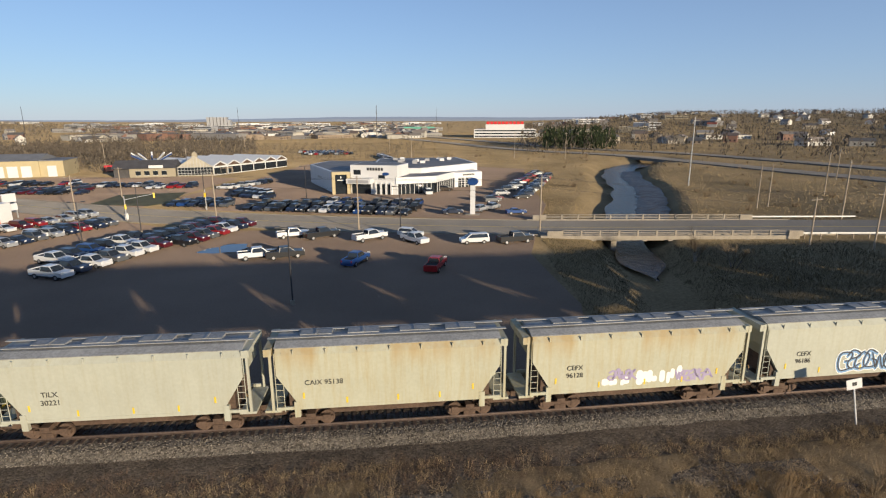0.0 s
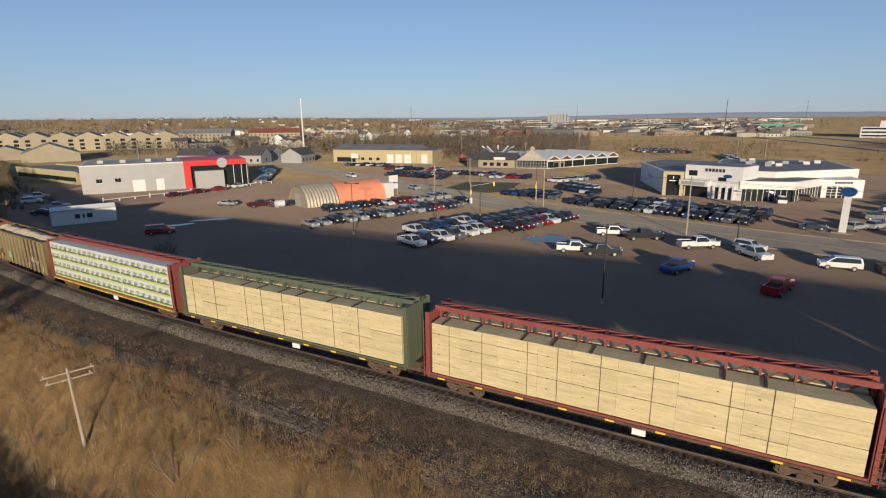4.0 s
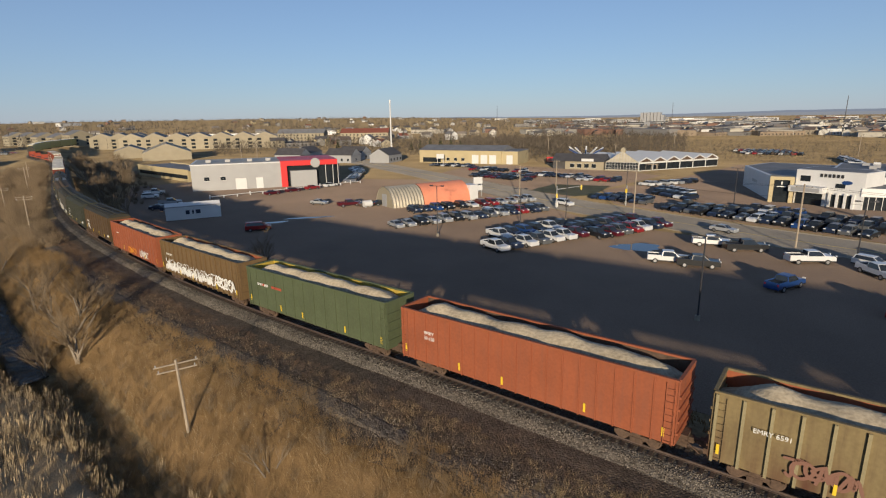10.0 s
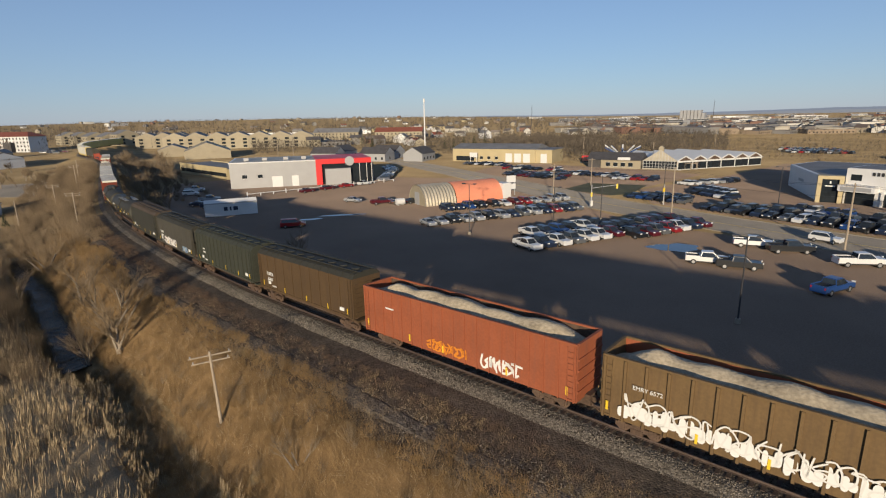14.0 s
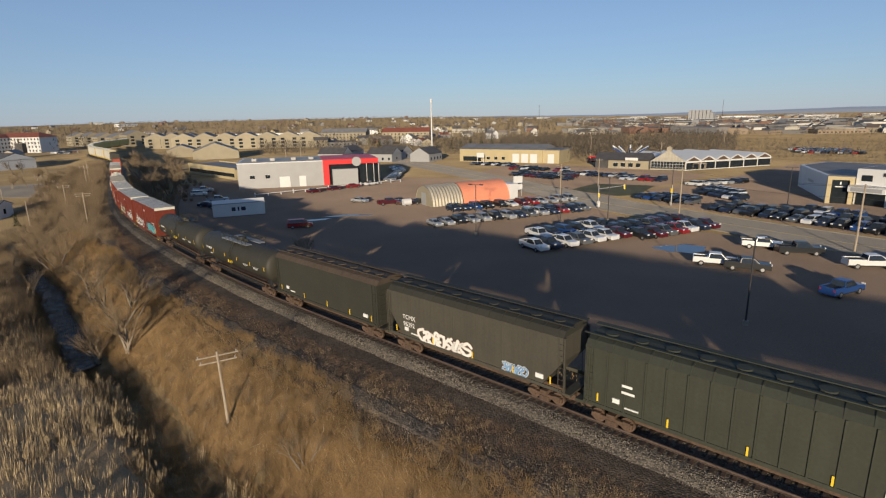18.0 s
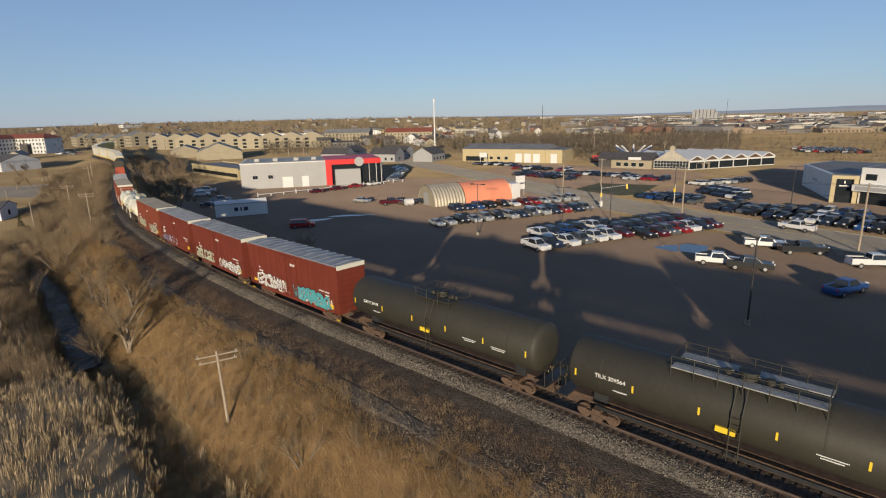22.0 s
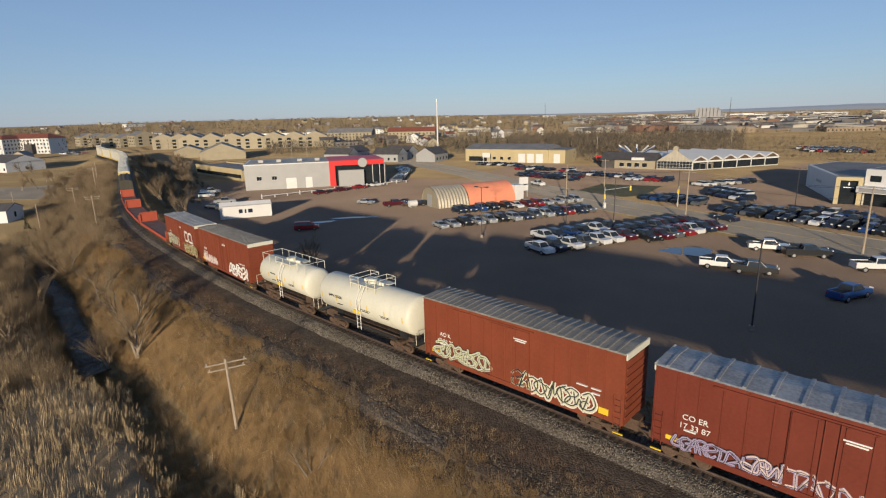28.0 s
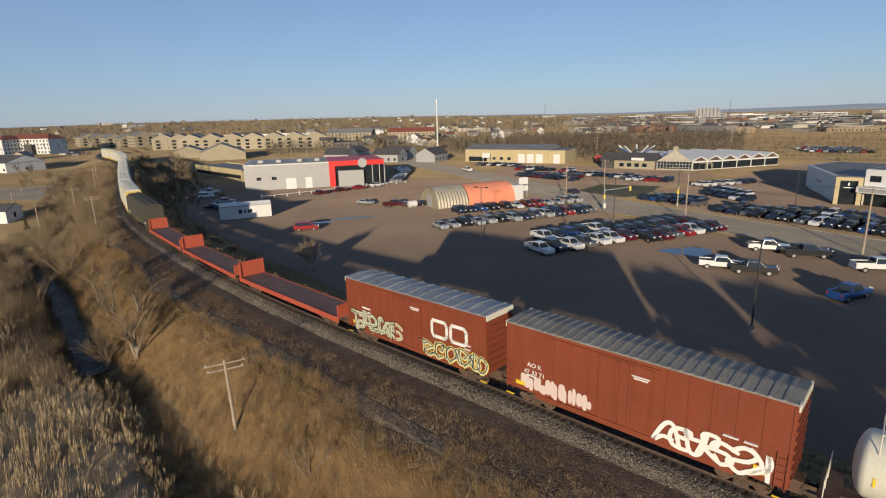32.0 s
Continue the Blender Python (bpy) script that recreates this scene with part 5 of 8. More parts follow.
SHAPES = {
    # half width, length, body side profile, cabin foot x0 x1, cabin roof x0 x1, belt height, roof height, wheel x
    "sedan": (0.90, 4.75, [(-2.37, 0.42), (-2.35, 0.92), (-2.2, 1.02), (-1.3, 1.02), (1.0, 0.98), (2.15, 0.80), (2.37, 0.62), (2.37, 0.30), (-2.37, 0.30)], (-1.75, 1.15), (-0.95, 0.25), 0.98, 1.46, 1.4),
    "suv": (0.94, 4.70, [(-2.35, 0.45), (-2.35, 1.10), (-2.2, 1.16), (0.9, 1.10), (2.1, 0.98), (2.35, 0.78), (2.35, 0.34), (-2.35, 0.34)], (-2.25, 1.15), (-2.0, 0.35), 1.10, 1.72, 1.4),
    "van": (0.97, 5.10, [(-2.55, 0.42), (-2.55, 1.15), (1.3, 1.12), (2.3, 0.95), (2.55, 0.72), (2.55, 0.32), (-2.55, 0.32)], (-2.5, 1.75), (-2.35, 0.75), 1.12, 1.85, 1.55),
    "pickup": (1.0, 5.95, [(-2.97, 0.55), (-2.97, 1.18), (0.9, 1.18), (1.25, 1.22), (2.75, 1.12), (2.97, 0.92), (2.97, 0.42), (-2.97, 0.42)], (-0.95, 1.55), (-0.80, 0.75), 1.18, 1.92, 1.85),
    "big_pickup": (1.03, 6.5, [(-3.25, 0.62), (-3.25, 1.28), (0.9, 1.28), (1.45, 1.34), (3.0, 1.26), (3.25, 1.02), (3.25, 0.48), (-3.25, 0.48)], (-0.85, 1.75), (-0.7, 0.95), 1.28, 2.05, 2.05),
}
NAMES = dict(sedan=("sedan", "saloon car"), suv=("suv", "suv"), van=("van", "van"), pickup=("pickup_truck", "pickup truck"), big_pickup=("pickup_truck", "pickup truck"))
MASTERS = {}


def vehicle(kind, colour, near=True):
    """One vehicle at the origin, nose along +x; copies share its meshes."""
    if (kind, colour, near) in MASTERS:
        return MASTERS[kind, colour, near]
    hw, L, prof, foot, top, belt, roof, wx = SHAPES[kind]
    nm, cat = NAMES[kind]
    car = thing(nm, f"{colour if colour != 'bright' else 'bright red'} {cat} parked on the lot", cat, "parked vehicles")
    paint = CARPAINT[colour]
    bm = bmesh.new()
    inner = [(x, z) for x, z in prof]
    loft(bm, [[(x * 0.985, -hw, z + 0.03) for x, z in inner], [(x, -hw * 0.93, z) for x, z in inner], [(x, hw * 0.93, z) for x, z in inner], [(x * 0.985, hw, z + 0.03) for x, z in inner]])
    body = part("body", fix(bm), paint, car)
    sill = B((-L / 2 + 0.04, L / 2 - 0.04, -hw - 0.012, hw + 0.012, prof[-1][1] - 0.03, prof[-1][1] + 0.13))
    if near:
        part("sill_cladding", sill, TYRE, car, "black lower cladding")
    if "pickup" in kind:
        b0, b1 = -L / 2 + 0.1, foot[0] - 0.08
        part("cargo_bed", B((b0, b1, -hw + 0.16, hw - 0.16, belt + 0.003, belt + 0.012)), TYRE, car, "dark open cargo bed")
        part("bed_wall", B((b0 - 0.06, b1, -hw * 0.93, -hw + 0.16, belt, belt + 0.14), (b0 - 0.06, b1, hw - 0.16, hw * 0.93, belt, belt + 0.14), (b0 - 0.08, b0, -hw + 0.16, hw - 0.16, belt, belt + 0.14)), paint, car)
    bm = bmesh.new()
    a, b = hw * 0.91, hw * 0.74
    lo = [(foot[0], -a, belt - 0.03), (foot[1], -a, belt - 0.03), (foot[1], a, belt - 0.03), (foot[0], a, belt - 0.03)]
    hi = [(top[0], -b, roof - 0.05), (top[1], -b, roof - 0.05), (top[1], b, roof - 0.05), (top[0], b, roof - 0.05)]
    cap = [(top[0] + 0.1, -b + 0.1, roof), (top[1] - 0.1, -b + 0.1, roof), (top[1] - 0.1, b - 0.1, roof), (top[0] + 0.1, b - 0.1, roof)]
    if near:
        part("cabin", fix(loft(bm, [lo, hi, cap])), paint, car)
        cx, cz = (foot[0] + foot[1]) / 2, (belt + roof) / 2
        for k, nm in enumerate(("side_window", "windscreen", "side_window", "rear_window")):
            q = [Vector(v) for v in (lo[k], lo[(k + 1) % 4], hi[(k + 1) % 4], hi[k])]
            c = sum(q, Vector()) / 4
            nrm = (q[1] - q[0]).cross(q[3] - q[0]).normalized()
            if nrm.dot(c - Vector((cx, 0, cz))) < 0:
                nrm = -nrm
            p4 = [c + (v - c) * 0.9 + nrm * 0.012 for v in q]
            bm = bmesh.new()
            loft(bm, [[v - nrm * 0.03 for v in p4], p4])
            part(nm, fix(bm), GLASS, car)
    else:
        part("window_glass", fix(loft(bm, [lo, hi])), GLASS, car, "dark tinted windows")
        part("roof", fix(loft(bmesh.new(), [[(v[0], v[1] * 1.03, v[2] - 0.01) for v in hi], cap])), paint, car)
    r = 1.0 if kind not in ("pickup", "big_pickup") else 1.12
    for x in (-wx, wx):
        for y, rz in ((-hw + 0.08, 180), (hw - 0.08, 0)):
            w = share("wheel", TYRE_ME, car, pose(x, y, 0.36 * r, 0, 0, rz) @ Matrix.Diagonal((r, 1, r, 1)))
    zl = prof[-4][1] - 0.02
    for s in (-1, 1) if near else ():
        part("headlight", B((L / 2 - 0.10, L / 2 + 0.012, s * hw * 0.74 - 0.2, s * hw * 0.74 + 0.2, zl - 0.06, zl + 0.14)), LAMPWHITE, car)
        part("tail_light", B((-L / 2 - 0.012, -L / 2 + 0.08, s * hw * 0.82 - 0.09, s * hw * 0.82 + 0.09, belt - 0.28, belt - 0.04)), LAMPRED, car)
    car.location = (0, 0, 0)
    MASTERS[kind, colour, near] = car
    return car


USED = set()
MIX = ["black", "navy", "grey", "white", "black", "silver", "navy", "grey", "maroon", "white", "black", "red", "brown"]


def park(kind, colour, x, y, heading, label="", z=0.03):
    near = y < 126 and x > -130
    m = vehicle(kind, colour, near)
    p = pose(x, y, z, 0, 0, heading)
    if (kind, colour, near) not in USED:
        USED.add((kind, colour, near))
        m.matrix_world = p
        ob = m
    else:
        ob = copy_thing(m, p)
    if label:
        tagged(ob, label)
    return ob


def row(start, step, n, heading, kinds, colours, seed, gaps=0.04):
    r = random.Random(seed)
    for k in range(n):
        if r.random() < gaps:
            continue
        c = colours[k % len(colours)] if isinstance(colours, list) and len(colours) <= n else r.choice(colours or MIX)
        kd = r.choice(kinds)
        park(kd, c, start[0] + step[0] * k + r.uniform(-0.3, 0.3), start[1] + step[1] * k + r.uniform(-0.12, 0.12), heading + r.uniform(-3, 3))


DARK = ["black", "navy", "grey", "black", "navy", "black", "grey", "white", "navy", "black", "blue"]
P, S, E = ["pickup"], ["suv", "suv", "sedan"], ["suv", "sedan", "sedan", "van"]
# main lot: two blocks of new pickups, and long lines of cars
row((-53.4, 71.2), (0.75, 2.95), 7, -15, P, ["white", "navy", "white", "grey", "white", "white", "maroon"], 1, 0)
row((-58.4, 79.0), (0.75, 2.95), 6, -15, P + ["suv"], ["white", "navy", "blue", "black", "white", "black"], 2, 0)
row((-45.2, 90.8), (0.80, 2.75), 7, -15, P, ["black", "maroon", "grey", "red", "white", "navy", "maroon"], 3, 0)
row((-51.0, 92.0), (0.80, 2.75), 7, -15, P + ["suv"], ["navy", "black", "navy", "grey", "maroon", "navy", "maroon"], 4, 0)
row((-81.0, 73.4), (0.93, 2.72), 14, -18, S, ["silver", "silver", "black", "silver", "silver", "black", "silver", "navy", "grey", "silver", "navy", "red", "navy", "grey"], 5, 0)
row((-75.0, 97.0), (0.93, 2.72), 5, -18, S, ["white", "black", "navy", "grey", "white"], 6, 0)
row((-91.0, 88.4), (0.95, 2.75), 4, -18, S, ["navy", "navy", "blue", "black"], 7, 0)
row((-86.5, 100.2), (0.95, 2.75), 8, -18, S, ["black", "white", "maroon", "red", "silver", "silver", "silver", "silver"], 8, 0)
for x, y, k, c, h in ((-120, 81, "sedan", "silver", 20), (-111, 84, "pickup", "maroon", 70), (-107.5, 87, "sedan", "brown", 75), (-106, 90.5, "sedan", "black", 80)):
    park(k, c, x, y, h)
# loose trucks by the road
park("big_pickup", "white", -12.4, 94.6, 38, "white crew-cab pickup with a long bed")
park("big_pickup", "black", -21.6, 96.6, 36, "black crew-cab pickup beside a white one")
park("pickup", "white", -27.0, 97.0, 24, "white pickup behind a black pickup")
park("pickup", "white", -28.4, 81.6, 24, "white pickup nose to nose with a black one")
park("pickup", "black", -24.2, 82.0, 24, "black pickup beside a lamp post")
park("pickup", "blue", -12.4, 78.6, 72, "bright blue pickup standing alone")
park("pickup", "bright", -0.2, 75.4, 76, "red pickup standing alone")
park("suv", "white", -5.2, 97.4, -20, "white crossover by the road")
park("pickup", "white", -4.2, 92.6, -48, "white pickup seen from its tail")
park("van", "white", 6.4, 92.0, 190, "white boxy four-wheel drive")
park("big_pickup", "black", 13.6, 92.4, 20, "black crew-cab pickup by the bridge end")
# showroom front lines along the road
row((-46, 128.7), (2.72, -0.56), 15, 258, S + ["pickup"], DARK, 9)
row((-44, 134.6), (2.72, -0.52), 15, 78, S + ["pickup"], DARK, 10)
row((-30, 137.6), (2.72, -0.45), 10, 258, S + ["pickup"], DARK, 11)
row((-67.5, 134.6), (2.7, -0.2), 6, 265, S, ["navy", "blue", "navy", "black", "navy", "grey"], 12, 0)
row((-64.0, 140.2), (2.7, -0.2), 4, 265, S, ["navy", "navy", "black", "navy"], 13, 0)
row((-60.5, 160.5), (2.5, -1.6), 5, 250, S, ["navy", "white", "white", "white", "white"], 14, 0)
row((-57.5, 151.5), (2.5, -1.2), 5, 250, S, ["black", "navy", "navy", "white", "navy"], 15, 0)
row((-68, 168), (1.3, 2.6), 7, 170, S, ["white", "white", "silver", "white", "silver", "navy", "black"], 16, 0)
# garden-centre lot and the lots beyond the road
row((-131, 158.0), (2.75, -0.1), 10, 270, E, MIX, 17)
row((-131, 164.5), (2.75, -0.1), 9, 90, E, MIX, 18)
row((-118, 172.5), (2.75, 0.3), 10, 270, E, MIX, 19)
row((-92, 170), (2.9, 0.7), 5, 270, E, ["white", "white", "bright", "bright", "navy"], 20, 0)
row((-146, 176), (2.75, 0.6), 9, 270, E, MIX, 21)
row((-175, 182), (2.75, 0.6), 8, 270, E, MIX, 22)
# used cars down the showroom's far side
row((13.5, 140), (1.42, 4.2), 18, 20, S, ["grey", "maroon", "red", "silver", "white", "grey", "white", "silver", "navy", "white", "bright", "bright"], 23)
row((22.5, 146), (1.3, 4.2), 14, 200, S, MIX, 24)
for x, y, k, c, h in ((17.6, 121.5, "sedan", "blue", 10), (3.0, 121.8, "sedan", "navy", 10), (9.8, 125.4, "suv", "silver", 60), (13.0, 128.8, "suv", "silver", 60), (1.5, 162.5, "suv", "brown", -10), (-3.6, 155.0, "van", "white", 100)):
    park(k, c, x, y, h)
# far storage yard
for k in range(4):
    row((-92 + 4.0 * k, 352 - 7 * k), (3.0, 0.4), 9, 85, ["pickup", "suv", "van"], ["white", "bright", "silver", "navy", "brown", "white", "grey", "red", "black"], 30 + k)
row((-36, 318), (0.8, -3.0), 12, 0, ["suv", "pickup"], ["white", "silver", "white", "white"], 40)
# red-fronted showroom: front line and yard
row((-154.5, 117), (-2.0, 2.0), 12, 225, S, ["navy", "black", "navy", "silver", "silver", "white", "silver", "silver"], 41)
row((-176.5, 139), (-2.4, 1.4), 8, 240, S, MIX, 42)
row((-148.0, 83), (-0.4, 7.5), 4, 90, ["sedan"], ["maroon", "maroon", "red", "white"], 43, 0)
park("van", "bright", -100.8, 53.2, 62, "bright red van with dark windows", 0.03)
park("suv", "white", -170, 56, 70)
park("sedan", "navy", -146, 50, 60)
park("pickup", "white", -178, 60, 70)
for k, (x, y) in enumerate(((-141, 51), (-144, 55), (-152, 55))):
    park(["suv", "sedan", "pickup"][k], ["navy", "white", "silver"][k], x, y, 62 + 5 * k)
# hotel car park
row((-520, 78), (-3.2, -1.0), 8, 70, S, MIX, 44)
row((-506, 70), (-3.2, -1.0), 7, 70, S, MIX, 45)

# vehicles on the road: way points of (seconds, x, y)
DRIVES = []


def drive(kind, colour, stations, label):
    m = vehicle(kind, colour)
    ob = copy_thing(m, pose(0, 0, 0)) if (kind, colour, True) in USED else m
    USED.add((kind, colour, True))
    tagged(ob, label, group="traffic on the road")
    rows = []
    for i in range(65):
        t = i / 2
        x, y = (np.interp(t, [s[0] for s in stations], [s[k] for s in stations]) for k in (1, 2))
        x2, y2 = (np.interp(t + 0.3, [s[0] for s in stations], [s[k] for s in stations]) for k in (1, 2))
        if math.hypot(x2 - x, y2 - y) > 0.05:
            h = math.degrees(math.atan2(y2 - y, x2 - x))
        elif not rows:
            h = 0
        rows.append((t, pose(x, y, 0.07, 0, 0, h)))
    DRIVES.append((ob, rows))


def traffic(kind, colour, t0, s0, speed, lane, label):
    """Along the road at a steady speed: at second t0 it is s0 metres west of x = 0."""
    d = np.gradient(ROAD, axis=0)
    d /= np.linalg.norm(d, axis=1)[:, None]
    lanepath = ROAD + np.c_[-d[:, 1], d[:, 0]] * lane
    arc = np.r_[0, np.cumsum(np.hypot(*np.diff(lanepath, axis=0).T))]
    zero = np.interp(0, -lanepath[:, 0], arc)
    st = []
    for i in range(70):
        a = zero + s0 + (i / 2 - t0) * speed
        st.append((i / 2, float(np.interp(a, arc, lanepath[:, 0])), float(np.interp(a, arc, lanepath[:, 1]))))
    drive(kind, colour, st, label)


traffic("sedan", "silver", 9.0, 41.0, -12.0, 2.2, "silver saloon car driving along the road")
traffic("sedan", "black", 7.0, 37.5, -12.0, 5.0, "dark saloon car driving along the road")
traffic("suv", "white", 14.0, 19.5, -12.5, 2.2, "white car driving along the road")
traffic("pickup", "white", 23.5, 48.5, 14.0, -3.0, "white pickup driving down the road")
traffic("sedan", "navy", 28.0, 42.0, 12.5, -3.2, "dark car driving down the road")


# ---- buildings ----
def footprint(name, pts, z0, z1, material, parent, label=""):
    bm = slab(bmesh.new(), pts, z0, z1)
    bmesh.ops.triangulate(bm, faces=[f for f in bm.faces if len(f.verts) > 4])
    return part(name, fix(bm), material, parent, label)


def frame_box(t, x0, x1, y0, y1, z0, z1, name, material, label=""):
    return part(name, B((x0, x1, y0, y1, z0, z1)), material, t, label)


def at_front(a, b):
    """A pose at a, with x along the front from a to b and y into the building."""
    return pose(a[0], a[1], 0, 0, 0, math.degrees(math.atan2(b[1] - a[1], b[0] - a[0])))


def window_row(t, xs, w, z0, z1, y=-0.03, trim=None, name="window"):
    for x in xs:
        wd = part(name, B((x - w / 2, x + w / 2, y - 0.02, y + 0.1, z0, z1)), GLASS, t)
        part("window_frame", B((x - w / 2 - 0.08, x + w / 2 + 0.08, y - 0.05, y + 0.06, z0 - 0.1, z0), (x - w / 2 - 0.08, x + w / 2 + 0.08, y - 0.05, y + 0.06, z1, z1 + 0.08)), trim or WHITE, wd)


def red_showroom():
    t = thing("car_showroom", "grey metal showroom with a red front and round glass end", "building", m=at_front((-175.3, 70.6), (-157.3, 105.5)))
    frame_box(t, 0, 28, 0, 24, -0.2, 8.2, "wall", GREY, "grey metal cladding")
    bm = bmesh.new()
    for x in np.arange(1, 28, 1.2):
        box(bm, x - 0.03, x + 0.03, -0.05, 0.0, 0, 8.2)
    part("cladding_seam", bm, GREY, t)
    frame_box(t, -0.2, 28, -0.12, 24.2, 8.2, 8.5, "parapet", WHITE)
    frame_box(t, 0.6, 27.6, 0.6, 23.4, 8.25, 8.52, "roof", GALV, "pale membrane roof")
    frame_box(t, 28, 44, 0.6, 22, -0.2, 7.6, "wall", GLASS, "glazed front")
    part("red_portal", B((27.6, 46.5, -0.5, 22.5, 7.0, 8.7), (27.6, 29.6, -0.5, 22, 0, 7.0)), RED, t, "red portal band")
    frame_box(t, 30.6, 39.2, -1.6, 0.5, 0.0, 5.4, "entrance_screen", GREY, "grey entrance screen")
    bm = bmesh.new()
    ring = [(43.4 + 4.2 * math.cos(a), 4.2 + 4.2 * math.sin(a)) for a in np.linspace(-math.pi, math.pi, 25)[:-1]]
    loft(bm, [[(x, y, z) for x, y in ring] for z in (0, 6.9)])
    part("round_bay", fix(bm), GLASS, t, "round glass bay")
    for k in range(5):
        a = -2.4 + k * 0.6
        part("mullion", rod(bmesh.new(), (43.4 + 4.25 * math.cos(a), 4.2 + 4.25 * math.sin(a), 0), (43.4 + 4.25 * math.cos(a), 4.2 + 4.25 * math.sin(a), 6.9), 0.1), WHITE, t)
    bm = bmesh.new()
    rod(bm, (39, -0.53, 7.75), (39, -0.62, 7.75), 1.6, n=20)
    part("emblem_disc", fix(bm), GREY, t, "pale round emblem")
    window_row(t, (4.5, 9.4), 1.5, 3.2, 4.4)
    for x, w in ((14.8, 3.4), (20.6, 2.2)):
        part("loading_door", B((x - w / 2, x + w / 2, -0.08, 0.02, 0, 3.6)), WHITE, t, "white roller door")
    for x in (5, 11, 18, 24):
        part("roof_unit", B((x - 0.8, x + 0.8, 7, 9, 8.5, 9.4)), GREY, t)


def arch_hut():
    t = thing("arched_shed", "corrugated arched shed, half covered with a salmon tarp", "shed", m=pose(-103.8, 89.8, 0, 0, 0, 75.5))
    R = 4.7

    def arc(x0, x1, r, steps, wav=0.0):
        sec = []
        for x in np.arange(x0, x1 + 0.001, steps):
            rr = r + wav * math.cos(x / 0.45 * math.pi)
            sec.append([(x, -rr * math.cos(a), rr * math.sin(a) * 1.06) for a in np.linspace(0, math.pi, 25)])
        return loft(bmesh.new(), sec, closed=False)

    part("corrugated_shell", arc(0, 9.2, R, 0.225, 0.10), GALV, t, "bare galvanised corrugated shell", smooth=False)
    part("tarp_cover", arc(9.2, 23.6, R + 0.12, 1.2), ORANGE, t, "faded salmon tarp", smooth=True)
    for x in (0.1, 23.5):
        part("end_wall", fix(loft(bmesh.new(), [[(x + dx, -(R - 0.05) * math.cos(a), (R - 0.05) * 1.06 * math.sin(a)) for a in np.linspace(0, math.pi, 25)] for dx in (-0.05, 0.05)])), TANLIGHT, t)
    part("end_door", B((0.0, 0.08, -1.4, 1.2, 0, 3.2)), GREY, t)
    part("annex", B((23.6, 26.4, -4.6, -0.5, 0, 4.1)), WHITE, t, "white boxy annex")
    bm = bmesh.new()
    rod(bm, (-1.2, -1.0, 1.0), (1.0, -1.0, 1.0), 0.8, n=14)
    tank = thing("storage_tank", "small white storage tank beside the shed", "tank", m=pose(-107.2, 86.6, 0, 0, 0, 75))
    part("tank_shell", bm, WHITE, tank)
    part("tank_foot", B((-0.9, -0.6, -1.5, -0.5, 0, 0.5), (0.4, 0.7, -1.5, -0.5, 0, 0.5)), STEEL, tank)


def tan_warehouse():
    t = thing("warehouse", "long tan metal warehouse with white roller doors", "building", m=at_front((-196.6, 193.5), (-147.3, 209.3)))
    L = 51.8
    frame_box(t, 0, L - 8, 0, 20, -0.2, 6.2, "wall", TAN)
    bm = bmesh.new()
    loft(bm, [[(x, -0.4, 6.2), (x, 20.4, 6.2), (x, 10, 8.4)] for x in (-0.4, L - 7.8)])
    part("roof", fix(bm), ROOFGREY, t, "dull grey-green metal roof")
    frame_box(t, L - 8, L, 0.5, 18, -0.2, 6.0, "wing_wall", TAN)
    frame_box(t, L - 8, L + 0.3, 0.2, 18.2, 6.0, 6.3, "wing_roof", ROOFGREY)
    for x in (30.5, 35.0, 39.5):
        part("roller_door", B((x - 1.7, x + 1.7, -0.07, 0.03, 0, 4.2)), WHITE, t)
    part("roller_door", B((L - 5.5, L - 2.5, 0.42, 0.52, 0, 4.2)), WHITE, t)
    part("shop_front", B((2, 12, -0.06, 0.03, 0.3, 2.6)), GLASS, t)
    window_row(t, (16, 20, 24), 1.6, 1.2, 2.6)
    part("sign_board", B((12.6, 16.6, -6.2, -6.0, 2.6, 4.8), (12.9, 13.1, -6.2, -6.0, 0, 2.6), (16.1, 16.3, -6.2, -6.0, 0, 2.6)), WHITE, t, "white roadside sign board")


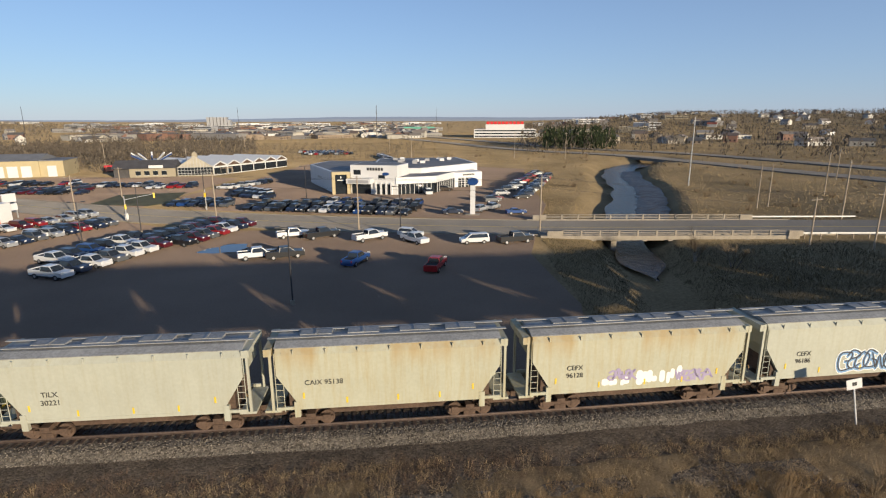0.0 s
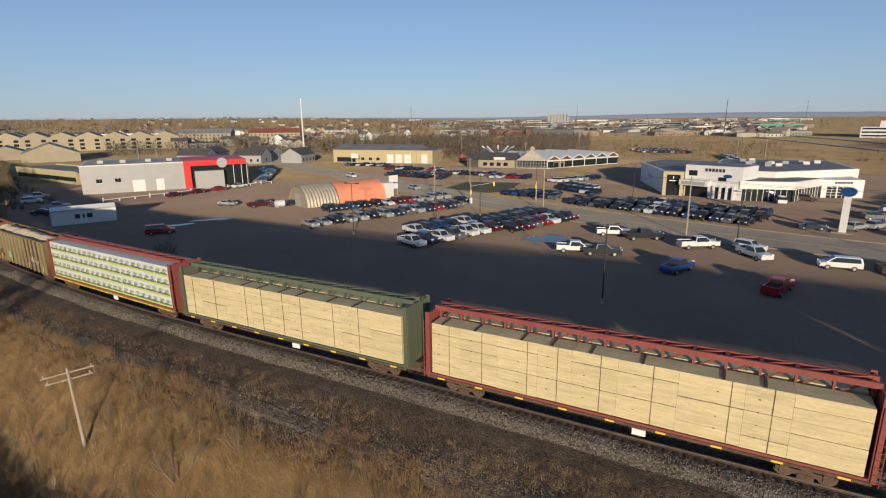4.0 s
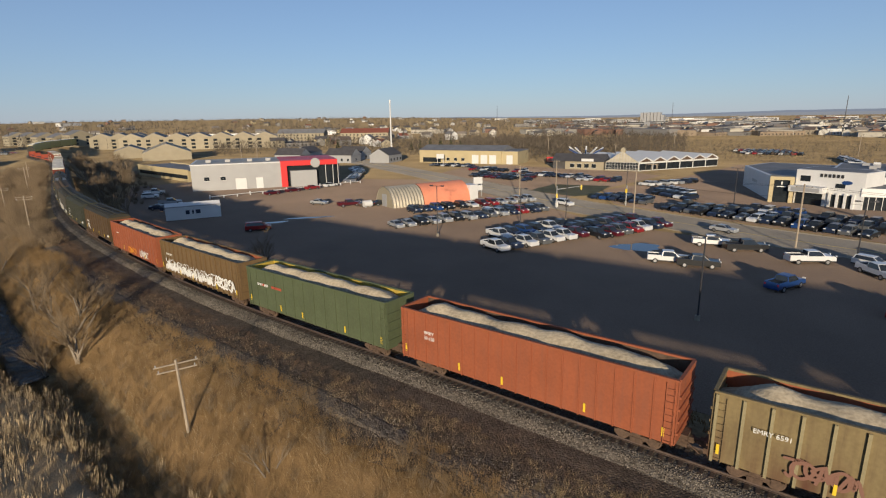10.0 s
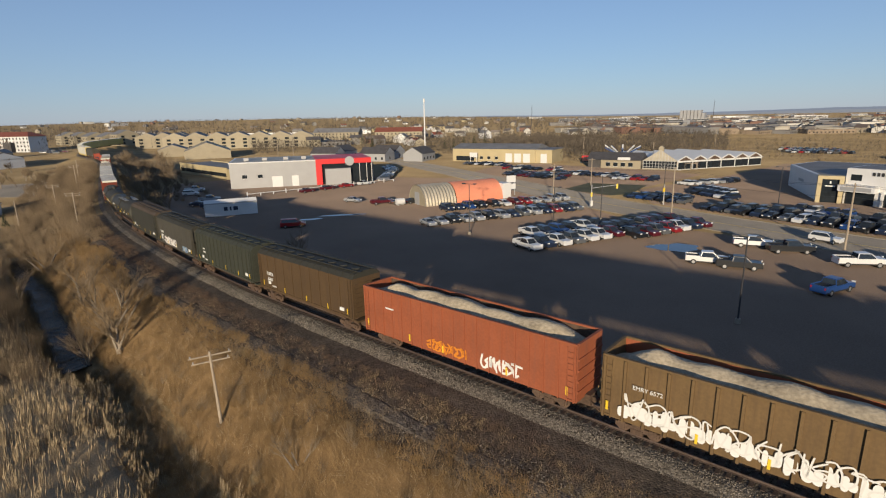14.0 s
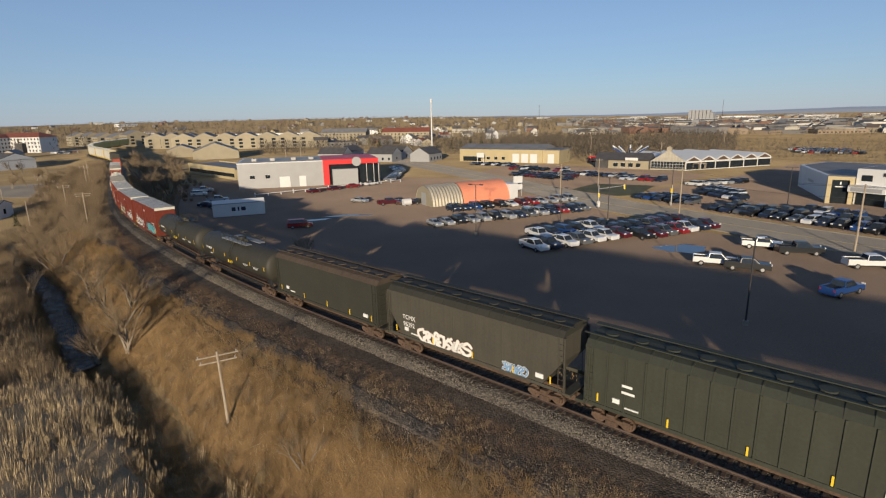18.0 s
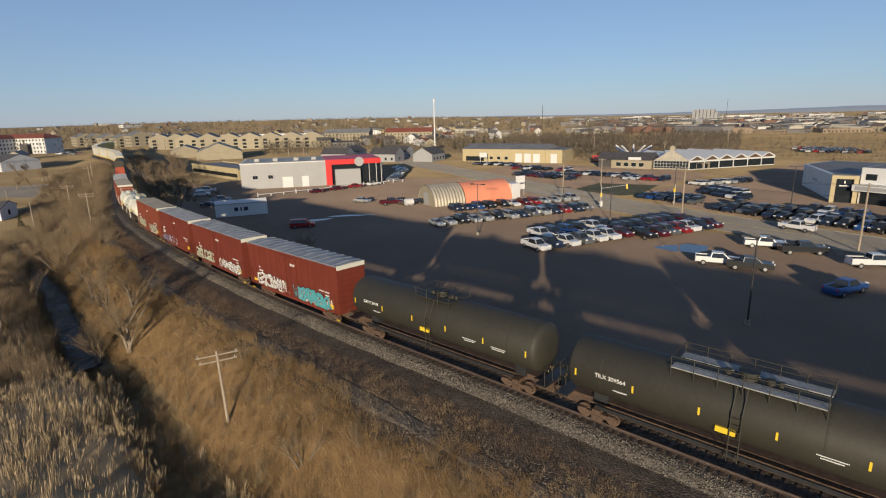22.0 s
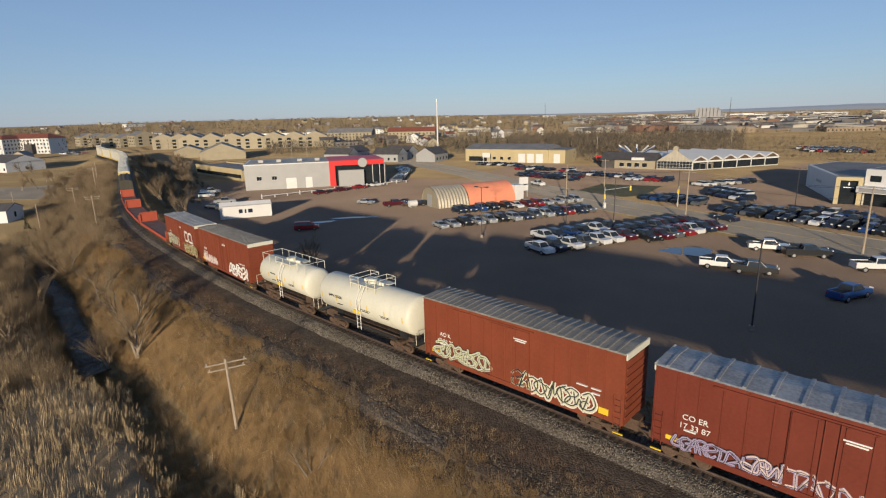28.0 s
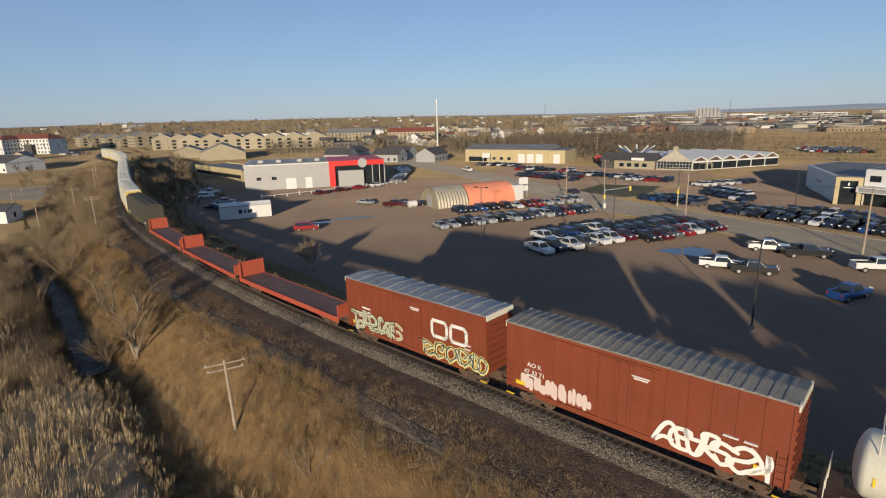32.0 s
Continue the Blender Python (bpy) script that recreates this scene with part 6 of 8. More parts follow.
def garden_centre():
    t = thing("greenhouse", "white-roofed greenhouse range with glazed gable front", "greenhouse", m=at_front((-102.0, 207.2), (-89.5, 210.6)))
    # long bays running back from the gable front
    part("gable_front", fix(loft(bmesh.new(), [[(0, y, 0), (13, y, 0), (13, y, 3.4), (6.5, y, 7.8), (0, y, 3.4)] for y in (0, 0.25)])), GALV, t, "grey glazed gable")
    bm = bmesh.new()
    for x in np.arange(0.4, 13, 1.15):
        top = 3.4 + (7.8 - 3.4) * (1 - abs(x - 6.5) / 6.5)
        box(bm, x - 0.06, x + 0.06, -0.12, 0.0, 0, top)
    for z in (1.1, 2.3, 3.4):
        box(bm, 0, 13, -0.10, 0.0, z - 0.06, z + 0.06)
    part("glazing_bar", bm, STEEL, t)
    part("glass_front", B((0.2, 12.8, -0.05, 0.0, 0.5, 3.3)), GLASS, t)
    part("cupola", fix(loft(bmesh.new(), [[(5.6, 1.0, 7.2), (7.4, 1.0, 7.2), (7.4, 1.0, 8.6), (6.5, 1.0, 9.3), (5.6, 1.0, 8.6)], [(5.6, 2.8, 7.2), (7.4, 2.8, 7.2), (7.4, 2.8, 8.6), (6.5, 2.8, 9.3), (5.6, 2.8, 8.6)]])), TANLIGHT, t)
    w = thing("bay_range", "", "", m=None)
    w.parent, w.matrix_basis = t, t.matrix_world.inverted() @ pose(-89.5, 210.4, 0, 0, 0, 66.7)
    for k in range(6):
        x0, x1, dp = 0.4 + k * 7.3, 0.4 + k * 7.3 + 7.3, (38, 38, 34, 36, 36, 28)[k]
        xm = (x0 + x1) / 2
        part("bay_roof", fix(loft(bmesh.new(), [[(x0, y, 3.5), (x1, y, 3.5), (x1 - 0.5, y, 4.1), (xm, y, 5.4), (x0 + 0.5, y, 4.1)] for y in (-0.05, dp)])), POLY, w, "white poly sheet ridge roof")
        part("bay_wall", B((x0 + 0.05, x1 - 0.05, 0.1, dp, 0, 3.5)), POLY, w)
        part("side_glass", B((x0 + 0.3, x1 - 0.3, -0.05, 0.06, 0.3, 2.9)), GLASS, w)
        part("gable_end", fix(loft(bmesh.new(), [[(x0 + 0.3, y, 3.52), (x1 - 0.6, y, 3.52), (xm, y, 5.0)] for y in (-0.12, -0.05)])), BOGIE, w, "dark timber gable end")
        part("gutter", B((x1 - 0.15, x1 + 0.15, -0.4, dp, 3.3, 3.52)), STEEL, w)
    o = thing("shop_building", "low dark-roofed shop beside the greenhouse", "building", m=at_front((-118.0, 202.8), (-102.2, 207.0)))
    frame_box(o, 0, 16, 0, 12, -0.2, 3.4, "wall", TANLIGHT)
    part("roof", fix(loft(bmesh.new(), [[(x, -0.8, 3.4), (x, 12.8, 3.4), (x, 6, 6.2)] for x in (-6, 16.2)])), ROOFDARK, o, "dark green-grey roof")
    frame_box(o, -5.6, 0, 1, 11, 0, 3.3, "shed_wall", ROOFDARK)
    window_row(o, (3, 6, 9, 12), 1.8, 0.8, 2.4)
    part("sign", B((7, 12, -0.9, -0.8, 3.5, 4.6)), WHITE, o)
    # racks of plants before the greenhouse's long side
    r = random.Random(5)
    bm = bmesh.new()
    for k in range(26):
        y = 2 + k * 1.6
        for x in (15.5, 17.5, 19.5):
            box(bm, x - 0.05, x + 0.05, y - 0.05, y + 0.05, 0, 2.6)
        box(bm, 15.4, 19.6, y - 0.04, y + 0.04, 2.55, 2.65)
    f = part("shade_frame", bm, WOOD, None)
    f.matrix_world = t.matrix_world
    tagged(f, "open timber shade frame beside the greenhouse", "shade frame")


def white_showroom():
    t = thing("car_dealership", "white flat-roofed car dealership with a tan portal and glass front", "building")
    footprint("side_wing", [(-45.4, 186.8), (-32.0, 158.6), (-22, 160), (-16, 200), (-42, 203)], -0.2, 6.2, WHITE, t, "plain white side wing")
    footprint("wing_roof", [(-44.4, 186.9), (-31.8, 160.2), (-23, 161), (-17, 199), (-41.4, 202)], 6.0, 6.23, ROOFGREY, t)
    footprint("main_wall", [(-26.4, 157.4), (-12.4, 154.2), (-9.8, 163), (-24.5, 168)], -0.2, 8.4, WHITE, t, "tall white front wall")
    footprint("main_roof", [(-25.9, 158.0), (-12.8, 155.0), (-10.4, 162.6), (-24.2, 167.3)], 8.2, 8.43, ROOFGREY, t)
    footprint("rear_hall", [(-22, 166), (-6, 166), (12.5, 186), (6, 214), (-24, 208)], -0.2, 6.6, WHITE, t)
    footprint("rear_roof", [(-21.4, 167), (-6.3, 167), (11.5, 186.4), (5.4, 213), (-23.2, 207.2)], 6.4, 6.63, ROOFGREY, t)
    footprint("glass_hall", [(-12.6, 154.6), (-1.6, 158.9), (3.6, 170.4), (-8, 172)], -0.2, 3.1, GLASS, t, "showroom glass")
    footprint("hall_fascia", [(-12.8, 154.0), (-1.2, 158.2), (4.4, 170.8), (-8, 172.6)], 3.1, 5.0, WHITE, t)
    footprint("hall_roof", [(-12.2, 154.8), (-1.7, 158.8), (3.6, 170.3), (-7.8, 171.8)], 4.8, 5.03, ROOFGREY, t)
    footprint("service_block", [(4.4, 170.8), (13.4, 174.8), (10.0, 186), (1, 180)], -0.2, 4.7, WHITE, t)
    # mullions of the glass front
    for a, b, n in (((-12.6, 154.5), (-1.5, 158.8), 9), ((-1.5, 158.8), (3.7, 170.4), 9)):
        for k in range(n + 1):
            x, y = a[0] + (b[0] - a[0]) * k / n, a[1] + (b[1] - a[1]) * k / n
            part("mullion", rod(bmesh.new(), (x, y - 0.1, 0), (x, y - 0.1, 3.1), 0.09, n=4), WHITE, t)
    m = at_front((-26.4, 157.4), (-12.4, 154.2))
    front = thing("showroom_front", "", "", m=None)
    front.parent, front.matrix_basis = t, m
    for x0, x1, z0, z1 in ((0.4, 6.2, 0.0, 3.2), (1.0, 3.2, 5.6, 7.0), (8.6, 10.6, 4.6, 5.6), (7.6, 12.6, 0.0, 3.0)):
        part("window_glass", B((x0, x1, -0.06, 0.02, z0, z1)), GLASS, front)
    for x in (7.8, 9.4, 11.0, 12.6):
        part("pier", B((x - 0.25, x + 0.25, -0.5, 0.0, 0, 3.4)), WHITE, front)
    part("canopy", B((-0.4, 7.0, -2.6, 0.0, 3.2, 4.6)), WHITE, front, "white projecting canopy")
    part("canopy_soffit_glass", B((0.2, 6.4, -2.65, -2.6, 3.4, 4.3)), GREY, front)
    part("sign_letters", B(*[(5.2 + k * 0.86, 5.75 + k * 0.86, -0.12, -0.02, 6.9, 7.7) for k in range(6)]), INK, front, "black sign letters drawn as bars")
    bm = bmesh.new()
    loft(bm, [[(10.9 + 1.05 * math.cos(a), y, 5.95 + 0.46 * math.sin(a)) for a in np.linspace(0, 2 * math.pi, 25)[:-1]] for y in (-0.14, -0.02)])
    part("oval_sign", fix(bm), CARPAINT["blue"], front, "blue oval sign")
    p = thing("entrance_portal", "", "", m=None)
    p.parent, p.matrix_basis = t, at_front((-31.6, 155.6), (-26.6, 156.9))
    part("portal_frame", B((0, 0.9, -0.6, 2.5, 0, 6.5), (4.3, 5.2, -0.6, 2.5, 0, 6.5), (0.9, 4.3, -0.6, 2.5, 5.7, 6.5)), TAN, p, "tan stone portal frame")
    part("portal_glass", B((0.9, 4.3, 0.2, 0.4, 0, 5.7)), GLASS, p)
    part("portal_sign", B((1.6, 3.6, 0.1, 0.19, 3.9, 4.15), (2.5, 2.75, 0.1, 0.19, 4.5, 5.2)), INKW, p)
    s = thing("service_front", "", "", m=None)
    s.parent, s.matrix_basis = t, at_front((4.4, 170.8), (13.4, 174.8))
    for x in (2.4, 5.0):
        d = part("bay_door", B((x - 1.1, x + 1.1, -0.05, 0.03, 0, 3.0)), GLASS, s)
        part("door_grid", B(*[(x - 1.1, x + 1.1, -0.09, -0.05, z, z + 0.1) for z in (0.7, 1.4, 2.1, 2.8)], (x - 0.05, x + 0.05, -0.09, -0.05, 0, 3.0)), WHITE, d)
    part("sign_letters", B(*[(3.0 + k * 0.6, 3.45 + k * 0.6, -0.1, -0.02, 3.7, 4.2) for k in range(7)]), INK, s, "dark sign letters drawn as bars")
    w = thing("wing_side", "", "", m=None)
    w.parent, w.matrix_basis = t, at_front((-45.4, 186.8), (-32.0, 158.6))
    part("sign_letters", B(*[(11.5 + k * 1.2, 12.3 + k * 1.2, -0.1, -0.02, 2.9, 3.6) for k in range(5)]), STEEL, w, "pale sign letters drawn as bars")
    for k in range(14):
        r = random.Random(k)
        x, y = r.uniform(-20, 4), r.uniform(172, 203)
        part("roof_unit", B((x - 0.8, x + 0.8, y - 0.6, y + 0.6, 6.6, 7.5)), GREY if k % 2 else WHITE, t, "rooftop air unit")
    s = thing("pylon_sign", "white pylon with a blue oval sign on top", "sign", m=pose(7.6, 121.0, 0, 0, 0, -8))
    part("pylon", B((-0.55, 0.55, -0.3, 0.3, 0, 7.4)), WHITE, s)
    bm = bmesh.new()
    loft(bm, [[(1.25 * math.cos(a), y, 7.6 + 0.85 * math.sin(a)) for a in np.linspace(0, 2 * math.pi, 25)[:-1]] for y in (-0.4, 0.4)])
    part("oval_sign", fix(bm), CARPAINT["blue"], s, "blue oval sign")
    part("kerb_bed", B((-1.6, 1.6, -1.0, 1.0, 0, 0.18)), CONCRETE, s)


def bridge():
    t = thing("road_bridge", "concrete road bridge with open railings over the creek", "bridge", kind="structure")
    part("deck", B((20, 66, 97.2, 113.6, -0.75, 0.05)), CONCRETE, t)
    part("fascia_beam", B((19, 67, 96.8, 97.2, -0.55, 0.25), (19, 67, 113.6, 114.0, -0.55, 0.25)), CONCRETE, t, "stained concrete edge beam")
    part("abutment", B((18, 21, 97, 113.8, -3.5, -0.5)), CONCRETE, t)
    part("abutment", B((64.5, 67.5, 97, 113.8, -3.5, -0.5)), CONCRETE, t)
    for x in (33.0, 51.0):
        part("pier", B((x - 0.5, x + 0.5, 98, 113, -4, -0.75)), CONCRETE, t)
    for y in (97.0, 113.8):
        for x in np.linspace(23, 65, 13):
            part("rail_post", B((x - 0.15, x + 0.15, y - 0.14, y + 0.14, 0.25, 1.25)), CONCRETE, t)
        for z in (0.55, 0.85, 1.18):
            part("rail_bar", B((23, 65, y - 0.06, y + 0.06, z - 0.05, z + 0.06)), CONCRETE, t)
        for x in (21.5, 66.2):
            part("end_block", B((x - 1.3, x + 1.3, y - 0.25, y + 0.25, 0.1, 1.15)), CONCRETE, t)
    part("drain", B(*[(x - 0.4, x + 0.4, 96.55, 96.8, -0.75, -0.5) for x in np.linspace(24, 62, 9)]), CONCRETE, t)
    g = thing("guard_rail", "pale steel guard rail past the bridge end", "guard rail")
    part("beam", B((67.5, 96, 96.9, 97.0, 0.5, 0.8)), STEEL, g)
    part("beam", B((67.5, 90, 114.0, 114.1, 0.5, 0.8)), STEEL, g)
    for x in np.arange(68, 96, 3.0):
        part("post", B((x - 0.07, x + 0.07, 96.95, 97.15, -1.2, 0.8)), WOOD, g)


def trailer():
    t = thing("display_trailer", "white-blue box trailer with dark lettering bars", "trailer", m=at_front((-126.9, 44.7), (-123.0, 55.7)))
    pr = [(0, 0.0), (0, 3.0), (1.3, 3.8), (2.6, 3.0), (2.6, 0.0)]
    part("body", fix(loft(bmesh.new(), along_x([(y, z + 0.1) for y, z in pr], (0, 11.7)))), WHITE, t, "pale white ribbed body")
    part("roof_edge", B((-0.1, 11.8, -0.12, 0.2, 3.0, 3.2)), GREY, t)
    for x, w in ((4.6, 0.85), (5.7, 0.35), (6.8, 1.0)):
        part("emblem_bar", B((x - w / 2, x + w / 2, -0.05, 0.0, 1.3, 2.2)), CARPAINT["navy"], t, "dark blue emblem bar")
    part("wheel_skirt", B((0, 11.7, 0.05, 2.55, 0, 0.12)), BLACK, t)


def gable_house(name, label, L, W, h, rise, wallm, roofm, storeys=1, group=""):
    t = thing(name, label, "house", group)
    bm = B((-L / 2, L / 2, -W / 2, W / 2, -1.5, h))
    loft(bm, [[(x, -W / 2 + 0.1, h - 0.1), (x, W / 2 - 0.1, h - 0.1), (x, 0, h + rise - 0.25)] for x in (-L / 2 - 0.38, L / 2 + 0.38)])
    part("wall", fix(bm), wallm, t)
    bm = bmesh.new()
    loft(bm, [[(x, -W / 2 - 0.4, h - 0.1), (x, W / 2 + 0.4, h - 0.1), (x, 0, h + rise)] for x in (-L / 2 - 0.35, L / 2 + 0.35)])
    part("roof", fix(bm), roofm, t)
    for st in range(storeys):
        z = 0.9 + st * 2.8
        for x in np.arange(-L / 2 + 2.4, L / 2 - 1, 4.6 if L < 14 else 3.6):
            part("window", B((x - 0.55, x + 0.55, -W / 2 - 0.04, -W / 2 + 0.04, z, z + 1.3)), GLASS, t)
        for y in (-W / 4, W / 4) if storeys == 3 else (0,):
            part("window", B((L / 2 - 0.04, L / 2 + 0.04, y - (1.5 if storeys == 3 else 0.5), y + (1.5 if storeys == 3 else 0.5), z, z + (1.7 if storeys == 3 else 1.3))), GLASS, t)
    return t


def flat_block(name, label, L, W, h, wallm, group=""):
    t = thing(name, label, "building", group)
    part("wall", B((-L / 2, L / 2, -W / 2, W / 2, -2, h)), wallm, t)
    part("roof", B((-L / 2 + 0.3, L / 2 - 0.3, -W / 2 + 0.3, W / 2 - 0.3, h, h + 0.05)), ROOFGREY, t)
    part("parapet", B((-L / 2 - 0.1, L / 2 + 0.1, -W / 2 - 0.1, -W / 2 + 0.2, h, h + 0.5), (-L / 2 - 0.1, L / 2 + 0.1, W / 2 - 0.2, W / 2 + 0.1, h, h + 0.5)), wallm, t)
    for z in np.arange(1.0, h - 1.6, 3.1):
        part("window_band", B((-L / 2 + 1, L / 2 - 1, -W / 2 - 0.05, -W / 2 + 0.05, z, z + 1.4)), GLASS, t)
    return t


def set_on(t, x, y, heading, sink=0.0):
    t.matrix_world = pose(x, y, float(ground_z(x, y)) - sink, 0, 0, heading)
    return t


def far_houses():
    """The town beyond: some eight hundred small houses and sheds, joined, walls and roofs each in their own shade."""
    r = random.Random(77)
    verts, faces, slots = [], [], []

    def put(pts, fs, slot):
        k = len(verts)
        verts.extend(pts)
        faces.extend([[k + i for i in f] for f in fs])
        slots.extend([slot] * len(fs))

    n = 0
    while n < 780:
        yaw = r.choice((r.uniform(1, 34), r.uniform(1, 34), r.uniform(1, 34), r.uniform(30, 88), r.uniform(-44, -9)))
        near = 470 if yaw > 34 else 620 if yaw > 0 else 480
        d = near + (2300 - near) * r.random()**1.5
        x, y = -math.sin(radians(yaw)) * d, math.cos(radians(yaw)) * d
        if abs(float(offset(x, y))) < 45 or noise.noise((x / 160, y / 160, 3.0)) < -0.12:
            continue
        big = r.random() < (0.30 if 0 < yaw < 34 else 0.10)
        L, W, h = (r.uniform(22, 60), r.uniform(14, 26), r.uniform(4, 8)) if big else (r.uniform(9, 15), r.uniform(7, 9), r.uniform(3, 6.2))
        rise = 0.4 if big else r.uniform(2.0, 3.4)
        m = pose(x, y, float(ground_z(x, y)) - 0.6, 0, 0, r.uniform(0, 180))
        q = lambda *c: tuple(m @ Vector(c))
        a, b = L / 2, W / 2
        put([q(-a, -b, 0), q(a, -b, 0), q(a, b, 0), q(-a, b, 0), q(-a, -b, h), q(a, -b, h), q(a, b, h), q(-a, b, h), q(-a, 0, h + rise * 0.96), q(a, 0, h + rise * 0.96)], ((0, 1, 5, 4), (1, 2, 6, 9, 5), (2, 3, 7, 6), (3, 0, 4, 8, 7)), 0)
        a, b = a + 0.4, b + 0.4
        put([q(-a, -b, h - 0.1), q(a, -b, h - 0.1), q(a, b, h - 0.1), q(-a, b, h - 0.1), q(-a, 0, h + rise), q(a, 0, h + rise)], ((0, 1, 5, 4), (2, 3, 4, 5), (0, 3, 2, 1)), 1)
        if d < 1300:
            for sy in (-1, 1):
                for wx in np.arange(-L / 2 + 1.6, L / 2 - 1, 3.4):
                    yy = sy * (W / 2 + 0.04)
                    put([q(wx - 0.6, yy, 1.4), q(wx + 0.6, yy, 1.4), q(wx + 0.6, yy, 2.7), q(wx - 0.6, yy, 2.7)], ((0, 1, 2, 3),), 2)
        n += 1
    me = bpy.data.meshes.new("far_houses")
    me.from_pydata(verts, [], faces)
    for mt in (HOUSEWALL, HOUSEROOF, GLASS):
        me.materials.append(mt)
    me.polygons.foreach_set("material_index", slots)
    tagged(new("far_houses", me), "small pale houses and sheds of the town far off", "houses", kind="stuff")


def town():
    # the hotel, its low neighbour and the cottage beside the line
    h = thing("hotel", "four-storey white hotel with a red-brown hipped roof", "building")
    part("wall", B((-22, 22, -9, 9, -4, 12.6)), WHITE, h)
    part("wing_wall", B((-22, -6, -24, -9, -4, 12.6)), WHITE, h)
    part("roof", fix(loft(bmesh.new(), [[(-23, -10, 12.6), (23, -10, 12.6), (23, 10, 12.6), (-23, 10, 12.6)], [(-15, -1, 16.2), (15, -1, 16.2), (15, 1, 16.2), (-15, 1, 16.2)]])), ROOFRED, h)
    part("wing_roof", fix(loft(bmesh.new(), [[(-23, -25, 12.6), (-5, -25, 12.6), (-5, -8, 12.6), (-23, -8, 12.6)], [(-15, -16, 15.6), (-13, -16, 15.6), (-13, -8, 15.8), (-15, -8, 15.8)]])), ROOFRED, h)
    for z in (1.0, 4.1, 7.2, 10.2):
        for x in np.arange(-4, 21, 3.1):
            part("window", B((x - 0.6, x + 0.6, -9.05, -8.9, z, z + 1.5)), GLASS, h)
        for y in np.arange(-22, -9, 3.1):
            part("window", B((-6.05, -5.95, y - 0.6, y + 0.6, z, z + 1.5)), GLASS, h)
    part("porch", B((2, 9, -13, -9, 0, 8.0)), ROOFDARK, h, "dark gabled porch")
    set_on(h, -575, 52, 40)
    set_on(gable_house("low_store", "low white store with a broad dark roof", 40, 20, 5.0, 3.4, WHITE, ROOFDARK), -372, 17, 30)
    set_on(gable_house("cottage", "small white cottage with a dark roof", 12, 8, 3.0, 1.4, WHITE, ROOFDARK), -171, 4, 62)
    set_on(flat_block("yellow_store", "long low yellow building with a brown roof", 48, 14, 4.0, TAN), -229, 87.5, 2)
    set_on(gable_house("hall", "large tan hall with a broad pale roof", 38, 26, 4.4, 5.2, TANLIGHT, TANLIGHT), -352, 128, 160)
    set_on(gable_house("hall", "pale hall beside a larger one", 24, 18, 4.4, 3.4, TANLIGHT, ROOFGREY), -385, 118, 160)
    # three rows of tan apartment houses with gabled fronts
    a = gable_house("apartment_house", "three-storey tan apartment house with a gabled front", 15, 19, 9.4, 4.0, TANLIGHT, ROOFGREY, 3, "apartment rows")
    spots = [(-690 + 31 * k, 108 + 6 * k, 10) for k in range(5)] + [(-520 + 8 * k, 140 + 11 * k, -28) for k in range(4)] + [(-478 + 11 * k, 150 + 13 * k, -32) for k in range(7)]
    for k, (x, y, g) in enumerate(spots):
        set_on(a if k == 0 else copy_thing(a, pose(0, 0, 0)), x, y, g)
    b = flat_block("terrace_block", "white flat-roofed terrace block", 20, 12, 7, WHITE, "white terrace blocks")
    for k in range(7):
        set_on(b if k == 0 else copy_thing(b, pose(0, 0, 0)), -640 + 14 * k, 190 + 24 * k, 55)
    o = gable_house("care_home", "long tan building with an orange-red roof", 46, 16, 9, 4, TANLIGHT, ROOFRED, 3)
    set_on(o, -415, 335, 40)
    set_on(gable_house("care_home", "long tan building with an olive-grey roof", 46, 16, 9, 4, TANLIGHT, ROOFGREY, 3), -470, 300, 40)
    s = gable_house("roadside_shop", "grey roadside shop with a dark pitched roof", 15, 11, 4.0, 3.2, GREY, ROOFDARK)
    for k, (x, y, g) in enumerate(((-232, 172, 25), (-214, 186, 112), (-258, 158, 30), (-243, 188, 20), (-270, 175, 118))):
        set_on(s if k == 0 else copy_thing(s, pose(0, 0, 0)), x, y, g)
    # water tower mast
    t = thing("communications_tower", "slender white communications tower", "tower", m=pose(-265, 235, float(ground_z(-265, 235))))
    part("mast", rod(bmesh.new(), (0, 0, 0), (0, 0, 33.0), 0.5, 0.32, 10), WHITE, t)
    part("antenna_head", rod(bmesh.new(), (0, 0, 31.2), (0, 0, 33.4), 0.6, 0.6, 10), WHITE, t)
    # scattered houses
    r = random.Random(12)
    ms = [gable_house("house", "small house of the town with a pitched roof", 11, 8, h, 2.6, w, f, st, "town houses") for h, w, f, st in ((3.2, WHITE, ROOFDARK, 1), (5.6, TANLIGHT, ROOFDARK, 2), (5.8, WHITE, ROOFGREY, 2), (3.4, GREY, ROOFRED, 1), (5.4, TAN, ROOFDARK, 2))]
    for m in ms:
        set_on(m, r.uniform(-420, -280), r.uniform(230, 330), r.uniform(0, 180))
    n = 0
    while n < 46:
        yaw = r.choice((r.uniform(24, 72), r.uniform(24, 72), r.uniform(-44, -9)))
        d = r.uniform(330, 1500) if yaw > 0 else r.uniform(640, 1500)
        x, y = -math.sin(radians(yaw)) * d, math.cos(radians(yaw)) * d
        if yaw > 0 and abs(float(offset(x, y))) < 60 or (yaw > 50 and d < 640) or (yaw < 40 and d < 420 and yaw > 0):
            continue
        set_on(copy_thing(r.choice(ms), pose(0, 0, 0)), x, y, r.uniform(0, 180))
        n += 1
    bl = [flat_block("commercial_block", "pale flat-roofed commercial building far off", L, W, h, w, "far commercial buildings") for L, W, h, w in ((60, 30, 7, WHITE), (40, 24, 6, TANLIGHT), (34, 20, 9, GREY))]
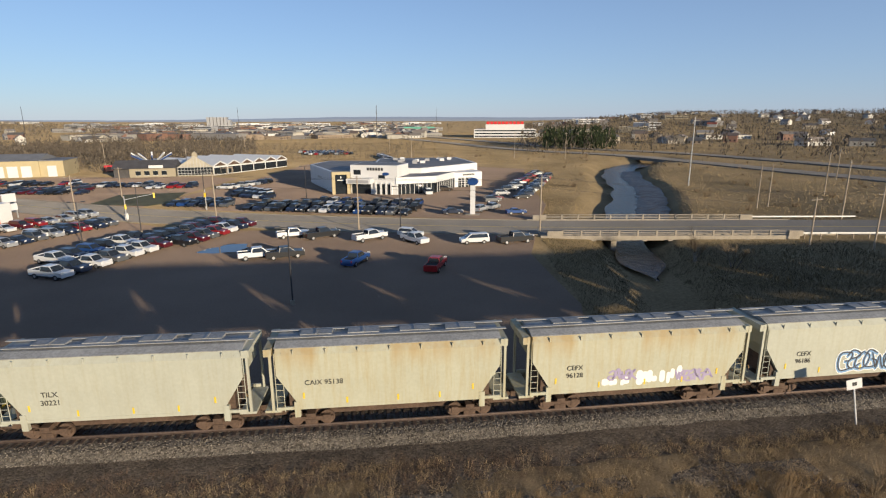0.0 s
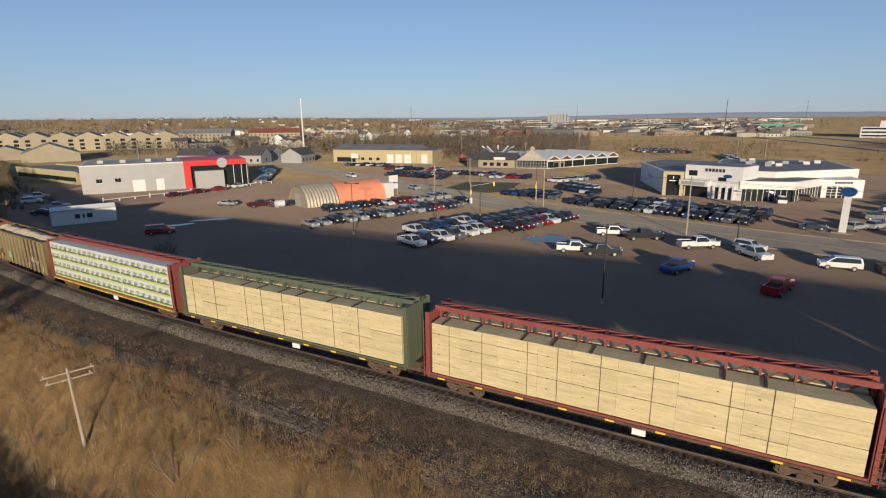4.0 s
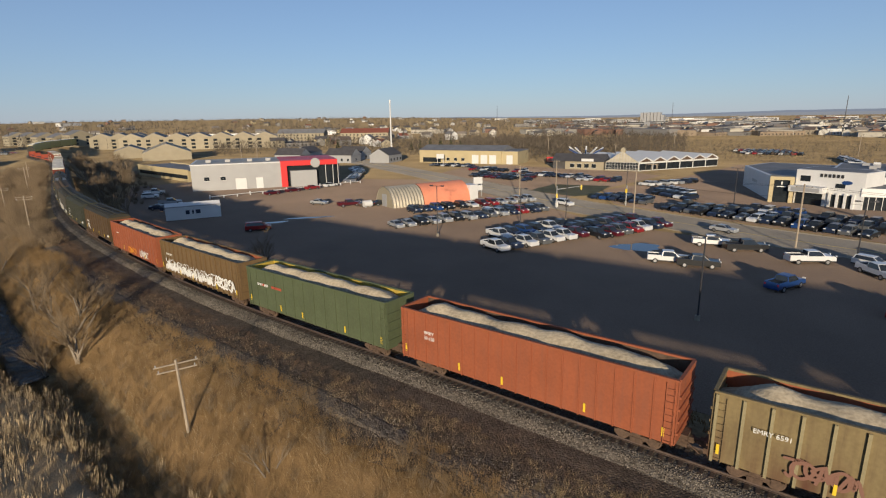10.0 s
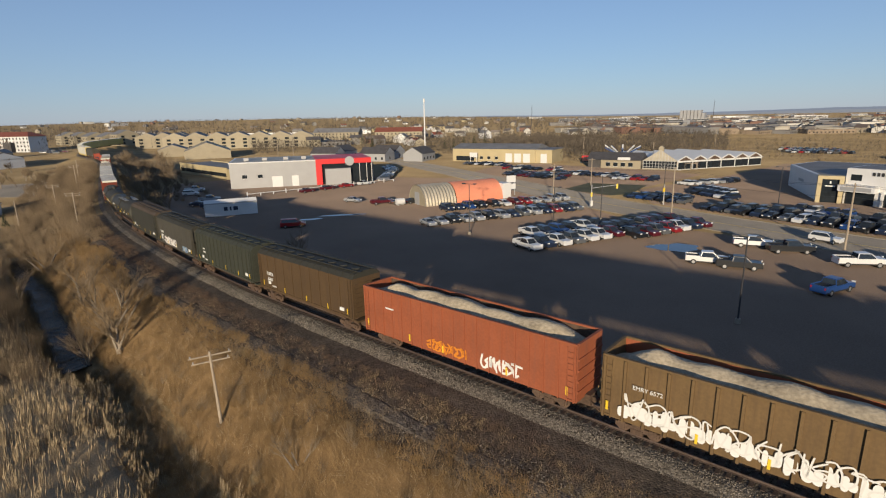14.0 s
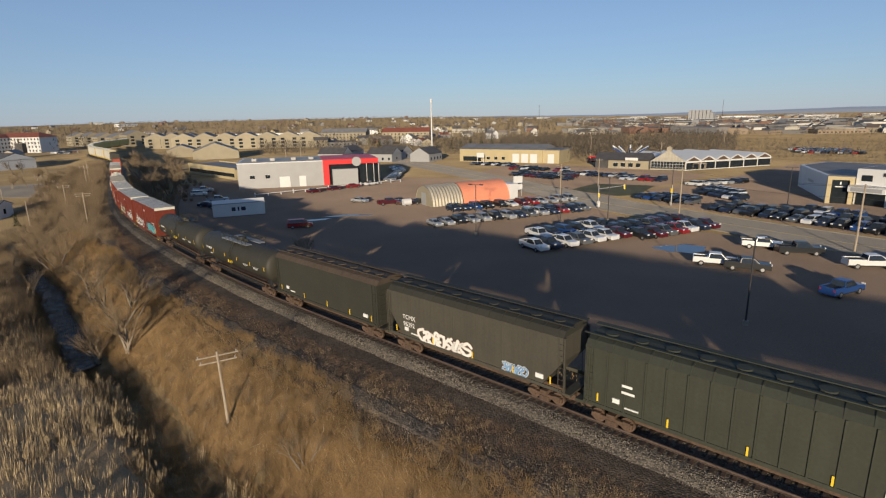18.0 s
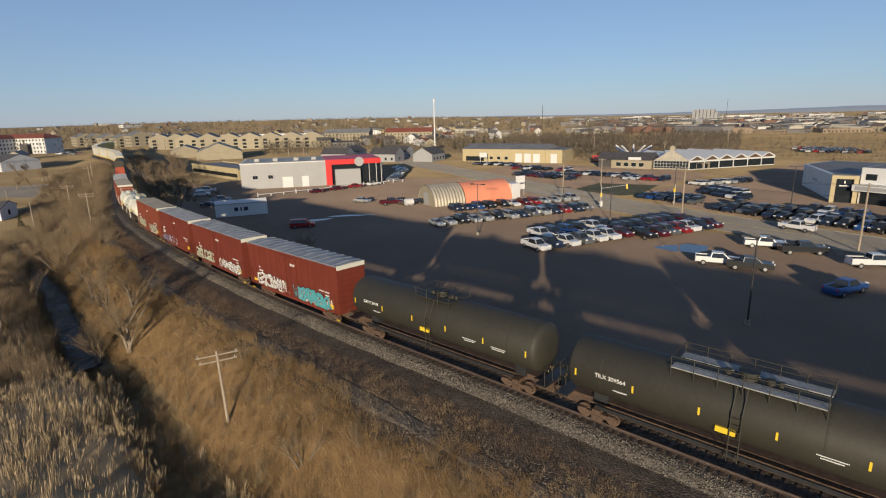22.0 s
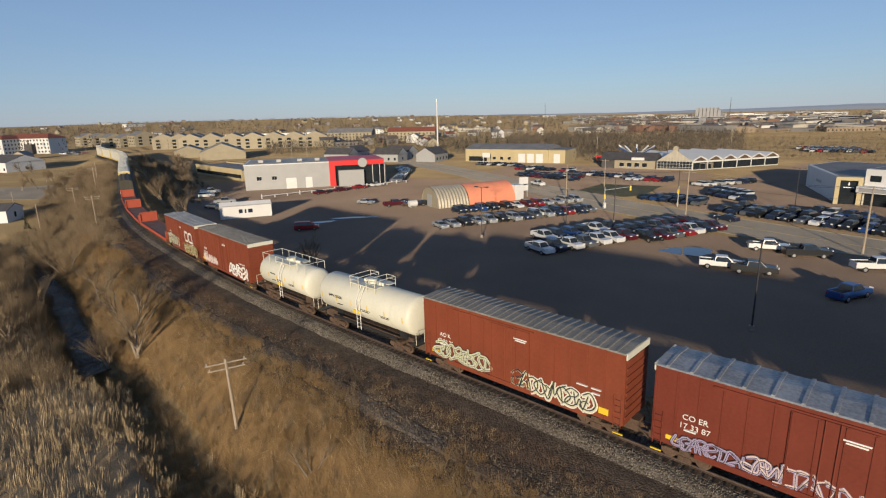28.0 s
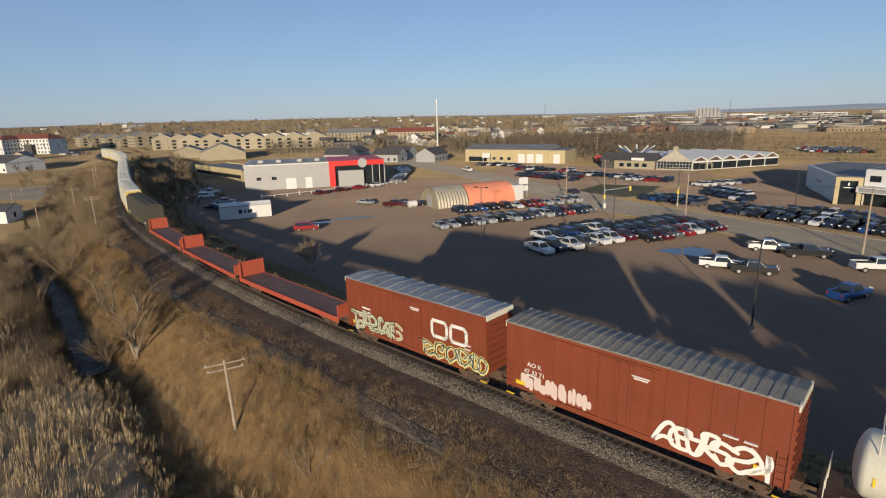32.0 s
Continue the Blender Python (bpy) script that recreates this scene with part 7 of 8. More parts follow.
    for k in range(52):
        yaw = r.uniform(2, 34) if k < 46 else r.uniform(-30, -12)
        d = r.uniform(900, 2400) if k < 46 else r.uniform(600, 1300)
        x, y = -math.sin(radians(yaw)) * d, math.cos(radians(yaw)) * d
        set_on(bl[k % 3] if k < 3 else copy_thing(bl[k % 3], pose(0, 0, 0)), x, y, r.uniform(-30, 60))
    far_houses()
    # tall slabs on the skyline, the red-lettered plant and a green-roofed store
    g = thing("grain_elevator", "row of tall grey slabs on the skyline", "building")
    for k in range(7):
        part("tower_slab", B((k * 9.0, k * 9.0 + 7.5, 0, 20, 0, 27 if k < 6 else 20)), GREY, g)
    set_on(g, -640, 1480, 8)
    p = flat_block("factory", "white factory hall with a red sign on the roof", 70, 40, 9, WHITE)
    part("roof_sign", B(*[(-21 + 4.3 * k, -17.6 + 4.3 * k, -11, -10.2, 15.0, 18.0) for k in range(10)]), RED, p, "red roof letters drawn as bars")
    part("upper_hall", B((-22, 22, -10, 14, 9, 15)), WHITE, p)
    set_on(p, 72, 640, -6)
    set_on(flat_block("green_store", "low store with a green front", 50, 20, 8, mat("green_cladding", (0.12, 0.35, 0.26), 0.6)), -40, 900, 4)


def pole(x, y, h, material, r=0.16, arms=(), lean=0.0, label="", heading=100, name="utility_pole", z=None):
    t = thing(name, label or "weathered wooden utility pole with cross-arms", "pole", m=pose(x, y, float(ground_z(x, y)) if z is None else z, 0, lean, 0))
    part("post", rod(bmesh.new(), (0, 0, -0.5), (0, 0, h), r, r * 0.65, 8), material, t)
    a = radians(heading)
    for zz, half in arms:
        d = Vector((math.cos(a), math.sin(a), 0)) * half
        bm = rod(bmesh.new(), Vector((0, 0, zz)) - d, Vector((0, 0, zz)) + d, 0.06, n=4)
        part("cross_arm", bm, material, t)
        for k in (-0.9, 0.9):
            part("insulator", rod(bmesh.new(), Vector((0, 0, zz + 0.04)) + d * k, Vector((0, 0, zz + 0.2)) + d * k, 0.04, n=5), GREY, t)
    return t


def lamp_post(x, y, h, heading=20):
    t = thing("lamp_post", "dark steel lot lamp post with twin floodlights", "lamp post", "lot lamp posts", pose(x, y, 0.03, 0, 0, heading))
    part("base", rod(bmesh.new(), (0, 0, 0), (0, 0, 0.55), 0.3, 0.28, 12), CONCRETE, t)
    part("post", rod(bmesh.new(), (0, 0, 0.5), (0, 0, h), 0.10, 0.07, 8), STEELDARK, t)
    part("arm", rod(bmesh.new(), (-1.1, 0, h), (1.1, 0, h), 0.04, n=5), STEELDARK, t)
    for s in (-1, 1):
        part("floodlight", B((s * 1.1 - 0.3, s * 1.1 + 0.3, -0.22, 0.22, h - 0.05, h + 0.14)), STEELDARK, t)


def wire(name, pts, sag, r=0.022):
    bm = bmesh.new()
    for a, b in zip(pts, pts[1:]):
        a, b = Vector(a), Vector(b)
        q = [a.lerp(b, k / 8) - Vector((0, 0, sag * 4 * (k / 8) * (1 - k / 8))) for k in range(9)]
        n = (b - a).cross(Vector((0, 0, 1))).normalized() * r
        loft(bm, [[u + n, u - n, u + Vector((0, 0, 1.6 * r))] for u in q])
    return tagged(part(name, bm, BLACK), "thin black overhead wire between poles", "wire")


def poles():
    for x, y, h in ((-16.9, 60.0, 9.4), (-68.5, 72.7, 9.6), (-7.2, 99.2, 9.2), (-57.5, 101.0, 9.4), (-63.0, 92.0, 7.5), (-35.5, 141.0, 9.4), (-58.0, 131.0, 9.0)):
        lamp_post(x, y, h)
    road = [(-81.4, 117.8, 9.6), (-47.7, 112.6, 10.7), (-15.9, 104.1, 10.7), (19.2, 99.3, 11.2), (67.0, 93.9, 8.9), (76.7, 91.5, 10.4)]
    for x, y, h in road:
        pole(x, y, h, WOOD, 0.17, ((h - 0.5, 1.2),), label="tall wooden roadside utility pole", heading=15)
    for dz, dy in ((-0.3, -1.0), (-0.3, 1.0), (-2.2, 0.1)):
        wire("overhead_wire", [(x, y + dy, h + dz) for x, y, h in road], 0.7)
    far = [(81.7, 136.5, 11), (86.2, 139.3, 11), (109.3, 151.7, 11.9), (88.7, 116.2, 12.9), (125, 150, 12), (132, 128, 12), (140, 190, 11)]
    for x, y, h in far:
        pole(x, y, h, WOOD, 0.18, ((h - 0.5, 1.2),), heading=60, label="wooden utility pole by the creek")
    for dz in (-0.3, -1.2):
        wire("overhead_wire", [(x, y, h + dz) for x, y, h in ((140, 190, 11), (109.3, 151.7, 11.9), (86.2, 139.3, 11))], 0.8)
        wire("overhead_wire", [(x, y, h + dz) for x, y, h in ((132, 128, 12), (88.7, 116.2, 12.9), (76.7, 91.5, 10.4))], 0.8)
    pole(85.4, 184.5, 23.0, STEEL, 0.22, label="tall slim lighting mast beside the highway", name="high_mast")
    # old telegraph poles down the marsh side
    for k, (x, y, h, l) in enumerate(((-36.6, 13.2, 5.8, -6), (-131, 20.5, 6.4, 0), (-168, 22.0, 6.0, -3), (-205, 33, 7.5, -3), (-232, 38, 7.5, 3), (-146, 12, 6.0, 0), (-180, 10, 6, 0))):
        pole(x, y, h, WOOD, 0.13, ((h - 0.3, 1.45), (h - 0.75, 1.3)) if k < 4 else (), l, "leaning bare telegraph pole with two cross-arms", heading=72)
    # masts on the skyline
    for x, y, h in ((-80, 660, 37), (-20, 1500, 50), (-430, 1150, 45), (-690, 900, 40)):
        pole(x, y, h, STEELDARK, 0.45, label="thin dark radio mast on the skyline", name="radio_mast")
    for x, y, h in ((-32, 330, 13), (40, 300, 14), (66, 290, 14), (-120, 330, 12), (-260, 130, 10), (-240, 128, 10), (-150, 240, 11), (-14, 250, 12), (-105, 222, 10), (-90, 150, 8.5)):
        pole(x, y, h, WOOD, 0.16, ((h - 0.4, 1.0),), heading=30)
    # traffic signals and the shop sign
    s = thing("traffic_signal", "grey signal mast with a long yellow-headed arm", "traffic light", m=pose(-68.1, 114.5, 0, 0, 0, 35))
    part("post", rod(bmesh.new(), (0, 0, 0), (0, 0, 5.4), 0.12, 0.1), STEEL, s)
    part("arm", rod(bmesh.new(), (0, 0, 4.6), (6.0, 0, 5.5), 0.07, 0.05), STEEL, s)
    part("signal_head", B((5.6, 5.95, -0.2, 0.2, 4.6, 5.7), (-0.2, 0.2, -0.4, -0.12, 2.6, 3.6)), YELLOW, s)
    part("cabinet", B((-0.35, 0.35, -0.7, -0.2, 0.4, 1.7)), STEEL, s)
    s = thing("traffic_signal", "grey signal post on the kerb", "traffic light", m=pose(-56.8, 128.6, 0))
    part("post", rod(bmesh.new(), (0, 0, 0), (0, 0, 5.0), 0.12, 0.1), STEEL, s)
    part("signal_head", B((-0.2, 0.2, -0.3, 0.0, 3.2, 4.2)), YELLOW, s)
    s = thing("roadside_sign", "white two-panel roadside sign on posts", "sign", m=pose(-95.6, 117.6, 0, 0, 0, 70))
    part("post", B((-1.3, -1.1, -0.1, 0.1, 0, 5.6), (1.1, 1.3, -0.1, 0.1, 0, 5.6)), STEEL, s)
    part("panel", B((-1.4, 1.4, -0.16, 0.16, 3.7, 5.6)), WHITE, s)
    part("panel", B((-1.4, 1.4, -0.16, 0.16, 1.8, 3.3)), WHITE, s)
    # track-side whistle sign
    s = thing("track_sign", "leaning white post with a small white board by the track", "sign", m=pose(26.0, 28.9, float(ground_z(26.0, 28.9)), 0, -13, 0))
    part("post", rod(bmesh.new(), (0, 0, -0.3), (0, 0, 2.9), 0.05, n=6), WHITE, s)
    part("board", B((-0.45, 0.45, -0.05, -0.02, 2.5, 3.15)), WHITE, s)
    part("marking", B((-0.12, 0.14, -0.062, -0.05, 2.72, 2.95)), INK, s)
    # low guard fence before the red showroom
    g = thing("guard_rail", "low white pipe fence before the red showroom", "fence")
    part("beam", rod(bmesh.new(), (-153.5, 66.5, 0.75), (-149.5, 118, 0.75), 0.09, n=6), WHITE, g)
    for k in range(14):
        x, y = -153.5 + 4.0 * k / 13, 66.5 + 51.5 * k / 13
        part("post", B((x - 0.12, x + 0.12, y - 0.12, y + 0.12, 0, 0.85 if k % 3 else 1.3)), WHITE, g)


red_showroom()
arch_hut()
tan_warehouse()
garden_centre()
white_showroom()
bridge()
trailer()
town()
poles()


# ---- water, verges, plants ----
def water_ribbon(name, path, w, z, label):
    d = np.gradient(path, axis=0)
    d /= np.linalg.norm(d, axis=1)[:, None]
    n = np.c_[-d[:, 1], d[:, 0]]
    rows = [[(*(p - q * k / 2), z), (*(p + q * k / 2), z)] for p, q, k in zip(path, n, w * np.ones(len(path)))]
    return tagged(part(name, loft(bmesh.new(), rows, closed=False), WATER), label, "water", kind="structure")


CREEKW = CREEK[(CREEK[:, 1] > 77) & (CREEK[:, 1] < 292)]
water_ribbon("creek_water", CREEKW, 6.5 * smooth(75, 88, CREEKW[:, 1]) + 6 * smooth(112, 130, CREEKW[:, 1]) + 1.2 * np.sin(CREEKW[:, 1] * 0.23), -2.45, "dark rippled creek water under the road bridge")
def mud_bank():
    """Dark wet mud along the creek above the bridge, wider on the outer side."""
    pth = CREEK[(CREEK[:, 1] > 116) & (CREEK[:, 1] < 250)]
    d = np.gradient(pth, axis=0)
    d /= np.linalg.norm(d, axis=1)[:, None]
    rows = []
    for k, (p, q) in enumerate(zip(pth, np.c_[d[:, 1], -d[:, 0]])):
        wide = (9.5 if p[1] > 116 else 4.2) + 1.5 * noise.noise((k * 0.3, 2, 0))
        north = float(smooth(114, 124, p[1]))
        row = []
        for o in np.linspace(-5.0 - noise.noise((k * 0.4, 7, 0)), wide, 14):
            x, y = p + q * o
            bed = -2.8 + 0.5 * north * float(smooth(-0.5, 2.5, o)) + 0.35 * noise.noise((x * 0.5, y * 0.5, 1.0)) * north
            row.append((x, y, max(float(ground_z(x, y)), bed) + 0.07))
        rows.append(row)
    tagged(part("creek_mud", loft(bmesh.new(), rows, closed=False), MUD), "dark wet mud along the creek", "mud", kind="structure")


mud_bank()
water_ribbon("marsh_water", SWALE[:84], 4.6, -2.1, "dark still water in the marsh ditch")


def puddle(cx, cy, rx, ry, rot, seed, z=0.042):
    r = random.Random(seed)
    ph = [r.uniform(0, 6) for _ in range(3)]
    pts = []
    for k in range(40):
        a = 2 * math.pi * k / 40
        f = 1 + 0.12 * math.sin(2 * a + ph[0]) + 0.12 * math.sin(3 * a + ph[1]) + 0.08 * math.sin(7 * a + ph[2])
        x, y = rx * f * math.cos(a), ry * f * math.sin(a)
        c, s = math.cos(radians(rot)), math.sin(radians(rot))
        pts.append((cx + c * x - s * y, cy + s * x + c * y, z))
    bm = bmesh.new()
    poly(bm, pts)
    bmesh.ops.triangulate(bm, faces=bm.faces[:])
    tagged(part("puddle", bm, PUDDLE), "shallow puddle that mirrors the sky on the lot", "puddle")


puddle(-36.1, 88.2, 3.7, 3.0, 35, 1)
puddle(-106.3, 60.0, 3.2, 0.9, 60, 2)
puddle(-105.6, 67.6, 4.2, 1.0, 55, 3)
puddle(-103.2, 71.5, 1.6, 0.6, 55, 4)
paved("lawn", [(-91.5, 137.2), (-74.5, 134.4), (-71.5, 140), (-77, 161), (-94, 155)], 0.06, GREEN, "green lawn patch by the junction", "lawn")
for side, off in (("far_kerb", 7.4), ("near_kerb", -7.4)):
    pth = ROAD[30:86]
    d = np.gradient(pth, axis=0)
    d /= np.linalg.norm(d, axis=1)[:, None]
    ribbon("kerb", pth + np.c_[-d[:, 1], d[:, 0]] * off, 0.35, 0.17, CONCRETE, "pale concrete road kerb", "kerb")
LINEY = plain("road_marking_yellow", (0.55, 0.40, 0.08), 0.7)
ribbon("road_marking", ROAD, 0.25, 0.067, LINEY, "yellow centre line", "road marking", 0.003)
HWY = spline([(-60, 640), (0, 500), (62, 365), (104, 316), (128, 258), (146, 205), (172, 150), (215, 80)], 10)
ribbon("highway", HWY, 12, 0.5, ASPHALT_ROAD, "grey highway beyond the creek", "road", 1.5)
ribbon("highway", HWY + np.array([42, 16]), 12, 0.6, ASPHALT_ROAD, "grey highway beyond the creek", "road", 1.5)

TWIG = island("bare_twigs", (0.13, 0.095, 0.06), (0.26, 0.195, 0.125), soft=True, patch=0.25, size=0.25)
TWIGDARK = island("dark_brush", (0.085, 0.056, 0.04), (0.165, 0.112, 0.074), soft=True, patch=0.3, size=0.6)
STRAW = island("golden_scrub", (0.185, 0.118, 0.054), (0.285, 0.19, 0.093), soft=True, patch=0.28, size=0.35)
REED = island("pale_reed_stems", (0.31, 0.23, 0.135), (0.50, 0.39, 0.245), soft=True, patch=0.25, size=0.3)
PLUME = island("pale_reed_plumes", (0.33, 0.245, 0.145), (0.50, 0.39, 0.245), soft=True, patch=0.2, size=0.3)
VERGE = island("verge_straw", (0.17, 0.122, 0.066), (0.35, 0.26, 0.15), soft=True, patch=0.35, size=0.5)
FIELD = island("field_straw", (0.23, 0.172, 0.092), (0.31, 0.235, 0.132), soft=True, patch=0.3, size=0.03)
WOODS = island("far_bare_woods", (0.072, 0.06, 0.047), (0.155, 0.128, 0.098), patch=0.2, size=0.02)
FIR = island("evergreen", (0.018, 0.028, 0.014), (0.05, 0.06, 0.028))
TURF = island("rank_turf", (0.05, 0.044, 0.024), (0.12, 0.098, 0.05), soft=True, patch=0.4, size=0.15)
PALE = island("bleached_stalks", (0.30, 0.225, 0.13), (0.44, 0.35, 0.22), soft=True)
STONE = island("ballast_stones", (0.06, 0.051, 0.04), (0.30, 0.262, 0.21), patch=0.2, size=0.5)
BARK = mat("bark", (0.17, 0.14, 0.11), 0.9, 0, 0.3, 1.0, 9.0, 0.4)
BIRCH = mat("pale_bark", (0.30, 0.25, 0.19), 0.85, 0, 0.3, 1.0, 9.0, 0.3)


def shards(name, v, material, label, category):
    """One mesh of many loose faces; v holds (faces, corners, 3)."""
    n, k = v.shape[:2]
    me = bpy.data.meshes.new(name)
    me.vertices.add(n * k)
    me.vertices.foreach_set("co", np.ascontiguousarray(v, np.float32).ravel())
    me.loops.add(n * k)
    me.loops.foreach_set("vertex_index", np.arange(n * k, dtype=np.int32))
    me.polygons.add(n)
    me.polygons.foreach_set("loop_start", np.arange(0, n * k, k, dtype=np.int32))
    me.update(calc_edges=True)
    me.materials.append(material)
    return tagged(new(name, me), label, category, kind="stuff")


def blades(name, base, h, w, material, label, category, lean=0.35, seed=0, curve=0.5):
    """Many single stalks, joined: each a thin bent blade of two triangles."""
    g = np.random.default_rng(seed)
    n = len(base)
    a = g.uniform(0, 2 * np.pi, n)
    side = np.c_[np.cos(a), np.sin(a), np.zeros(n)] * (w[:, None] / 2)
    b = g.uniform(0, 2 * np.pi, n)
    ln = g.uniform(0, lean, n) * h
    tip = base + np.c_[np.cos(b) * ln, np.sin(b) * ln, h]
    mid = base + np.c_[np.cos(b) * ln * curve * 0.6, np.sin(b) * ln * curve * 0.6, h * 0.55]
    return shards(name, np.stack([base - side, base + side, mid + side * 0.8, tip], 1), material, label, category)


def needles(name, base, off, h, w, material, label, category, seed=0, jitter=0.15):
    """Fine straight stems, one triangle each: a foot, a lean (x, y for each metre of height) and a height."""
    g = np.random.default_rng(seed)
    n = len(base)
    a = g.uniform(0, 2 * np.pi, n)
    side = np.c_[np.cos(a), np.sin(a), np.zeros(n)] * (w[:, None] / 2)
    tip = base + np.c_[(off + g.normal(0, jitter, (n, 2))) * h[:, None], h]
    return shards(name, np.stack([base - side, base + side, tip], 1), material, label, category)


def tufts(name, spots, per, h0, h1, w, splay, material, label, category, seed, foot=0.18):
    """Brooms of fine stems that fan out from each spot."""
    g = np.random.default_rng(seed)
    m = len(spots) * per
    base = np.repeat(spots, per, 0)
    size = np.repeat(g.uniform(h0, h1, len(spots)), per)
    a, r = g.uniform(0, 2 * np.pi, m), np.sqrt(g.random(m))
    off = np.c_[np.cos(a), np.sin(a)] * r[:, None]
    base[:, :2] += off * (foot * size)[:, None]
    return needles(name, base, off * splay, size * g.uniform(0.55, 1.0, m), g.uniform(0.7, 1.3, m) * w, material, label, category, seed + 1)


def scatter(n, x0, x1, o0, o1, seed, keep=None):
    g = np.random.default_rng(seed)
    s, o = g.uniform(x0, x1, n), g.uniform(o0, o1, n)
    x, y = np.interp(s, ARC, TRK[:, 0]), np.interp(s, ARC, TRK[:, 1])
    dx, dy = np.interp(s, ARC, DIRT_[:, 0]), np.interp(s, ARC, DIRT_[:, 1])
    X, Y = x - dy * o, y + dx * o
    if keep is not None:
        k = keep(X, Y, o, g)
        X, Y, o = X[k], Y[k], o[k]
    return np.c_[X, Y, ground_z(X, Y) - 0.03], o


def patchy(x, y, s, seed=0.0):
    """Smooth noise over the plan, about -0.8 to 0.8, in patches 1/s metres wide."""
    x, y = np.asarray(x, float) * s + seed * 17.3, np.asarray(y, float) * s - seed * 9.1
    tot = np.zeros_like(x)
    for k, amp in ((1, 0.65), (2.03, 0.35)):
        u, v = x * k, y * k
        i, j = np.floor(u), np.floor(v)
        f, e = u - i, v - j
        f, e = f * f * (3 - 2 * f), e * e * (3 - 2 * e)

        def at(a, b):
            q = np.sin(a * 127.1 + b * 311.7 + seed * 7.7) * 43758.5453
            return (q - np.floor(q)) * 2 - 1

        tot += amp * ((at(i, j) * (1 - f) + at(i + 1, j) * f) * (1 - e) + (at(i, j + 1) * (1 - f) + at(i + 1, j + 1) * f) * e)
    return tot


def ground_cover(name, s0, s1, o0, o1, lift, material, label, keep):
    """A low uneven mat of fallen stalks under a stand."""
    ss, oo = np.arange(s0, s1, 0.8), np.arange(o0, o1, 0.7)
    S, O = np.meshgrid(ss, oo)
    x, y = np.interp(S, ARC, TRK[:, 0]), np.interp(S, ARC, TRK[:, 1])
    dx, dy = np.interp(S, ARC, DIRT_[:, 0]), np.interp(S, ARC, DIRT_[:, 1])
    X, Y = x - dy * O, y + dx * O
    up = lift * keep(X, Y, O) * (0.75 + 0.6 * patchy(X.ravel(), Y.ravel(), 0.5, 3.3).reshape(X.shape))
    Z = ground_z(X, Y) - 0.12 + up
    n, k = X.shape
    i = np.arange(n * k).reshape(n, k)
    f = np.stack([i[:-1, :-1], i[:-1, 1:], i[1:, 1:], i[1:, :-1]], -1).reshape(-1, 4)
    me = bpy.data.meshes.new(name)
    me.from_pydata(np.stack([X, Y, Z], -1).reshape(-1, 3).tolist(), [], f.tolist())
    me.materials.append(material)
    me.shade_smooth()
    return tagged(new(name, me), label, "ground cover", kind="stuff")


LITTER = mat("scrub_litter", (0.205, 0.132, 0.063), 0.95, 0, 0.25, 0.5, 9.0, 0.8, spec=0.1, deep=0.06, chalky=1.0)
VERGELITTER = mat("verge_litter", (0.20, 0.145, 0.083), 0.95, 0, 0.35, 0.6, 9.0, 0.8, spec=0.1, deep=0.06, chalky=1.0)
REEDLITTER = mat("reed_litter", (0.34, 0.255, 0.155), 0.95, 0, 0.3, 0.5, 9.0, 0.8, spec=0.1, deep=0.06, chalky=1.0)


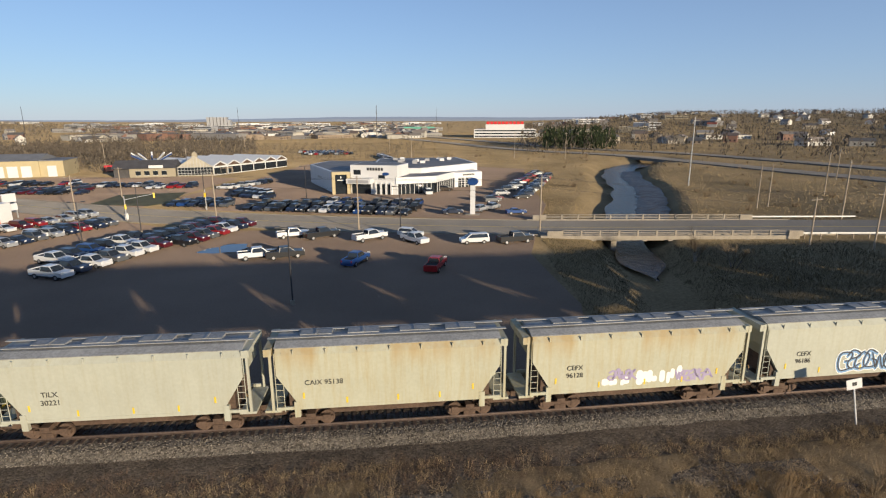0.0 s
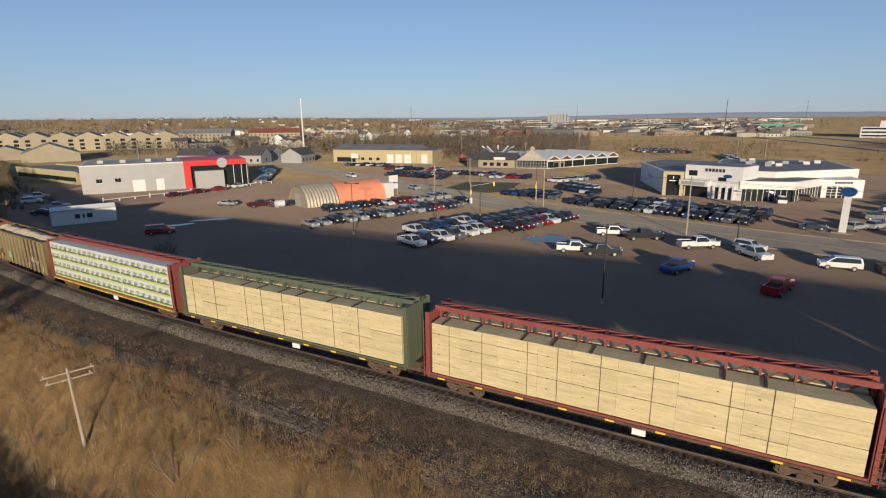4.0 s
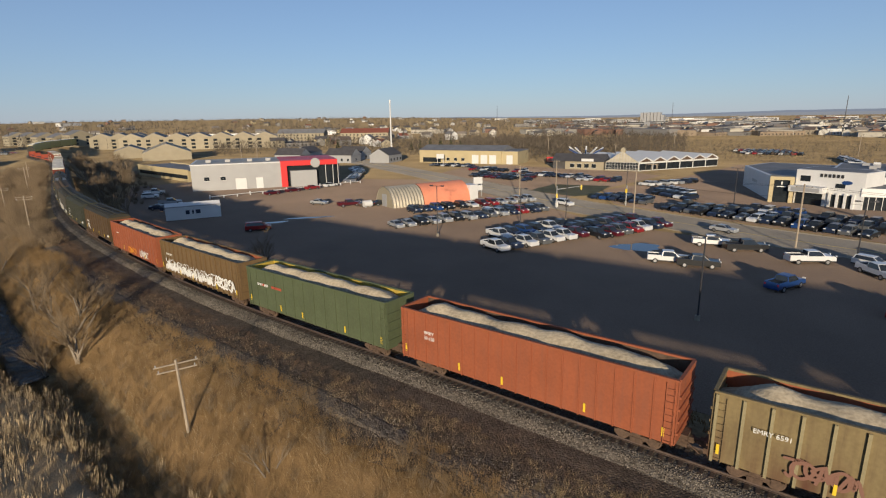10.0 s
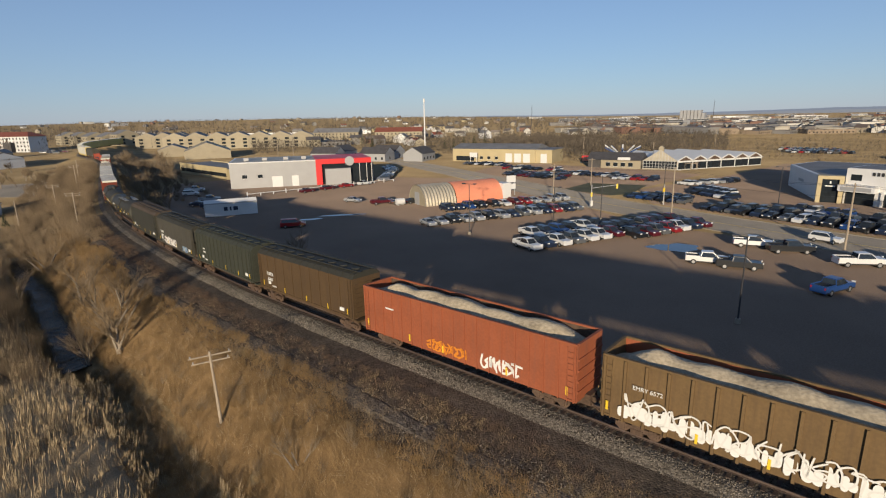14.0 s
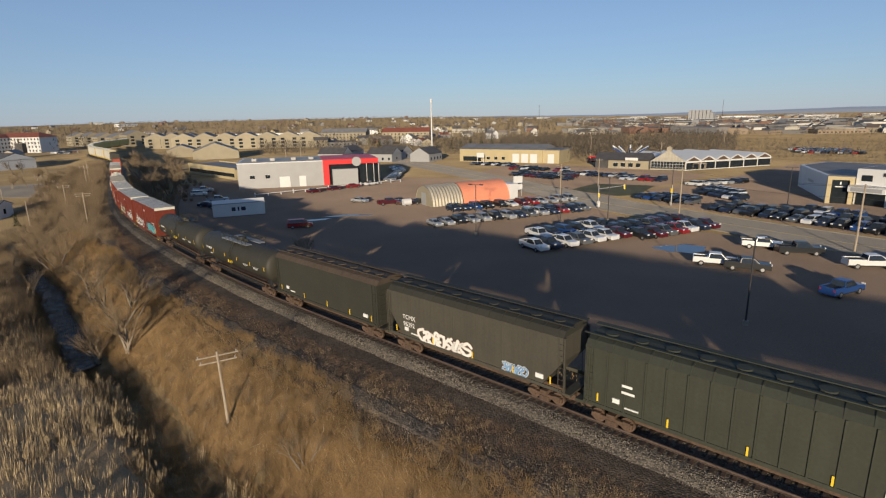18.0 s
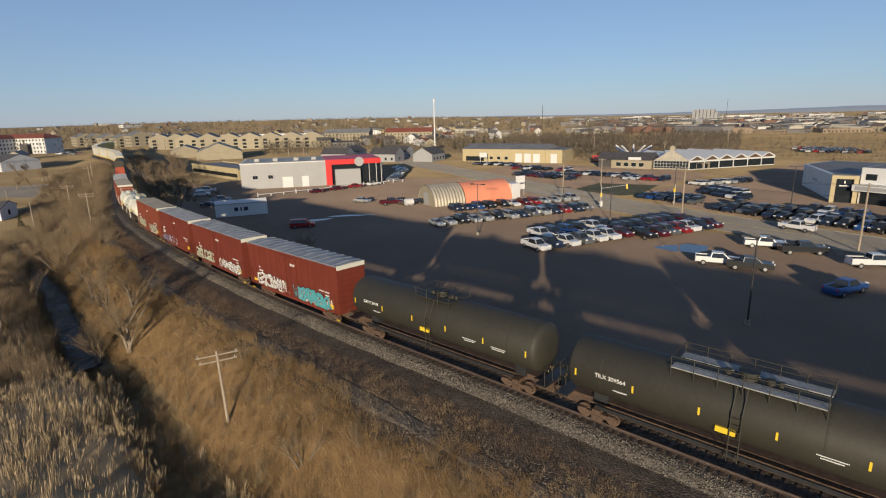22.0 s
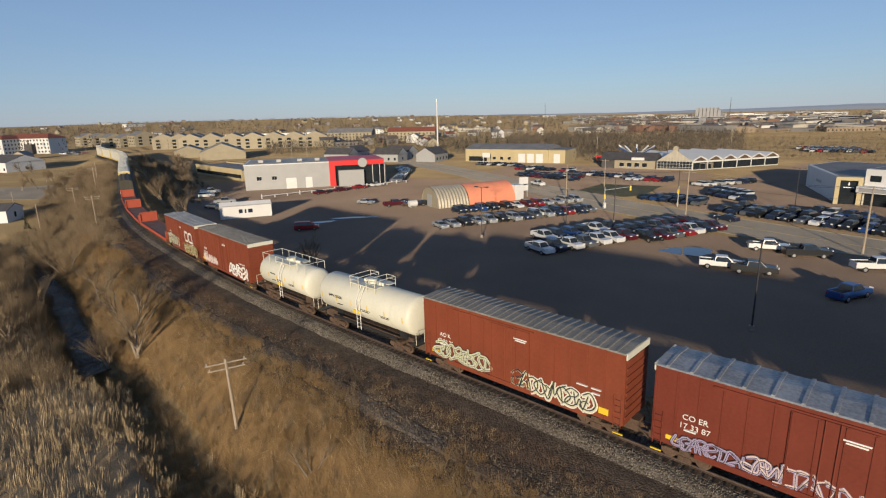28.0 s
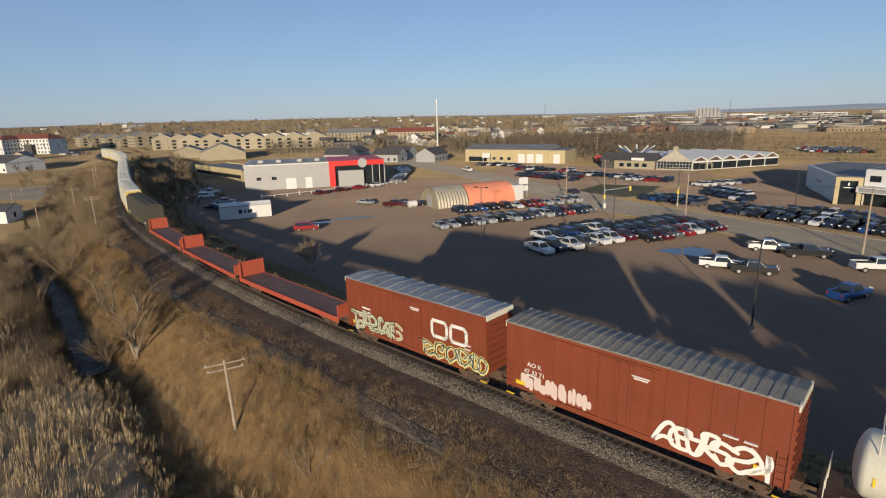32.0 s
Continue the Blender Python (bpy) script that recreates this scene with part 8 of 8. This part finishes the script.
def verges():
    g = np.random.default_rng(2)
    ground_cover("scrub_mat", -105, 44, -19.5, -7.4, 0.46, LITTER, "matted golden brown stalks under the scrub", lambda x, y, o: smooth(-7.8, -10.0, o) * smooth(1.0, 3.0, near_path(SWALE, x, y)))
    ground_cover("verge_mat", -30, 52, -9.6, -4.4, 0.3, VERGELITTER, "matted dull brown grass beside the ballast", lambda x, y, o: smooth(-30, 5, x) * smooth(-4.4, -5.4, o))
    ground_cover("reed_mat", -100, 36, -58, -15.5, 0.8, REEDLITTER, "matted pale stalks under the reeds", lambda x, y, o: smooth(1.2, 3.0, near_path(SWALE, x, y)) * ((x > -64) | (y < 4)) * smooth(-15.5, -17, o))
    # brooms of fine brown stems over the slope, then single stalks between them
    edge = lambda x, y, o, g: g.random(len(x)) < smooth(-7.0, -9.2, o - 0.9 * np.exp(-((x + 22) / 24)**2) + 1.8 * patchy(x, y, 0.22, 3.0))
    b, o = scatter(9500, -70, 44, -19.5, -6.8, 1, edge)
    tufts("scrub_brooms", b, 36, 0.45, 1.25, 0.013, 0.42, STRAW, "soft golden brown brush on the embankment slope", "scrub", 3)
    b, o = scatter(5200, -125, -62, -19.5, -6.8, 71, edge)
    tufts("scrub_brooms", b, 30, 0.5, 1.4, 0.024, 0.42, STRAW, "soft golden brown brush further down the slope", "scrub", 73)
    b, o = scatter(190000, -105, 44, -19.5, -6.6, 72, edge)
    needles("scrub_grass", b, g.normal(0, 0.3, (len(b), 2)), g.uniform(0.2, 0.7, len(b)), g.uniform(0.008, 0.018, len(b)), STRAW, "fine dry stalks on the embankment slope", "scrub", 74)
    # bleached single stalks that stand out of the brush, and some that have fallen over
    b, o = scatter(26000, -80, 50, -19.0, -4.6, 81, lambda x, y, o, g: g.random(len(x)) < (0.25 + 0.9 * np.clip(patchy(x, y, 0.18, 2.6) + 0.2, 0, 1)))
    needles("bleached_stalks", b, g.normal(0, 0.35, (len(b), 2)), g.uniform(0.45, 1.15, len(b)) * np.where(o > -8, 0.6, 1.0), g.uniform(0.012, 0.022, len(b)), PALE, "bleached stalks standing out of the brush", "grass", 82)
    b, o = scatter(2600, -70, 44, -18.5, -8.8, 83)
    b[:, 2] += 0.45
    needles("fallen_stalks", b, g.normal(0, 4.0, (len(b), 2)), g.uniform(0.08, 0.22, len(b)), g.uniform(0.018, 0.03, len(b)), PALE, "fallen bleached stalks on the brush", "grass", 84)
    # sparse taller grey shrubs standing over the brush
    b, o = scatter(300, -60, 40, -18, -7.6, 75, lambda x, y, o, g: patchy(x, y, 0.09, 6.0) > -0.05)
    tufts("grey_shrubs", b, 80, 0.9, 2.2, 0.014, 0.42, TWIG, "sparse grey leafless shrubs over the brush", "bushes", 76, 0.1)
    # low dark brush in the ditch below the ballast, thin on the gravel way
    b, o = scatter(21000, -125, 60, -10.5, -3.7, 4, lambda x, y, o, g: g.random(len(x)) < (0.06 + 0.94 * np.exp(-((o + 5.1) / 1.0)**2) + 0.55 * smooth(-8.0, -9.2, o)) * (1 - 0.45 * smooth(-5, 15, x)) * (0.55 + 0.8 * np.clip(patchy(x, y, 0.3, 9.0) + 0.3, 0, 1)))
    tufts("dark_brush", b, 22, 0.18, 0.62, 0.013, 0.7, TWIGDARK, "low dark reddish brush below the ballast", "brush", 5, 0.35)
    # reeds: narrow sheaves of upright stems and leaves, most with plumes
    b, o = scatter(25000, -100, 36, -58, -15.5, 6, lambda x, y, o, g: (near_path(SWALE, x, y) > np.where(x < -57, 2.3, 1.1)) & (patchy(x, y, 0.16, 5.0) > -0.5) & (y > -30) & ((x > -64) | (y < 4)))
    per, n = 12, len(b)
    tall = g.random(n) < 0.55
    size = np.where(tall, g.uniform(1.7, 2.4, n), g.uniform(0.7, 1.2, n)) * (0.8 + 0.35 * np.clip(patchy(b[:, 0], b[:, 1], 0.2, 2.0) + 0.5, 0, 1)) * (0.6 + 0.4 * smooth(-17, -25, o))
    foot = np.repeat(b, per, 0)
    foot[:, :2] += g.normal(0, 0.11, (n * per, 2))
    hh = np.repeat(size, per) * g.uniform(0.7, 1.0, n * per)
    sway = np.repeat(np.array([0.07, 0.03]) + g.normal(0, 0.07, (n, 2)), per, 0) + g.normal(0, 0.04, (n * per, 2))
    needles("reed_bed", foot, sway, hh, g.uniform(0.022, 0.045, n * per), REED, "pale dead reeds in the marsh", "reeds", 7, 0.0)
    k = ((np.arange(n * per) % per) < 7) & np.repeat(tall, per)
    top = foot[k] + np.c_[sway[k] * (hh[k] * 0.78)[:, None], hh[k] * 0.78]
    n = len(top)
    a, L, w = g.uniform(0, 2 * np.pi, n), g.uniform(0.45, 0.85, n), g.uniform(0.02, 0.038, n)
    side = np.c_[np.cos(a), np.sin(a), np.zeros(n)] * w[:, None] / 2
    drift = np.c_[sway[k] + np.array([0.12, 0.05]), np.ones(n)] * L[:, None]
    shards("reed_plumes", np.stack([top, top + drift * 0.5 + side, top + drift, top + drift * 0.5 - side], 1), PLUME, "feathery pale plumes of the reeds", "reeds")
    # dull grass of the near verge
    b, o = scatter(12000, -45, 50, -12.0, -4.2, 14, lambda x, y, o, g: g.random(len(x)) < smooth(-45, 15, x) * (0.15 + smooth(-0.3, 0.35, patchy(x, y, 0.3, 4.0))))
    tufts("verge_grass", b, 30, 0.2, 0.75, 0.010, 0.55, VERGE, "dull golden grass tufts beside the ballast", "grass", 15, 0.3)
    b, o = scatter(60000, -125, -56, -34, -14.5, 12, lambda x, y, o, g: (near_path(SWALE, x, y) > 2.6) & (patchy(x, y, 0.12, 8.0) > -0.12))
    needles("thicket", b, g.normal(0, 0.2, (len(b), 2)), g.uniform(0.7, 2.4, len(b)), g.uniform(0.015, 0.035, len(b)), TWIG, "grey-brown bare thicket round the marsh ditch", "thicket", 13)
    b, o = scatter(24000, -240, 120, 3.4, 11.8, 8)
    blades("bank_grass", b, g.uniform(0.15, 0.5, len(b)), g.uniform(0.04, 0.1, len(b)), STRAW, "dry grass on the far bank", "grass", 0.8, 9)
    n = 52000
    x, y = g.uniform(17.5, 75, n), g.uniform(40, 96, n)
    k = (offset(x, y) > 11) & (near_path(CREEK, x, y) > 4.0) & ~((x < 19) & (y > 84))
    b = np.c_[x[k], y[k], ground_z(x[k], y[k]) - 0.03]
    needles("bank_turf", b, g.normal(0, 0.5, (len(b), 2)), g.uniform(0.15, 0.55, len(b)), g.uniform(0.03, 0.07, len(b)), TURF, "rank dark turf between the lot and the creek", "grass", 78)
    b, o = scatter(60000, -330, -110, -24, -4, 10, lambda x, y, o, g: patchy(x, y, 0.06, 5.0) > -0.15)
    needles("far_scrub", b, g.normal(0, 0.3, (len(b), 2)), g.uniform(0.3, 1.2, len(b)), g.uniform(0.03, 0.07, len(b)), TWIG, "grey-brown bare scrub beside the line", "scrub", 11)


def loose_stones():
    """Single stones on the ballast shoulder and, thinner, on the gravel way: small uneven four-sided lumps."""
    g = np.random.default_rng(90)
    ballast, o = scatter(34000, -80, 45, -3.55, -1.35, 91)
    ballast[:, 2] = rail_z(ballast[:, 0]) + np.interp(o, (-3.4, -2.0, -1.45), (-0.82, -0.24, -0.2))
    way, o2 = scatter(22000, -70, 45, -9.2, -4.8, 92, lambda x, y, o, g: g.random(len(x)) < np.exp(-((o + 7.1) / 0.8)**2))
    way[:, 2] += 0.1
    c = np.r_[ballast, way]
    n = len(c)
    r = g.uniform(0.035, 0.085, n)
    a = g.uniform(0, 2 * np.pi, n)
    ring = [c + np.c_[np.cos(a + 2.1 * k), np.sin(a + 2.1 * k), -0.5 + 0 * a] * (r * g.uniform(0.7, 1.2, n))[:, None] for k in range(3)]
    top = c + np.c_[g.uniform(-0.4, 0.4, (n, 2)), g.uniform(0.5, 0.9, n)] * r[:, None]
    v = np.stack([*ring, top], 1).reshape(-1, 3)
    f = (np.arange(n)[:, None, None] * 4 + np.array([[0, 1, 3], [1, 2, 3], [2, 0, 3]])[None]).reshape(-1, 3)
    me = bpy.data.meshes.new("loose_stones")
    me.from_pydata(v.tolist(), [], f.tolist())
    me.materials.append(STONE)
    tagged(new("loose_stones", me), "grey-tan crushed stones on the ballast shoulder", "stones", kind="stuff")


def brush_clumps():
    """Leafless bushes: sprays of thin stems from many feet, joined."""
    g = np.random.default_rng(60)
    marsh, _o = scatter(380, -128, -58, -36, -13.5, 61, lambda x, y, o, g: near_path(SWALE, x, y) > 3.0)
    line, _o = scatter(620, -330, -105, -19, -4.5, 62)
    bank, _o = scatter(170, -330, -75, 8.0, 26, 65, lambda x, y, o, g: (o < 11) | (x < -160))
    n = 420
    a, d = np.radians(g.uniform(-44, 30, n)), g.uniform(130, 520, n)
    fx, fy = -np.sin(a) * d, np.cos(a) * d
    k = ((fx > 36) | (fy > 275)) & (near_path(ROAD, fx, fy) > 12) & (near_path(HWY, fx, fy) > 9) & (near_path(HWY + np.array([42, 16]), fx, fy) > 9) & (near_path(CREEK, fx, fy) > 13)
    field = np.c_[fx[k], fy[k], ground_z(fx[k], fy[k]) - 0.1]
    tufts("bushes", marsh, 200, 1.4, 4.2, 0.02, 0.36, TWIG, "tall leafless bushes round the marsh", "bushes", 63)
    tufts("bushes", line, 130, 1.2, 4.4, 0.032, 0.42, TWIG, "leafless bushes beside the line", "bushes", 64)
    tufts("bushes", bank, 110, 0.8, 3.0, 0.04, 0.5, TWIG, "leafless bushes on the bank beyond the track", "bushes", 66)
    tufts("bushes", field, 70, 0.8, 3.0, 0.07, 0.6, TWIG, "leafless bushes over the fields", "bushes", 67)


def field_grass():
    """Dry grass of the open fields, its blades broader with the distance."""
    g = np.random.default_rng(40)
    n = 190000
    yaw, d = np.radians(g.uniform(-46, 34, n)), np.exp(g.uniform(math.log(84), math.log(900), n))
    x, y = -np.sin(yaw) * d, np.cos(yaw) * d
    inlot = (y > 100) & (y < 262) & (x < 24 + np.clip(y - 190, 0, 40) * 0.4) | (x < 19) & (y < 262)
    road = near_path(ROAD, x, y) < 9
    bridge_ = (y > 95) & (y < 116)
    hw = near_path(HWY, x, y) < 8
    hw |= near_path(HWY + np.array([42, 16]), x, y) < 8
    k = ~inlot & ~road & ~bridge_ & ~hw & (near_path(CREEK, x, y) > 7 + 5 * smooth(112, 130, y)) & (offset(x, y) > 12)
    x, y, d = x[k], y[k], d[k]
    b = np.c_[x, y, ground_z(x, y) - 0.03]
    needles("field_grass", b, g.normal(0, 0.5, (len(b), 2)), g.uniform(0.15, 0.5, len(b)) * (1 + d / 700), g.uniform(0.8, 1.8, len(b)) * (0.03 + d / 2200), FIELD, "golden dry grass of the open fields", "grass", 41)


def branchy(bm, p, d, L, r, depth, rnd, spread=0.55, sides=4):
    q = p + d * L
    rod(bm, p, q, r, r * 0.62, sides)
    if depth == 0:
        return
    for k in range(rnd.randint(3, 4)):
        t = rnd.uniform(0.45, 1.0)
        nd = (d + Vector((rnd.uniform(-1, 1), rnd.uniform(-1, 1), rnd.uniform(-0.25, 0.75))) * spread).normalized()
        branchy(bm, p.lerp(q, t), nd, L * rnd.uniform(0.5, 0.78), r * 0.5, depth - 1, rnd, spread, 3)


def bare_tree(seed, h, bark, stems=1, spread=0.6):
    r = random.Random(seed)
    t = thing("bare_tree", "leafless tree with many fine grey-brown twigs", "tree", "bare trees")
    tr, cr = bmesh.new(), bmesh.new()
    for s in range(stems):
        base = Vector((r.uniform(-0.5, 0.5) * (stems > 1), r.uniform(-0.5, 0.5) * (stems > 1), -0.2))
        d = Vector((r.uniform(-0.25, 0.25), r.uniform(-0.25, 0.25), 1)).normalized() if stems == 1 else Vector((r.uniform(-0.6, 0.6), r.uniform(-0.6, 0.6), 1)).normalized()
        q = base + d * h * 0.45
        rod(tr, base, q, h * 0.022, h * 0.014, 6)
        for k in range(9 if stems == 1 else 5):
            nd = (d + Vector((r.uniform(-1, 1), r.uniform(-1, 1), r.uniform(-0.2, 0.5))) * spread).normalized()
            branchy(cr, base.lerp(q, r.uniform(0.4, 1.0)), nd, h * r.uniform(0.2, 0.36), h * 0.008, 3, r, spread)
    part("trunk", tr, bark, t)
    part("crown", cr, TWIG, t, "fine bare branches")
    return t


def fir(seed, h):
    r = random.Random(seed)
    t = thing("evergreen_tree", "dark green evergreen with drooping tiers", "tree", "evergreens")
    part("trunk", rod(bmesh.new(), (0, 0, -0.3), (0, 0, h), h * 0.02, 0.02, 6), BARK, t)
    bm = bmesh.new()
    for k in range(520):
        z = h * (0.08 + 0.92 * (1 - math.sqrt(r.random())))
        R = (h - z) * 0.24 * r.uniform(0.5, 1.1)
        a = r.uniform(0, 6.283)
        c = Vector((R * math.cos(a), R * math.sin(a), z))
        s = r.uniform(0.25, 0.6) * h / 9
        poly(bm, [c + Vector((r.uniform(-s, s), r.uniform(-s, s), r.uniform(-s, 0.3 * s))) for _ in range(3)])
    part("crown", bm, FIR, t, "dense dark needles")
    return t


def far_woods(name, spots, hs, seed, material, label, K=22):
    """Distant bare woods: for each tree a trunk and a ragged crown of slivers, joined."""
    g = np.random.default_rng(seed)
    n = len(spots)
    fine = math.sqrt(22 / K)
    c = np.repeat(spots, K, 0)
    h = np.repeat(hs, K)
    u = g.uniform(0.15, 1.0, n * K)
    a = g.uniform(0, 2 * np.pi, n * K)
    R = h * 0.30 * np.sin(np.pi * np.clip(u * 0.85 + 0.1, 0, 1)) * g.uniform(0.2, 1.0, n * K)
    m = c + np.c_[R * np.cos(a), R * np.sin(a), u * h]
    s = h * g.uniform(0.05, 0.13, n * K) * fine
    v = np.empty((n * K, 3, 3))
    for k in range(3):
        v[:, k] = m + np.c_[g.uniform(-1, 1, n * K) * s * 0.6, g.uniform(-1, 1, n * K) * s * 0.6, g.uniform(-1, 1, n * K) * s * 1.5]
    me = bpy.data.meshes.new(name)
    me.from_pydata(v.reshape(-1, 3).tolist(), [], np.arange(n * K * 3).reshape(-1, 3).tolist())
    me.materials.append(material)
    return tagged(new(name, me), label, "woods", kind="stuff")


def woods():
    g = np.random.default_rng(20)

    def polar(n, y0, y1, d0, d1, ok=None):
        yaw, d = np.radians(g.uniform(y0, y1, n)), np.sqrt(g.uniform(d0 * d0, d1 * d1, n))
        x, y = -np.sin(yaw) * d, np.cos(yaw) * d
        k = np.abs(offset(x, y)) > 14
        if ok is not None:
            k &= ok(x, y)
        x, y = x[k], y[k]
        return np.c_[x, y, ground_z(x, y) - 0.4]

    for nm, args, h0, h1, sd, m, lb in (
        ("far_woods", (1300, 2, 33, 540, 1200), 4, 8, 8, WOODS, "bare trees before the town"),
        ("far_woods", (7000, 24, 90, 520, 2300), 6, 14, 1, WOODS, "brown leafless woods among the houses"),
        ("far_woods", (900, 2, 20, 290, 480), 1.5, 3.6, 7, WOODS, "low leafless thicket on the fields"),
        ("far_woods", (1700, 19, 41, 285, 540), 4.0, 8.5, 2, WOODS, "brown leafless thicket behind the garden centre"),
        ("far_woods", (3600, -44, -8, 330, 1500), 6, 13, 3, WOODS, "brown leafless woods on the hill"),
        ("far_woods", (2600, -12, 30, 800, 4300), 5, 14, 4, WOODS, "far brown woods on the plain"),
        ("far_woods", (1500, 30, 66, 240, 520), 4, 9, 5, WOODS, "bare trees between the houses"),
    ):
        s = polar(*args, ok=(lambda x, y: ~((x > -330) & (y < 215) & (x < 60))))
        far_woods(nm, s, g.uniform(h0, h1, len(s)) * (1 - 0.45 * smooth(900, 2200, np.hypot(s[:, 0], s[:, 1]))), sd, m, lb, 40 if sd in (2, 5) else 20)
    s = polar(300, -17.5, -10.4, 380, 470)
    far_woods("far_evergreens", s, g.uniform(9, 16, len(s)), 6, FIR, "dark evergreens by the highway")
    # trees near the line
    ts = [bare_tree(1, 9, BARK), bare_tree(2, 7, BARK, 3), bare_tree(3, 6, BIRCH, 4, 0.5), bare_tree(4, 10, BARK, 2)]
    r = random.Random(8)
    spots = [(-58, 11.5, 2, 1.05), (-63, 12.5, 1, 1.0), (-67, 14, 2, 1.0), (-72, 12, 1, 1.0), (-77, 11.5, 3, 0.75), (-83, 13, 1, 0.9), (-61, 9.2, 2, 0.9), (-90, 6, 3, 0.7), (-80, 1, 2, 1.1), (-86, -3, 1, 1.0), (-74, 2, 2, 1.0), (-92, 0, 1, 1.1), (-98, 4, 3, 0.7), (-70, -1, 3, 0.7), (-105, 11, 1, 1), (-27.5, 14.5, 1, 0.42),
             (-71, 38.6, 2, 0.95), (-180, 52, 0, 0.9), (-190, 58, 3, 0.9), (-205, 60, 0, 1.0), (-215, 62, 3, 1.0), (-225, 66, 0, 1.1), (-196, 54, 1, 1.0), (-240, 70, 3, 1.1), (-255, 74, 0, 1.2), (-232, 62, 1, 1.2), (-270, 78, 3, 1.1), (-285, 82, 0, 1.2), (-300, 84, 3, 1.2), (-168, 50, 1, 0.9), (-152, 44, 1, 0.7), (-246, 64, 0, 1.0), (-262, 68, 3, 1.0),
             (42, 84, 2, 0.8), (46, 80, 1, 0.7)]
    for k in range(30):
        c = on_track(-r.uniform(118, 330), r.uniform(6.5, 10.5) + 9 * r.random() * (k % 2))
        if not (c[0] > -172 and float(offset(c[0], c[1])) > 11):
            spots.append((float(c[0]), float(c[1]), r.choice((0, 1, 3, 3)), r.uniform(0.85, 1.25)))
    for k in range(16):
        spots.append((r.uniform(-330, -190), r.uniform(16, 30), r.randint(0, 3), r.uniform(0.6, 1.0)))
    first = set()
    for x, y, k, s in spots:
        m = pose(x, y, float(ground_z(x, y)), 0, 0, r.uniform(0, 360)) @ Matrix.Diagonal((s, s, s, 1))
        if k in first:
            copy_thing(ts[k], m)
        else:
            first.add(k)
            ts[k].matrix_world = m
    f = [fir(1, 9), fir(2, 11)]
    for k, (x, y, s) in enumerate(((-262, 268, 1.0), (-256, 272, 0.9), (-250, 276, 1.0), (-268, 264, 0.8), (-244, 279, 0.8), (-275, 262, 0.7), (-560, 190, 1.1), (-600, 210, 1.0), (-430, 280, 0.8), (-330, 240, 0.8), (-150, 10, 0.35))):
        m = pose(x, y, float(ground_z(x, y)), 0, 0, 40 * k) @ Matrix.Diagonal((s, s, s, 1))
        if k < 2:
            f[k].matrix_world = m
        else:
            copy_thing(f[k % 2], m)
    # amusement rides behind the warehouse
    a = thing("amusement_ride", "fairground ride with blue and white folded arms", "ride", m=pose(-119, 222, 0))
    part("hub", rod(bmesh.new(), (0, 0, 0), (0, 0, 4.2), 1.0, 0.7), CARPAINT["blue"], a)
    for k in range(10):
        t = radians(36 * k + 10)
        up = 7.6 + 1.6 * math.sin(3.1 * k)
        part("ride_arm", fix(loft(bmesh.new(), [[(c * math.cos(t) - w * math.sin(t), c * math.sin(t) + w * math.cos(t), z + dz) for w, dz in ((-0.3, 0), (0.3, 0), (0.3, 0.5), (-0.3, 0.5))] for c, z in ((0.6, 3.4), (7.8, up))])), INKW if k % 2 else CARPAINT["blue"], a)
    r2 = random.Random(3)
    for k in range(16):
        x, y = r2.uniform(-146, -112), r2.uniform(224, 240)
        b = thing("ride_trailer", "orange-red fairground trailer parked among the rides", "trailer", "fairground trailers", pose(x, y, 0, 0, 0, r2.uniform(-20, 40)))
        part("body", B((-3, 3, -1.2, 1.2, 0.5, r2.uniform(1.6, 3.2))), r2.choice((ORANGE, ORANGE, RED, YELLOW)), b)
        part("chassis", B((-2.6, 2.6, -1, 1, 0, 0.5)), BLACK, b)


verges()
loose_stones()
field_grass()
brush_clumps()
woods()


# ---- what moves ----
def gone(t):
    """Metres the train has run since the start."""
    k = t / 32
    return t * (13.7481 - 0.4276 * k + 0.2526 * k * k - 0.1363 * k**3)


def motions():
    for mid, car, length in TRAIN:
        rows = []
        for i in range(65):
            t = i / 2
            s = mid + gone(t)
            w = max(4.0, length * 0.36)
            a, b = on_track(s - w), on_track(s + w)
            p = (a + b) / 2
            d = b - a
            rows.append((t, pose(*p, 0, -math.degrees(math.atan2(d[2], math.hypot(d[0], d[1]))), math.degrees(math.atan2(d[1], d[0])))))
        walk(car, rows)
    for car, rows in DRIVES:
        walk(car, rows)


motions()
